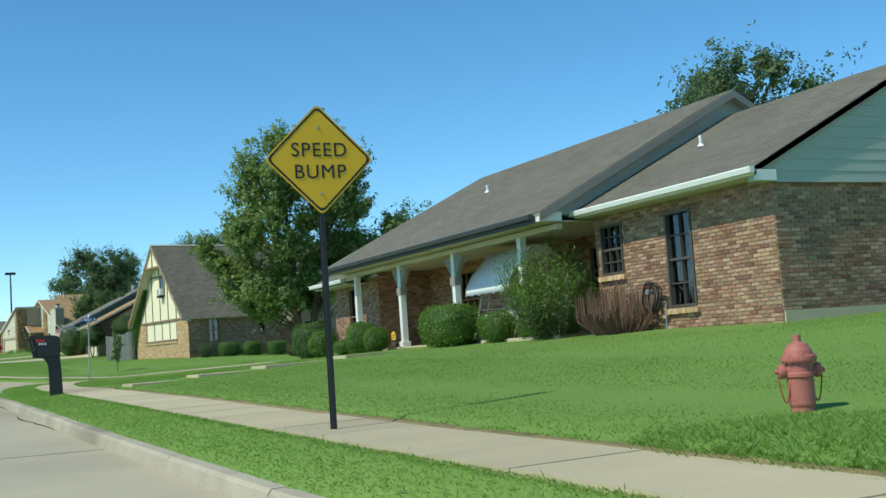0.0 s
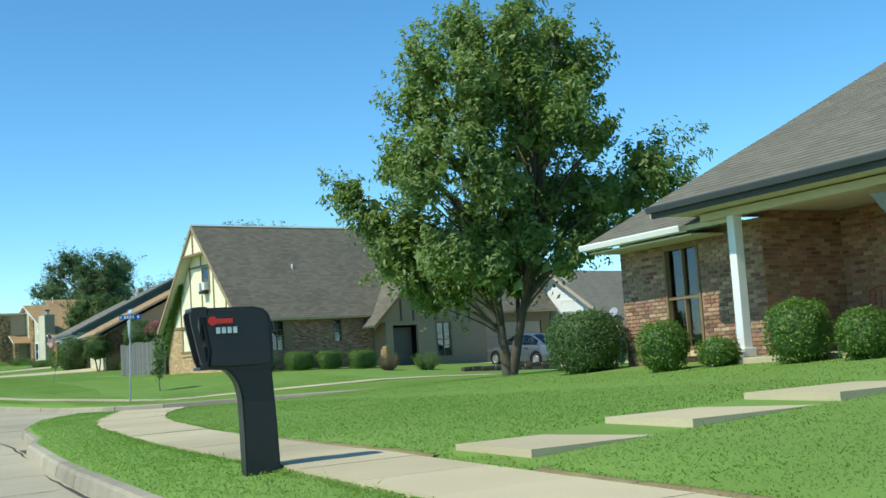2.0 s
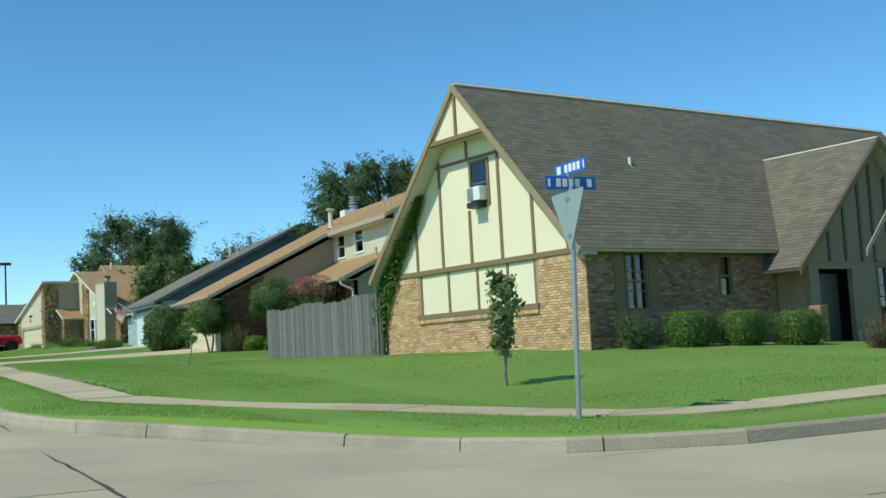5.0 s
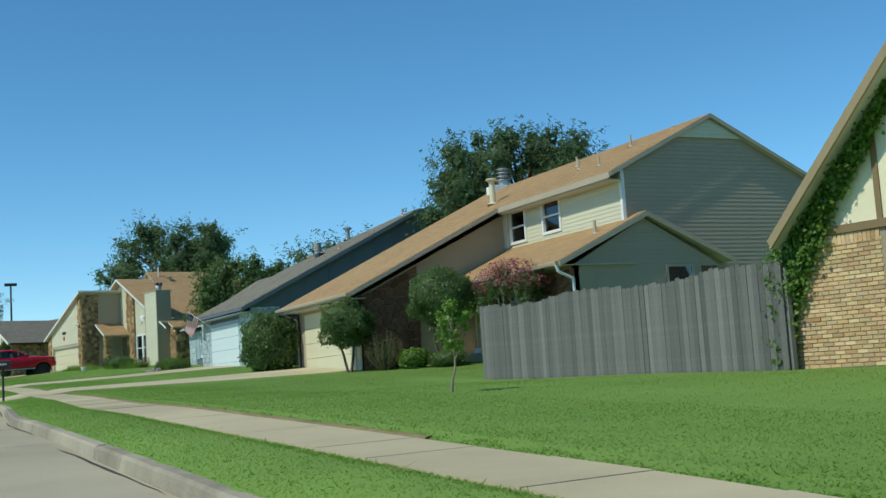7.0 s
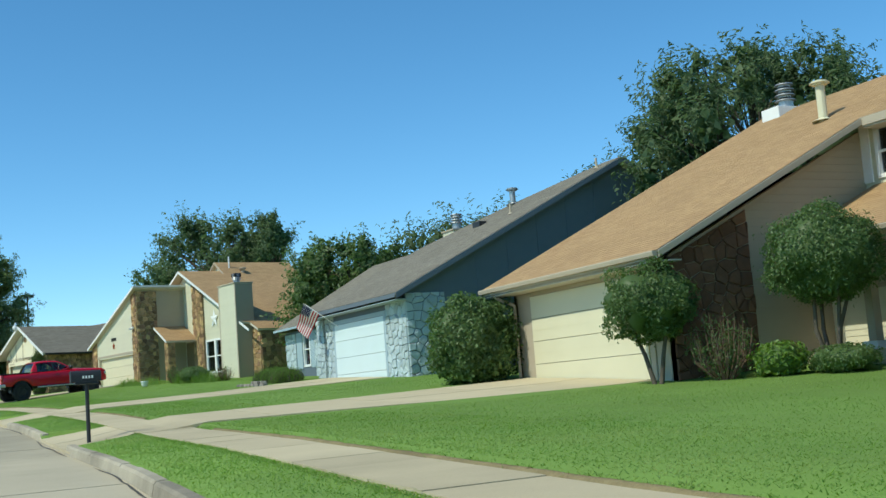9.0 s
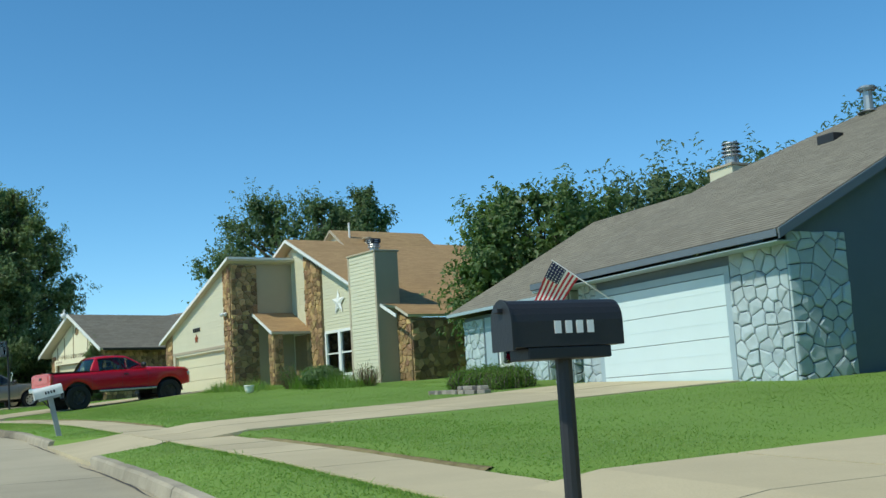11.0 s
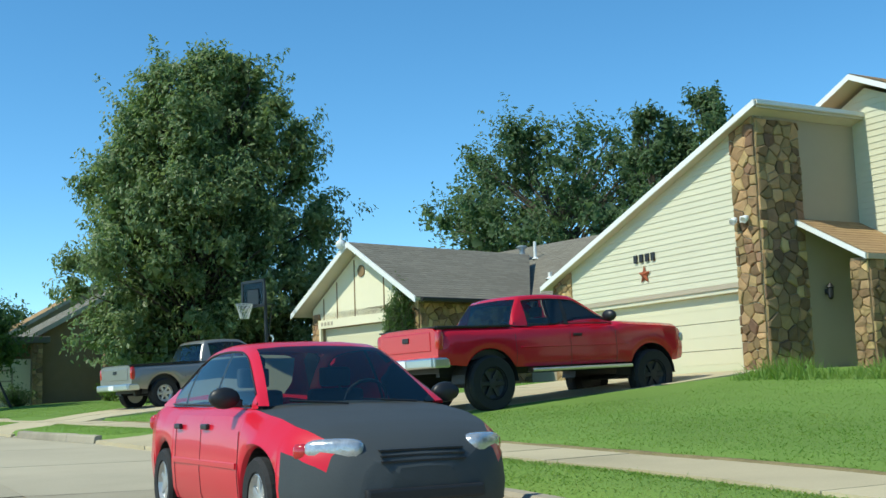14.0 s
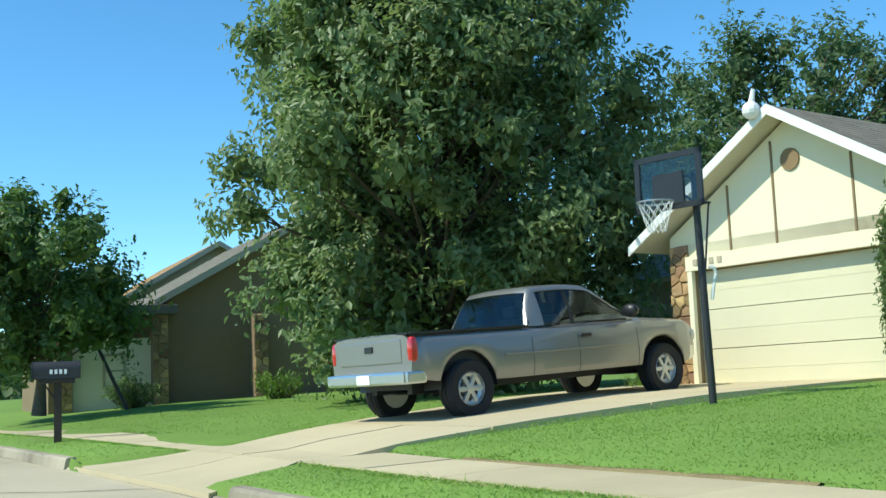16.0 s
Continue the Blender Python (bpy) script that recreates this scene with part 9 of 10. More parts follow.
def post_mailbox(x, y, label, box_mat, post_mat, lean=0.0, tilt=0.0, post_w=0.05, high=1.0, round_post=False, number=True, turn=0.0, size=1.0, arm=0.0):
    z = float(lawn_z(x, y))
    b = thing("mailbox", pose(x, y, z, 0, 0, turn), label, "mailbox")
    bm = bmesh.new()
    if round_post:
        tube(bm, (0, 0, -0.1), (lean, tilt, high), post_w, post_w, 10)
    else:
        w = post_w
        vs = [bm.verts.new((c + (lean if k else 0), d + (tilt if k else 0), high if k else -0.1)) for k in (0, 1) for c, d in ((-w, -w), (w, -w), (w, w), (-w, w))]
        for f in ((3, 2, 1, 0), (4, 5, 6, 7), (0, 1, 5, 4), (1, 2, 6, 5), (2, 3, 7, 6), (3, 0, 4, 7)):
            bm.faces.new([vs[i] for i in f])
    part("post", bm, post_mat, b)
    m = Matrix.Translation((lean - arm, tilt, high)) @ Matrix.Rotation(math.atan2(lean, 1.0) * 1.2, 4, 'Y') @ Matrix.Scale(size, 4)
    bm = bmesh.new()
    dome_box(bm, -0.26, 0.24, 0.085, 0.02, 0.12, 0.09)
    bmesh.ops.transform(bm, matrix=m, verts=bm.verts)
    part("mailbox_body", bm, box_mat, b)
    bm = bmesh.new()
    dome_box(bm, -0.272, -0.262, 0.09, 0.01, 0.12, 0.095)
    box(bm, -0.295, -0.27, -0.02, 0.02, 0.16, 0.18, 0.004)
    bmesh.ops.transform(bm, matrix=m, verts=bm.verts)
    part("door", bm, box_mat, b)
    part("bracket", one_box(-0.2, 0.18, -0.08, 0.08, -0.03, 0.018, 0.006, m), post_mat, b)
    if arm:
        bm = bmesh.new()
        box(bm, -arm - 0.2, post_w + 0.1, -post_w, post_w, high - 0.09, high, 0.006)
        prism(bm, [(-post_w, -post_w * 0.8, high - 0.62), (-post_w, -post_w * 0.8, high - 0.48), (-arm - 0.02, -post_w * 0.8, high - 0.08), (-arm - 0.14, -post_w * 0.8, high - 0.08)], (0, post_w * 1.6, 0))
        part("arm", bm, post_mat, b)
    elif not round_post:
        bm = bmesh.new()
        tube(bm, m @ Vector((-0.15, 0, -0.02)), m @ Vector((0.0, 0, -0.25)), 0.014, 0.014, 6)
        part("brace", bm, BLACK_METAL, b)
    if number:
        bm = bmesh.new()
        for k in range(4):
            box(bm, -0.08 + k * 0.05, -0.05 + k * 0.05, -0.089, -0.086, 0.07, 0.12, 0, m)
        part("number_bars", bm, BLACK_METAL if box_mat is not BLACK_METAL else SIGN_WHITE, b)
    return b


def street_sign():
    x, y = 8.47, 57.1
    z = float(lawn_z(x, y))
    s = thing("street_name_sign", pose(x, y, z) @ Matrix.Scale(1.13, 4), "two blue street-name blades on a galvanised pole", "street sign")
    bm = bmesh.new()
    tube(bm, (0, 0, -0.2), (0.09, 0, 2.42), 0.028, 0.028, 14)
    part("pole", bm, METAL_GREY, s)
    bm = bmesh.new()
    tri_out = rounded([(-0.38, 2.36), (0.38, 2.36), (0.0, 1.72)], 0.05)
    plate(bm, tri_out, 0.034, 0.038)
    t = part("yield_plate", bm, SIGN_BACK, s, "bare aluminium back of a triangular sign")
    t.matrix_basis = pose(0.075, 0, 0, 0, 0, 85)
    bm = bmesh.new()
    for zz in (1.9, 2.28):
        box(bm, 0.022, 0.122, -0.04, 0.036, zz - 0.02, zz + 0.02, 0.004)
    part("clamp", bm, METAL_GREY, s)
    for zz, turn, w, bars in ((2.45, 0, 0.31, ((-0.28, -0.24), (-0.18, 0.13), (0.2, 0.28))), (2.61, 90, 0.31, ((-0.28, -0.25), (-0.2, 0.12), (0.17, 0.28)))):
        bm = bmesh.new()
        box(bm, -w, w, -0.003, 0.003, zz - 0.07, zz + 0.07, 0.002)
        blade = part("name_blade", bm, SIGN_BLUE, s)
        blade.matrix_basis = pose(0.09, 0, 0, 0, 0, turn)
        bm = bmesh.new()
        for a, b in bars:
            n = max(1, round((b - a) / 0.075))
            for k in range(n):
                c, d = a + (b - a) * k / n, a + (b - a) * (k + 0.72) / n
                for yy in (-0.006, 0.004):
                    box(bm, c, d, yy, yy + 0.002, zz - 0.04, zz + 0.045)
        part("word_bars", bm, SIGN_WHITE, blade)
    bm = bmesh.new()
    box(bm, 0.055, 0.125, -0.02, 0.02, 2.5, 2.56, 0.006)
    part("bracket", bm, METAL_GREY, s)


def cedar_fence():
    f = thing("wooden_fence", pose(0, 0, 0), "weathered grey cedar privacy fence with dog-eared boards", "fence")
    rnd = random.Random(12)
    runs = [((14.09, 76.2, 1.89), (14.2, 86.8, 2.0), 1.78), ((14.2, 86.9, 2.0), (17.4, 87.2, 2.1), 1.78)]
    for a, b, h in runs:
        a, b = Vector(a), Vector(b)
        d = (b - a).normalized()
        out = Vector((d.y, -d.x, 0)) * -1
        length = (b - a).length
        s = 0.0
        while s < length - 0.05:
            w = rnd.uniform(0.132, 0.142)
            hh = h + rnd.uniform(-0.035, 0.03) + (0.05 * math.sin(s * 1.3))
            o = rnd.uniform(-0.006, 0.006)
            lean = rnd.gauss(0, 0.004)
            bm = bmesh.new()
            prism(bm, [Vector((0, 0, rnd.uniform(0.0, 0.04))), Vector((w, 0, rnd.uniform(0.0, 0.04))), Vector((w + lean, 0, hh - 0.03)), Vector((w - 0.03 + lean, 0, hh)), Vector((0.03 + lean, 0, hh)), Vector((lean, 0, hh - 0.03))], (0, 0.017, 0))
            ob = part("board", bm, FENCE_WOOD, f)
            p = a.lerp(b, s / length) + out * (o + 0.02)
            ob.matrix_basis = Matrix.Translation(p) @ Matrix.Rotation(math.atan2(d.y, d.x), 4, 'Z')
            s += w + rnd.choice((0.003, 0.004, 0.006, 0.02 if rnd.random() < 0.15 else 0.004))
        k = int(length / 2.4) + 1
        for i in range(k + 1):
            p = a.lerp(b, i / k) - out * 0.06
            part("fence_post", one_box(p.x - 0.045, p.x + 0.045, p.y - 0.045, p.y + 0.045, p.z - 0.1, p.z + h - 0.1, 0.004), FENCE_WOOD, f)
        for zz in (0.35, 1.0, 1.55):
            bm = bmesh.new()
            q, r = a - out * 0.02 + Vector((0, 0, zz)), b - out * 0.02 + Vector((0, 0, zz))
            prism(bm, [q, r, r + Vector((0, 0, 0.085)), q + Vector((0, 0, 0.085))], -out * 0.038)
            part("rail", bm, FENCE_WOOD, f)
    BLOCKED.append([(13.95, 76), (14.25, 76), (14.4, 87.1), (14.05, 87.1)])


def back_fence():
    f = thing("wooden_fence", pose(0, 0, 0), "dark wooden fence behind the driveway", "fence")
    rnd = random.Random(13)
    for k in range(58):
        y = 64.0 + k * 0.145
        part("board", one_box(32.5, 32.52, y, y + 0.138, float(lawn_z(32.5, y)) - 0.05, 2.62 + k * 0.004 + rnd.uniform(-0.02, 0.02), 0.002), BACK_FENCE, f)
    for zz in (1.4, 2.3):
        part("rail", one_box(32.522, 32.56, 64.0, 72.4, zz, zz + 0.08, 0.004), BACK_FENCE, f)


def retaining_wall():
    w = thing("retaining_wall", pose(0, 0, 0), "low dark stone retaining wall beside the driveway", "wall")
    rnd = random.Random(6)
    for row in range(4):
        x = 20.9 + (0.0 if row < 2 else 1.9)
        while x < 27.0:
            l = rnd.uniform(0.26, 0.6)
            z = 0.72 + row * 0.17
            y = 61.2 - (x - 21) * 0.15
            bm = bmesh.new()
            box(bm, x, x + l - 0.02, y + rnd.uniform(-0.04, 0.03), y + 0.32, z, z + 0.155 + rnd.uniform(-0.012, 0.012), 0.02)
            part("stone", bm, WALL_STONE, w)
            x += l
    bm = bmesh.new()
    prism(bm, [(22.9, 61.1, 0.6), (27.0, 60.5, 0.6), (27.0, 64.5, 0.6), (22.9, 64.5, 0.6)], (0, 0, 0.74))
    part("fill", bm, LAWN, w)


def ranch_steps():
    p = tagged(new("garden_path"), "concrete front path with low risers up the lawn", "path", kind="structure")
    for x0, x1, z0, z1 in ((4.62, 6.02, 0.945, 0.96), (6.03, 7.52, 1.045, 1.06), (7.53, 9.42, 1.145, 1.165), (9.43, 12.9, 1.25, 1.28)):
        bm = bmesh.new()
        prism(bm, [(x0, 25.2, z0 - 0.4), (x0, 25.2, z0), (x1, 25.2, z1), (x1, 25.2, z0 - 0.4)], (0, 1.15, 0))
        part("slab", bm, CONCRETE, p)
    BLOCKED.append([(4.5, 25.24), (13, 25.24), (13, 26.38), (4.5, 26.38)])


def porch_swing():
    x, y, z = 13.35, 24.2, 1.5
    s = thing("canopy_swing", pose(x, y, z), "white canopied garden swing on the porch", "swing seat")
    bm = bmesh.new()
    for yy in (-1.0, 1.0):
        tube(bm, (-0.62, yy, -0.12), (-0.1, yy, 1.85), 0.022, 0.022, 10)
        tube(bm, (0.62, yy, -0.12), (0.1, yy, 1.85), 0.022, 0.022, 10)
        tube(bm, (-0.36, yy, 0.85), (0.36, yy, 0.85), 0.016, 0.016, 8)
    tube(bm, (0, -1.05, 1.85), (0, 1.05, 1.85), 0.022, 0.022, 10)
    part("swing_frame", bm, TRIM_WHITE, s)
    n = 24
    vs, fs = [], []
    for i in range(n + 1):
        yy = -1.1 + 2.2 * i / n
        scal = 0.045 * abs(math.sin(math.pi * i / 4))
        sag = 0.02 * math.sin(math.pi * i / n)
        for xx, zz in ((0.75, 1.62), (0.35, 1.93 - sag), (0.0, 1.98 - sag), (-0.55, 1.42 - sag), (-0.72, 1.12), (-0.735, 0.93 + scal)):
            vs.append((xx, yy, zz))
    for i in range(n):
        fs += [(i * 6 + j, i * 6 + j + 1, i * 6 + j + 7, i * 6 + j + 6) for j in range(5)]
    c = sheet("canopy", vs, fs, CANVAS, s, smooth=True)
    md = c.modifiers.new("thickness", 'SOLIDIFY')
    md.thickness = 0.006
    bm = bmesh.new()
    box(bm, -0.42, 0.2, -0.85, 0.85, 0.38, 0.5, 0.04)
    part("seat_cushion", bm, CANVAS, s)
    bm = bmesh.new()
    box(bm, 0.16, 0.28, -0.85, 0.85, 0.46, 0.98, 0.04, Matrix.Rotation(radians(10), 4, 'Y'))
    part("back_cushion", bm, CANVAS, s)
    bm = bmesh.new()
    for yy in (-0.88, 0.88):
        tube(bm, (-0.3, yy, 0.4), (-0.02, yy, 1.83), 0.01, 0.01, 6)
        tube(bm, (0.2, yy, 0.4), (0.02, yy, 1.83), 0.01, 0.01, 6)
        tube(bm, (-0.42, yy, 0.62), (0.25, yy, 0.62), 0.014, 0.014, 6)
    part("hanger", bm, TRIM_WHITE, s)


def porch_chair(x, y, turn):
    c = thing("metal_chair", pose(x, y, 1.38, 0, 0, turn), "thin rusty metal porch chair against the brick wall", "chair", "porch chairs")
    for a, b in ((-0.22, -0.2), (0.22, -0.2), (-0.22, 0.22), (0.22, 0.22)):
        bm = bmesh.new()
        tube(bm, (a, b, 0), (a, b, 0.42), 0.012, 0.012, 6)
        part("leg", bm, RUST, c)
    part("seat", one_box(-0.24, 0.24, -0.22, 0.24, 0.41, 0.43, 0.005), RUST, c)
    bm = bmesh.new()
    for k in range(5):
        tube(bm, (-0.22 + 0.11 * k, 0.23, 0.42), (-0.24 + 0.12 * k, 0.3, 0.9), 0.01, 0.01, 6)
    pipe(bm, [(-0.24, 0.3, 0.9), (0, 0.31, 0.96), (0.24, 0.3, 0.9)], 0.011, 6)
    part("backrest", bm, RUST, c)


def yard_sign():
    x, y = 11.9, 28.2
    s = thing("yard_sign", facing(x, y, float(lawn_z(x, y)), 200) @ Matrix.Scale(0.72, 4), "small yellow security sign on a stake", "sign")
    bm = bmesh.new()
    tube(bm, (0, 0.01, -0.05), (0, 0.01, 0.6), 0.009, 0.009, 6)
    part("stake", bm, METAL_GREY, s)
    bm = bmesh.new()
    plate(bm, rounded([(-0.11, 0.35), (0.11, 0.35), (0.11, 0.58), (0.0, 0.68), (-0.11, 0.58)], 0.03), -0.006, 0.0)
    p = part("sign_plate", bm, SIGN_YELLOW, s)
    for z in (0.42, 0.5):
        part("word_bar", one_box(-0.07, 0.07, -0.009, -0.006, z, z + 0.035), SIGN_BLACK, p)


def hose():
    h = thing("garden_hose", pose(13.05, 18.15, 1.25), "coiled black garden hose on a wall reel", "hose")
    bm = bmesh.new()
    rnd = random.Random(3)
    for k in range(7):
        r, dz, dy = 0.27 + rnd.uniform(-0.05, 0.04), rnd.uniform(-0.04, 0.04), rnd.uniform(-0.05, 0.05)
        pipe(bm, [(-0.04 - 0.02 * k + 0.02 * math.sin(3 * w), dy + r * 0.8 * math.cos(w), 0.68 + dz + r * math.sin(w)) for w in np.linspace(0, 2 * math.pi, 25)], 0.011, 6)
    part("hose_coil", bm, BLACK_PLASTIC, h)
    bm = bmesh.new()
    tube(bm, (0.0, 0.0, 0.8), (-0.2, 0.0, 0.8), 0.05, 0.05, 12)
    tube(bm, (-0.1, -0.38, 0.0), (-0.06, -0.36, 0.55), 0.012, 0.012, 8)
    part("reel", bm, METAL_GREY, h)


def basketball_hoop():
    x, y = 5.84, 149.7
    z = float(lawn_z(x, y))
    h = thing("basketball_hoop", pose(x, y, z), "black pole basketball hoop with a clear backboard", "basketball hoop")
    bm = bmesh.new()
    tube(bm, (0, 0, -0.2), (-0.06, 0.0, 2.7), 0.045, 0.042, 14)
    part("pole", bm, BLACK_METAL, h)
    head = radians(206.5)
    n = Vector((math.cos(head), math.sin(head), 0))
    u = Vector((-n.y, n.x, 0))
    c = Vector((-0.32, 0.15, 2.62))
    at = lambda a, b, o: c + u * a + n * o + Vector((0, 0, b))
    w, t = 0.48, 0.34

    def bar(bm, a0, a1, b0, b1, o0, o1):
        prism(bm, [at(a0, b0, o0), at(a1, b0, o0), at(a1, b1, o0), at(a0, b1, o0)], n * (o1 - o0))
    bm = bmesh.new()
    for a0, a1, b0, b1 in ((-w, w, t - 0.07, t), (-w, w, -t, -t + 0.07), (-w, -w + 0.07, -t, t), (w - 0.07, w, -t, t), (-0.22, 0.22, -0.30, 0.10)):
        bar(bm, a0, a1, b0, b1, -0.02, 0.02)
    b = part("backboard_rim", bm, BLACK_PLASTIC, h, "black backboard border and target")
    bm = bmesh.new()
    bar(bm, -w + 0.05, w - 0.05, -t + 0.05, t - 0.05, -0.005, 0.004)
    part("backboard_pane", bm, CLEAR_SHEET, b, "milky clear backboard sheet")
    bm = bmesh.new()
    ring = [at(0.21 * math.cos(q), -0.27, 0.27 + 0.21 * math.sin(q)) for q in np.linspace(0, 2 * math.pi, 21)]
    pipe(bm, ring, 0.011, 6)
    part("rim", bm, METAL_GREY, h)
    bm = bmesh.new()
    for k in range(12):
        for sg in (1, -1):
            pts = []
            for j in range(5):
                q = 2 * math.pi * (k + sg * j * 0.5) / 12
                r = 0.2 - 0.025 * j
                pts.append(at(r * math.cos(q), -0.28 - 0.085 * j, 0.27 + r * math.sin(q)))
            pipe(bm, pts, 0.004, 4)
    part("net", bm, NET, h)
    bm = bmesh.new()
    for zz in (2.45, 2.75):
        tube(bm, (-0.05, 0.0, zz - 0.1), at(0.05, -0.1 + (zz - 2.45) * 0.6, -0.02), 0.018, 0.018, 8)
    tube(bm, (0.02, 0.02, 1.55), (0.12, 0.02, 2.35), 0.012, 0.012, 8)
    tube(bm, (-0.05, 0.0, 2.35), (0.14, 0.02, 2.35), 0.016, 0.016, 8)
    part("lift_arm", bm, BLACK_METAL, h)
    bm = bmesh.new()
    pipe(bm, [(0.06, -0.02, 1.2), (0.10, -0.03, 1.42), (0.13, -0.03, 1.5), (0.1, -0.03, 1.58), (0.05, -0.02, 1.57)], 0.02, 7)
    part("lift_handle", bm, TRIM_WHITE, h)


def house_flag():
    m = pose(15.8, 111.3, 0, 0, 0, 2)
    f = thing("house_flag", m, "striped flag on a slanted pole by the blue garage", "flag")
    a, b = Vector((0.0, 5.35, 5.1)), Vector((-1.1, 5.9, 6.05))
    bm = bmesh.new()
    tube(bm, a, b, 0.016, 0.012, 8)
    part("pole", bm, TRIM_WHITE, f)
    d = (b - a).normalized()
    hang = (Vector((0.0, 0.66, -0.5))).normalized()
    nrm = d.cross(hang).normalized()
    start, wide, long = b - d * 0.03, 0.66, 1.15
    stripes = 13

    def spot(u, v):
        w = 0.07 * math.sin(u * 6.0 + v * 2.0) * (0.3 + u)
        return start - d * (v * wide * (1 - 0.15 * u)) + hang * (u * long) + nrm * w + Vector((0, 0, -0.10 * u * u))
    for i in range(stripes):
        bm = bmesh.new()
        v0, v1 = i / stripes, (i + 1) / stripes
        u0 = 0.4 if i < 7 else 0.0
        n = 12
        rows = [(bm.verts.new(spot(u0 + (1 - u0) * k / n, v0)), bm.verts.new(spot(u0 + (1 - u0) * k / n, v1))) for k in range(n + 1)]
        for (p, q), (r, s) in zip(rows, rows[1:]):
            bm.faces.new((p, r, s, q))
        part("stripe", bm, FLAG_RED if i % 2 == 0 else FLAG_WHITE, f, smooth=True)
    bm = bmesh.new()
    n = 6
    rows = [[bm.verts.new(spot(0.4 * k / n, 7 / 13 * j / 4)) for j in range(5)] for k in range(n + 1)]
    for p, q in zip(rows, rows[1:]):
        for j in range(4):
            bm.faces.new((p[j], q[j], q[j + 1], p[j + 1]))
    canton = part("canton", bm, FLAG_NAVY, f, "navy field with white dots", smooth=True)
    bm = bmesh.new()
    for i in range(6):
        for j in range(5):
            p = spot(0.4 * (i + 0.5) / 6, 7 / 13 * (j + 0.5) / 5)
            for sg in (1, -1):
                lathe(bm, [(0.016, 0.0), (0.016, 0.002)], 5, Matrix.Translation(p + nrm * 0.004 * sg) @ nrm.to_track_quat('Z', 'Y').to_matrix().to_4x4())
    part("star_dots", bm, FLAG_WHITE, canton)


def wall_star(m, x, y, z, r, mat, name, label):
    s = thing(name, m, label, "wall ornament")
    bm = bmesh.new()
    ring = []
    for k in range(10):
        a, q = math.pi / 2 + k * math.pi / 5, r if k % 2 == 0 else r * 0.42
        ring.append((x - 0.006, y - q * math.cos(a), z + q * math.sin(a)))
    vs = [bm.verts.new(p) for p in ring]
    back = [bm.verts.new((p[0] + 0.006, p[1], p[2])) for p in ring]
    tip = bm.verts.new((x - 0.07, y, z))
    for k in range(10):
        n = (k + 1) % 10
        bm.faces.new((vs[k], vs[n], tip))
        bm.faces.new((back[n], back[k], vs[k], vs[n])[::-1])
    bmesh.ops.recalc_face_normals(bm, faces=list(bm.faces))
    part("star", bm, mat, s)


STAR_M = pose(16.5, 135.05, 0, 0, 0, 10)


def star_house_fittings():
    wall_star(STAR_M, -0.03, 1.1, 7.07, 0.48, TRIM_WHITE, "white_star", "white metal star on cream siding")
    wall_star(STAR_M, -2.63, 8.25, 6.33, 0.2, RUST, "rusty_star", "rusty metal star on the garage gable")
    n = thing("house_number", STAR_M, "house number plates in black on the garage gable", "house number")
    for k in range(4):
        y = 8.52 - k * 0.19
        part("number_bar", one_box(-2.65, -2.62, y - 0.055, y + 0.055, 6.6, 6.77, 0.01), BLACK_METAL, n)
    x, y = 12.35, 134.35
    p = thing("flower_pot", pose(x, y, float(lawn_z(x, y))), "white round garden pot beside the porch", "pot")
    bm = bmesh.new()
    lathe(bm, [(0.11, 0), (0.15, 0.1), (0.17, 0.22), (0.18, 0.23), (0.18, 0.26), (0.15, 0.26), (0.14, 0.2), (0.02, 0.19)], 20)
    part("pot", bm, TRIM_WHITE, p, smooth=True)
    rnd = random.Random(2)
    for k in range(9):
        x, y = 15.2 - 0.02 * k + rnd.uniform(-0.05, 0.05), 118.3 + 0.27 * k
        x -= 2.0
        s = thing("edging_stone", pose(x, y, float(lawn_z(x, y)), 0, 0, rnd.uniform(-20, 20)), "grey block edging stone before the hedge", "stone", "edging stones")
        part("block", one_box(-0.1, 0.1, -0.12, 0.12, -0.02, 0.085, 0.02), WALL_PALE, s)
        if k < 4:
            u = thing("edging_stone", pose(x + 0.03, y + 0.1, float(lawn_z(x, y)) + 0.085, 0, 0, rnd.uniform(-12, 12)), "grey block stacked on the edging before the hedge", "stone", "edging stones")
            part("block", one_box(-0.1, 0.1, -0.12, 0.12, 0.0, 0.09, 0.02), WALL_PALE, u)


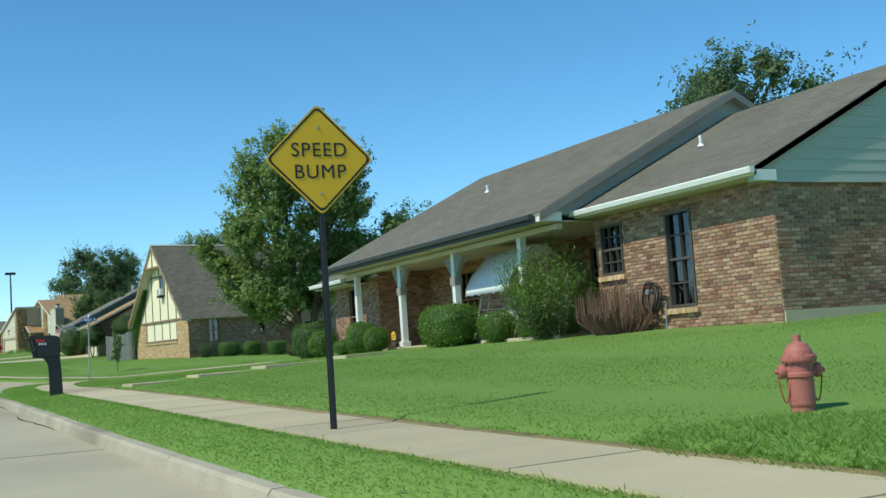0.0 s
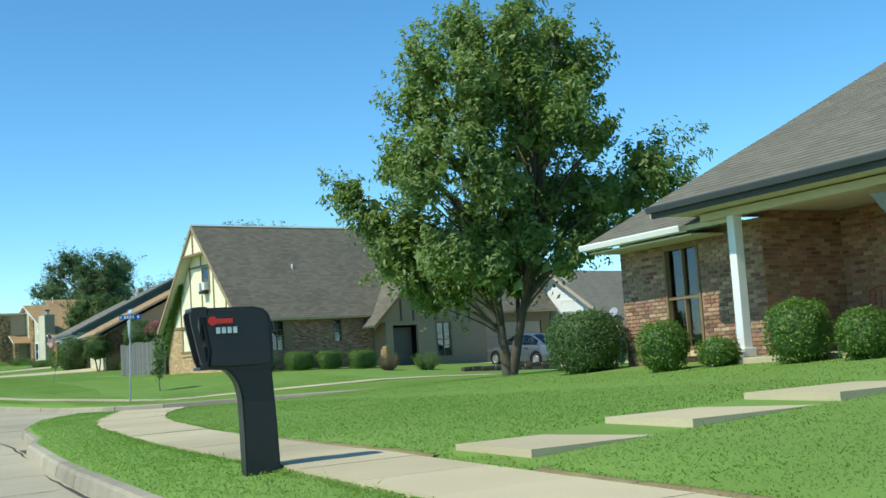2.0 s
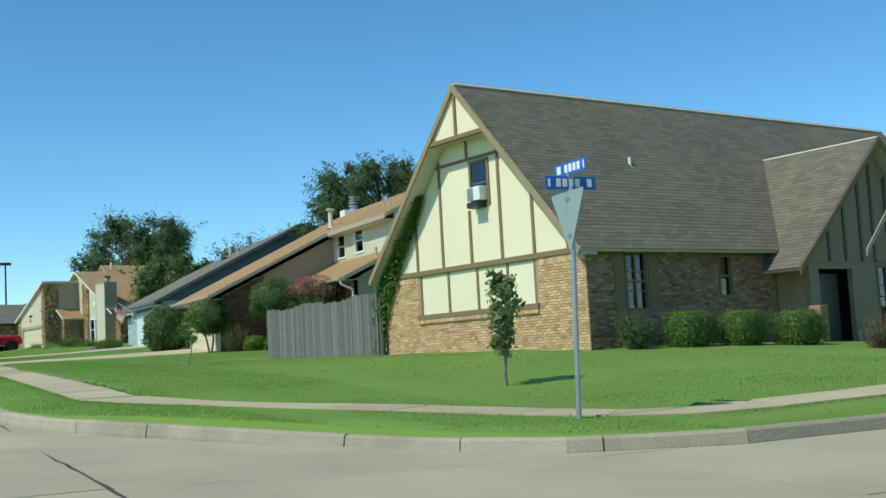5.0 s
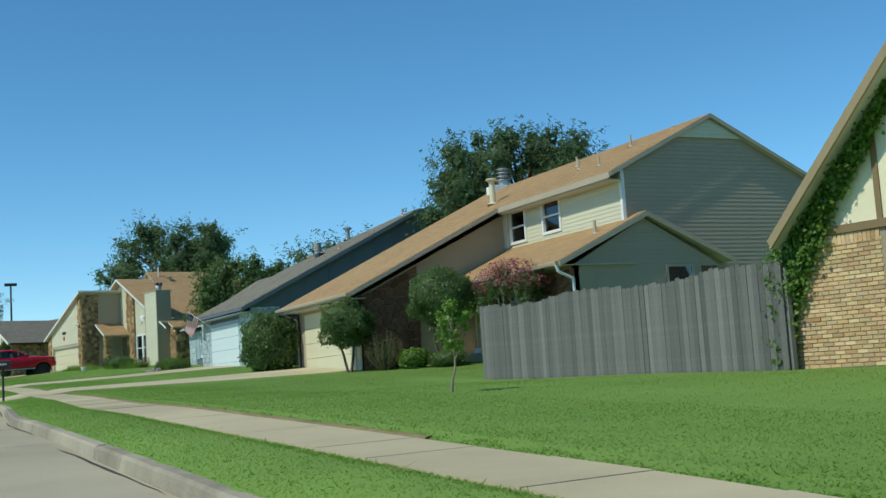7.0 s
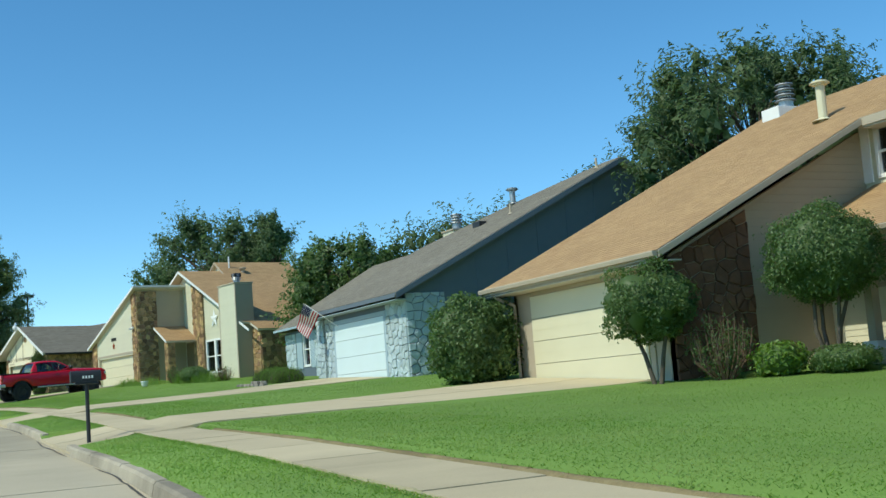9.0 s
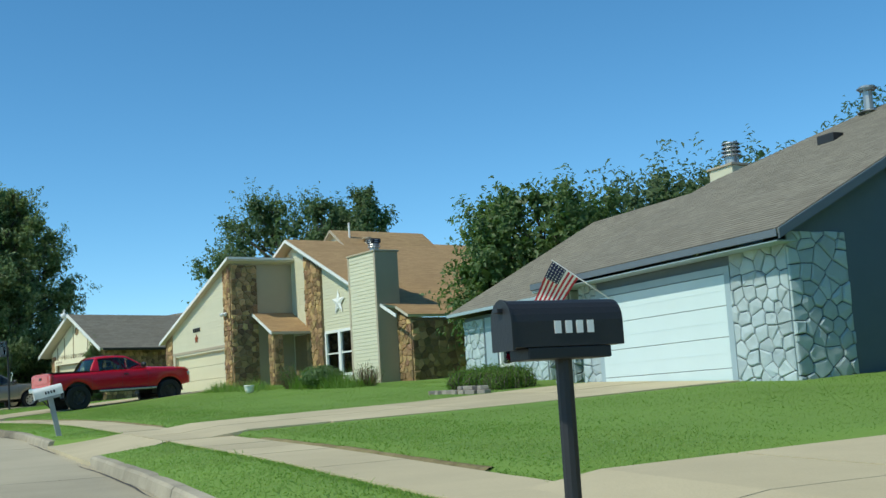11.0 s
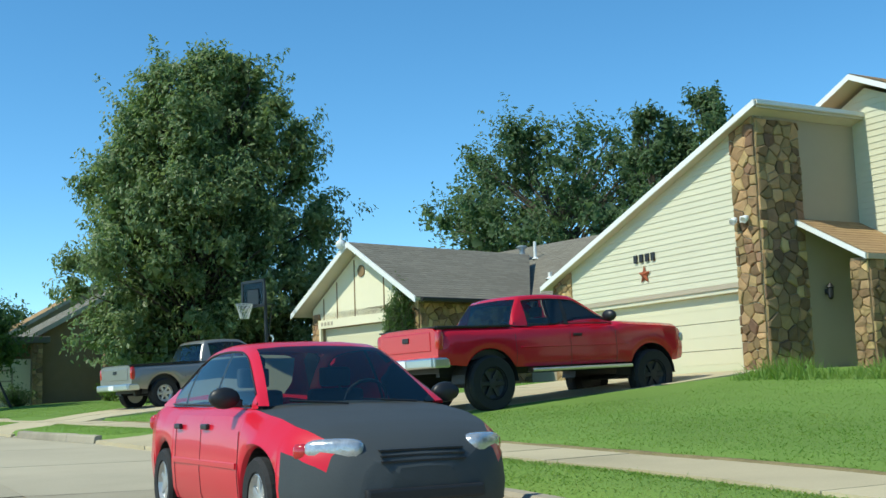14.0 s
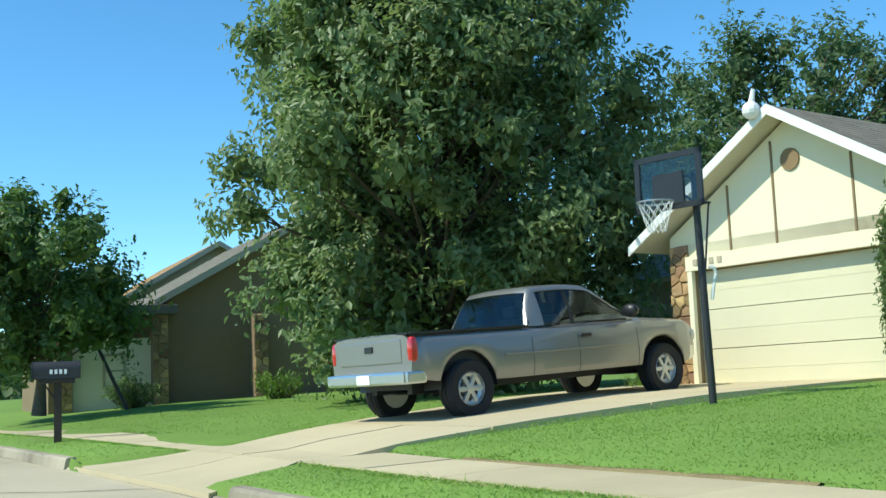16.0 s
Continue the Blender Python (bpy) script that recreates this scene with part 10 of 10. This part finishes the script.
def ivy():
    """Creeper on the far corner of the half-timbered gable."""
    t = thing("ivy", pose(15.76, 67.9, 0, 0, 0, 9.5), "green ivy climbing the brick corner and the barge board", "ivy")
    rng = np.random.default_rng(8)
    path = [(8.62, 1.85, 0.14), (8.72, 2.4, 0.2), (8.6, 3.1, 0.3), (8.45, 3.6, 0.38), (8.15, 4.0, 0.36), (7.8, 4.4, 0.26), (7.4, 4.85, 0.22), (7.0, 5.25, 0.18), (6.6, 5.75, 0.14), (6.3, 6.15, 0.08)]
    spots, vs, fs = [], [], []
    for (y0, z0, w0), (y1, z1, w1) in zip(path, path[1:]):
        n = int(1700 * (w0 + w1) / 0.6)
        f = rng.random(n)
        w = w0 + (w1 - w0) * f
        spots.append(np.stack([-0.05 - np.abs(rng.normal(0, 0.09, n)), y0 + (y1 - y0) * f + rng.normal(0, 0.5, n) * w, z0 + (z1 - z0) * f + rng.normal(0, 0.3, n) * w], 1))
    for k in range(3):
        sweep(vs, fs, [(-0.04, p[0] + 0.08 * math.sin(i * 2 + k * 2), p[1]) for i, p in enumerate(path)], [0.018 - 0.0018 * i for i in range(len(path))], 5)
    sheet("stem", vs, fs, BARK, t)
    p = np.concatenate(spots)
    leaf_mesh("foliage", p, np.tile(np.array([-1.0, 0.0, 0.3]), (len(p), 1)), 0.075, LEAF_HEDGE, t, rng, slim=0.9)


def white_corner_house():
    h = plain_house("white_corner_house", pose(34.8, 66.9, 0, 0, 0, 14), "white siding house with steep grey roof and brick base", TRIM_WHITE, ROOF_BLUE, 8.6, 13.0, 0.3, 2.85, 6.15)
    w = [c for c in h.children if c.name.startswith("wall")][0]
    lap_boards("siding", w, TRIM_WHITE, front(0.0), [(0.05, 2.4), (8.55, 2.4), (8.55, 2.85), (4.3, 6.3), (0.05, 2.85)], 0.15)
    for u0, z0 in ((2.9, 3.35), (4.6, 3.35)):
        window(h, front(-0.0), u0, u0 + 0.95, z0, z0 + 1.15, TRIM_WHITE, (2, 1))
    part("ac_unit", one_box(-0.3, 0.05, 4.9, 5.4, 3.3, 3.6, 0.02), METAL_GREY, h)
    part("brick_base", one_box(-0.03, 0.0, 0.0, 8.6, 0.8, 2.2), BRICK_BROWN, h)
    # garage gable that breaks through the slope towards the side street
    bm = bmesh.new()
    prism(bm, [(0.7, -0.7, 0.4), (7.0, -0.7, 0.4), (7.0, -0.7, 2.75), (3.85, -0.7, 4.75), (0.7, -0.7, 2.75)], (0, 0.18, 0))
    g = part("wall", bm, SIDING_GREEN, h, "grey-green garage gable")
    for x in (2.3, 3.3, 4.4, 5.4):
        part("batten", one_box(x - 0.06, x + 0.06, -0.73, -0.7, 2.85, 4.55 - abs(x - 3.85) * 0.62, 0.004), SIDING_GREEN, g)
    garage_door(h, side(-0.72), 1.5, 6.2, 0.75, 2.7, WHITE_DOOR, 4, "white garage door half in shade")
    for x0, x1 in ((0.0, 1.35), (6.35, 7.1)):
        part("brick_pier", one_box(x0, x1, -0.78, -0.5, 0.4, 2.75), BRICK_BROWN, h)
    sl = math.hypot(3.5, 2.2)
    for x, sg in ((0.3, 1), (7.4, -1)):
        roof_slope("roof", h, ROOF_BLUE, (x, -1.1, 2.7), (x, 4.2, 2.7), (sg * 3.55, 0, 2.2), [(0, 0), (5.3, 0), (5.3, sl), (0, sl)], 0.2)
        rake_board(h, TRIM_WHITE, (x, -1.12, 2.7), (3.85, -1.12, 4.9), (0, -1, 0), 0.16)
    part("porch_wall", one_box(7.1, 12.8, 0.6, 0.8, 0.4, 2.7), BRICK_BROWN, h, "dark recessed porch wall")
    for x in (8.2, 10.4, 12.6):
        part("porch_post", one_box(x - 0.07, x + 0.07, -0.4, -0.26, 0.4, 2.75, 0.01), TRIM_WHITE, h)
    part("porch_roof", one_box(7.3, 13.2, -0.6, 0.8, 2.72, 2.84, 0.01), ROOF_BLUE, h)
    bm = bmesh.new()
    lathe(bm, [(0.02, 0), (0.2, 0.03), (0.3, 0.1), (0.31, 0.1)], 16, Matrix.Translation((0.2, 0.4, 3.55)) @ Matrix.Rotation(radians(-60), 4, 'Y'))
    tube(bm, (0.3, 0.4, 3.1), (0.25, 0.4, 3.55), 0.02, 0.02, 6)
    part("satellite_dish", bm, METAL_GREY, h)


def bend_house():
    """The house beyond the tall tree: piers, cream panel, low walls with the tree's shade in their dark brown."""
    m = pose(8.9, 171.6, 0, 0, 0, 100)
    # walls in dark brown: shade of the tree put into their colour
    h = plain_house("stone_pier_house", m, "low house with stone piers, cream panel and shade put into brown walls", TRIM_BROWN, ROOF_BLUE, 8.4, 9.0, 3.6, 7.0, 9.6)
    part("porch_wall", one_box(0.0, 6.0, 8.4, 11.5, 3.6, 6.6), TRIM_BROWN, h)
    part("porch_roof", one_box(-0.9, 6.2, 8.3, 11.9, 6.6, 6.85, 0.02), ROOF_BLUE, h)
    for y in (11.2, 8.75, 6.0):
        p = part("stone_pier", one_box(-0.75, -0.35, y - 0.2, y + 0.2, 3.9, 6.6, 0.02), MORTAR_DARK, h)
        masonry(p, front(-0.75), [(y - 0.2, 4.2), (y + 0.2, 4.2), (y + 0.2, 6.6), (y - 0.2, 6.6)], "stone", STONE_GOLD, "stone", (), 20, 60 + int(y), (0.3, 0.25), 0.02, 0.04)
    part("cream_panel", one_box(-0.45, -0.38, 8.95, 10.95, 4.0, 6.0, 0.005), PANEL_CREAM, h)
    window(h, front(-0.46), 9.6, 10.2, 4.7, 5.6, TRIM_TAN, (1, 1))
    g = plain_house("brown_gable_house", pose(7.5, 183.5, 0, 0, 0, 100), "brown shingled house behind the bend", SIDING_GREY, ROOF_TAN, 9.0, 9.0, 3.8, 7.4, 10.3)
    x, y = -1.0, 167.3
    s = thing("leaning_pole", pose(0, 0, 0), "dark pole leaning against a stone pier", "pole")
    bm = bmesh.new()
    tube(bm, (x + 0.55, y, float(lawn_z(x, y)) - 0.05), (x - 0.35, y + 0.2, 6.1), 0.05, 0.04, 8)
    part("shaft", bm, BLACK_METAL, s)
    spray("shrub", "loose shrub before the cream panel", "shrub", on_lawn(-0.3, 168.3), 0.6, 1.0, LEAF_DARK, 50, 40, 0.1, 95, 0.6)
    spray("shrub", "pale grassy shrub beside a stone pier", "shrub", on_lawn(3.1, 166.0), 0.5, 0.9, LEAF_FRESH, 50, 30, 0.1, 96, 0.6)


def light_mast():
    p = thing("light_mast", pose(36, 400, 4.0), "tall floodlight mast far beyond the roofs", "mast")
    bm = bmesh.new()
    tube(bm, (0, 0, 0), (0, 0, 31), 0.35, 0.22, 8)
    part("pole", bm, BLACK_METAL, p)
    bm = bmesh.new()
    box(bm, -1.6, 1.6, -0.3, 0.3, 30.5, 31.3)
    part("lamp_head", bm, BLACK_METAL, p)
    part("lamp_head", one_box(-1.0, 1.0, -0.3, 0.3, 12.5, 13.2), BLACK_METAL, p)


def tudor_drive():
    d = tagged(new("driveway"), "pale concrete driveway under the grey sedan", "driveway", kind="structure")
    ys = [55.0, 57.4, 60.0, 62.6, 65.2, 67.8, 70.2]
    for a, b in zip(ys, ys[1:]):
        za, zb = 0.72 + (a - 55) * 0.05, 0.72 + (b - 55) * 0.05
        bm = bmesh.new()
        prism(bm, [(27.3, a, za), (31.2, a, za), (31.2, b - 0.015, zb), (27.3, b - 0.015, zb)], (0, 0, 0.12))
        part("slab", bm, CONCRETE, d)
    BLOCKED.append([(27.2, 54.9), (31.3, 54.9), (31.3, 70.3), (27.2, 70.3)])


SIGN_RED = surface("signal_red_plastic", (0.62, 0.03, 0.02), 0.45, 0.05, 4.0, 60.0, 0.03)
WALL_PALE = surface("grey_edging_block", (0.30, 0.26, 0.22), 0.92, 0.2, 5.0, 50.0, 0.5, pieces=0.2)
GREEN_BOX = surface("green_painted_steel", (0.035, 0.11, 0.075), 0.5, 0.1, 5.0, 60.0, 0.08)
WHITE_BOX = surface("scuffed_white_steel", (0.70, 0.71, 0.68), 0.5, 0.14, 7.0, 60.0, 0.1)
POST_GREY = surface("grey_weathered_post", (0.33, 0.34, 0.33), 0.9, 0.2, 5.0, 40.0, 0.4)
POST_WORN = surface("worn_brown_post", (0.11, 0.088, 0.066), 0.9, 0.3, 5.0, 40.0, 0.5)
POST_DARK = surface("dark_stained_post", (0.045, 0.033, 0.026), 0.85, 0.2, 5.0, 40.0, 0.4)

speed_bump_sign()
hydrant()
plastic_mailbox()
street_sign()
cedar_fence()
back_fence()
retaining_wall()
tudor_drive()
ranch_steps()
porch_swing()
for cx, cy, ct in ((14.3, 31.2, -90), (14.3, 30.5, -80), (14.3, 29.8, -95)):
    porch_chair(cx, cy, ct)
yard_sign()
hose()
basketball_hoop()
house_flag()
star_house_fittings()
ivy()
post_mailbox(27.8, 56.9, "dark green mailbox on a short post by the side street", GREEN_BOX, GREEN_BOX, 0, 0, 0.07, 0.62, number=False, turn=90)
post_mailbox(4.43, 99.6, "black mailbox on a thin dark metal post", BLACK_METAL, BLACK_METAL, 0, 0, 0.035, 0.98, True)
post_mailbox(4.74, 120.45, "scuffed white mailbox on a leaning grey wooden post", WHITE_BOX, POST_GREY, -0.18, 0.0, 0.05, 0.78, size=1.1)
post_mailbox(4.12, 136.62, "dark mailbox on a braced weathered wooden post", PRIMER, POST_WORN, 0, 0, 0.055, 0.92, number=False, size=1.1, arm=0.3)
post_mailbox(-1.7, 157.9, "dark mailbox on a stained wooden post", BLACK_METAL, POST_DARK, 0, 0, 0.06, 1.0, size=1.5)
white_corner_house()
bend_house()
light_mast()


# ---- bricks, stones, slabs: the pieces of walls and ways ----
def cell(own, others, outline):
    """The part of a convex outline that lies nearer to own than to any of the others."""
    poly = list(outline)
    for o in others:
        nx, ny = o[0] - own[0], o[1] - own[1]
        lim = nx * (o[0] + own[0]) / 2 + ny * (o[1] + own[1]) / 2
        out = []
        for p, q in zip(poly, poly[1:] + poly[:1]):
            dp, dq = nx * p[0] + ny * p[1] - lim, nx * q[0] + ny * q[1] - lim
            if dp <= 0:
                out.append(p)
            if dp * dq < 0:
                f = dp / (dp - dq)
                out.append((p[0] + (q[0] - p[0]) * f, p[1] + (q[1] - p[1]) * f))
        poly = out
        if len(poly) < 3:
            return []
    return poly


def rubble(rnd, poly, size):
    """Outlines of uneven field stones that fill a convex outline."""
    ul, uh = min(p[0] for p in poly), max(p[0] for p in poly)
    lo, hi = min(p[1] for p in poly), max(p[1] for p in poly)
    seeds, v, row = [], lo + size[1] * 0.4, 0
    while v < hi + size[1] * 0.3:
        u = ul + size[0] * rnd.uniform(0.1, 0.6)
        while u < uh + size[0] * 0.3:
            seeds.append((u + rnd.uniform(-0.2, 0.2) * size[0], v + rnd.uniform(-0.3, 0.3) * size[1]))
            u += size[0] * rnd.choice((0.55, 0.8, 1.0, 1.3))
        v += size[1] * rnd.uniform(0.7, 1.15)
    reach = 2.6 * max(size)
    for c in seeds:
        near = [o for o in seeds if o is not c and abs(o[0] - c[0]) < reach and abs(o[1] - c[1]) < reach]
        near.sort(key=lambda o: (o[0] - c[0]) ** 2 + (o[1] - c[1]) ** 2)
        shape = cell(c, near[:18], poly)
        if len(shape) > 2:
            yield shape


def field_stone(rnd, shape, joint, deep):
    """One stone: its outline drawn in for the joint, with a worn edge and an uneven face."""
    k = len(shape)
    cu, cv = sum(p[0] for p in shape) / k, sum(p[1] for p in shape) / k
    pts = []
    for i, p in enumerate(shape):
        d = math.hypot(p[0] - cu, p[1] - cv)
        if d < joint * 1.5:
            continue
        f = 1 - joint * 0.75 / d
        pts.append((cu + (p[0] - cu) * f, cv + (p[1] - cv) * f))
    k = len(pts)
    if k < 3:
        return None
    proud = deep * rnd.uniform(0.7, 1.25)
    ring = [[(u, v, -0.01) for u, v in pts], [(u + rnd.uniform(-0.006, 0.006), v + rnd.uniform(-0.006, 0.006), proud * 0.7) for u, v in pts],
            [(cu + (u - cu) * 0.8, cv + (v - cv) * 0.8, proud + rnd.uniform(-0.012, 0.01)) for u, v in pts]]
    vs = [q for r in ring for q in r] + [(cu, cv, proud + rnd.uniform(-0.008, 0.012))]
    fs = []
    for i in range(k):
        n = (i + 1) % k
        fs += [(i, n, k + n, k + i), (k + i, k + n, 2 * k + n, 2 * k + i), (2 * k + i, 2 * k + n, 3 * k)]
    return vs, fs


def lay_stones(parent, place, poly, material, name, singles, seed, size, joint, proud):
    rnd = random.Random(seed)
    vs, fs, n = [], [], 0
    for shape in rubble(rnd, poly, size):
        made = field_stone(rnd, shape, joint, proud)
        if made is None:
            continue
        cv, cf = made
        if n < singles:
            spot = Vector(place(cv[-1][0], cv[-1][1], 0))
            me = bpy.data.meshes.new(name)
            me.from_pydata([Vector(place(*q)) - spot for q in cv], [], cf)
            me.materials.append(material)
            ob = new(name, me)
            ob.parent, ob.location = parent, spot
        else:
            k = len(vs)
            vs += [place(*q) for q in cv]
            fs += [tuple(k + i for i in f) for f in cf]
        n += 1
    if vs:
        tagged(sheet(name + "work", vs, fs, material, parent), kind="stuff")


def lay_bricks(parent, place, poly, material, name, holes, singles, seed, size, joint, proud):
    rnd = random.Random(seed)
    lo, hi = min(p[1] for p in poly), max(p[1] for p in poly)
    ul, uh = min(p[0] for p in poly), max(p[0] for p in poly)
    laid = []
    z, row = lo, 0
    while z < hi - 0.02:
        top = min(z + size[1], hi)
        u = ul - (size[0] / 2 if row % 2 else 0)
        while u < uh:
            a, b = max(u, ul), min(u + size[0], uh)
            sp = span(poly, min(z + size[1] * 0.9, hi - 1e-3))
            if sp:
                a, b = max(a, sp[0]), min(b, sp[1])
                for h in holes:
                    if h[2] < (z + top) / 2 < h[3]:
                        if a < h[0] < b:
                            b = h[0]
                        elif a < h[1] < b:
                            a = h[1]
                        elif h[0] <= a and b <= h[1]:
                            b = a
                if b - a > 0.03:
                    laid.append((a, b, z, top))
            u += size[0]
        z, row = top, row + 1
    shared, vs, fs = {}, [], []
    for n, (a, b, c, d) in enumerate(laid):
        w, hgt = b - a - joint, d - c - joint
        if w < 0.02 or hgt < 0.02:
            continue
        o, e = proud + rnd.uniform(-0.004, 0.003), 0.005
        cv = [(0, 0, 0), (w, 0, 0), (w, hgt, 0), (0, hgt, 0), (e, e, o), (w - e, e, o), (w - e, hgt - e, o), (e, hgt - e, o)]
        cf = [(0, 1, 5, 4), (1, 2, 6, 5), (2, 3, 7, 6), (3, 0, 4, 7), (4, 5, 6, 7)]
        if n < singles:
            spot = Vector(place(a, c, 0))
            tag = (round(w, 2), round(hgt, 3), rnd.randrange(3))
            if tag not in shared:
                me = bpy.data.meshes.new(name)
                me.from_pydata([Vector(place(a + p[0], c + p[1], p[2])) - spot for p in cv], [], cf)
                me.materials.append(material)
                shared[tag] = me
            ob = new(name, shared[tag])
            ob.parent, ob.location = parent, spot
        else:
            k = len(vs)
            vs += [place(a + p[0], c + p[1], p[2]) for p in cv]
            fs += [tuple(k + i for i in f) for f in cf]
    if vs:
        tagged(sheet(name + "work", vs, fs, material, parent), kind="stuff")


def add_cracks():
    """Jagged dark cracks and patched seams in the road and the drives."""
    rnd = random.Random(17)
    spots = [(y, rnd.uniform(0.5, 4.5), rnd.uniform(-0.5, 0.5), rnd.uniform(1.2, 3.4)) for y in np.arange(4, 160, 4.3)]
    spots += [(y, 0.03, 1.5708, 6.0) for y in np.arange(20, 140, 9.0)]
    for y, off, turn, length in spots:
        x, n = float(kerb_x(y)) - off, 14
        vs, side_way = [], 0.0
        for i in range(n + 1):
            s = (i / n - 0.5) * length
            side_way += rnd.gauss(0, 0.03)
            px, py = x + s * math.cos(turn) - side_way * math.sin(turn), y + s * math.sin(turn) + side_way * math.cos(turn)
            if turn > 1.5:
                px = float(kerb_x(py)) - off - abs(side_way) * 0.5
            w = (0.012 + rnd.random() * 0.012) * (1 - abs(2 * i / n - 1) ** 3)
            z = float(road_z(px, py)) + 0.005
            vs += [(px - w * math.sin(turn + 0.2), py - w * math.cos(turn + 0.2), z), (px + w * math.sin(turn + 0.2), py + w * math.cos(turn + 0.2), z)]
        sheet("crack", vs, [(2 * i, 2 * i + 1, 2 * i + 3, 2 * i + 2) for i in range(n)], JOINT, road)


for parent, place, poly, kind, material, name, holes, singles, seed, size, joint, proud in PIECES:
    if kind == "brick":
        lay_bricks(parent, place, poly, material, name, holes, singles, seed, size, joint, proud)
    else:
        lay_stones(parent, place, poly, material, name, singles, seed, (size[0] * 0.88, size[1] * 0.95), joint, proud)
add_road_panels()
add_cracks()
add_kerbs()
add_walks()
add_soil_edges()
add_drives()
add_grass()
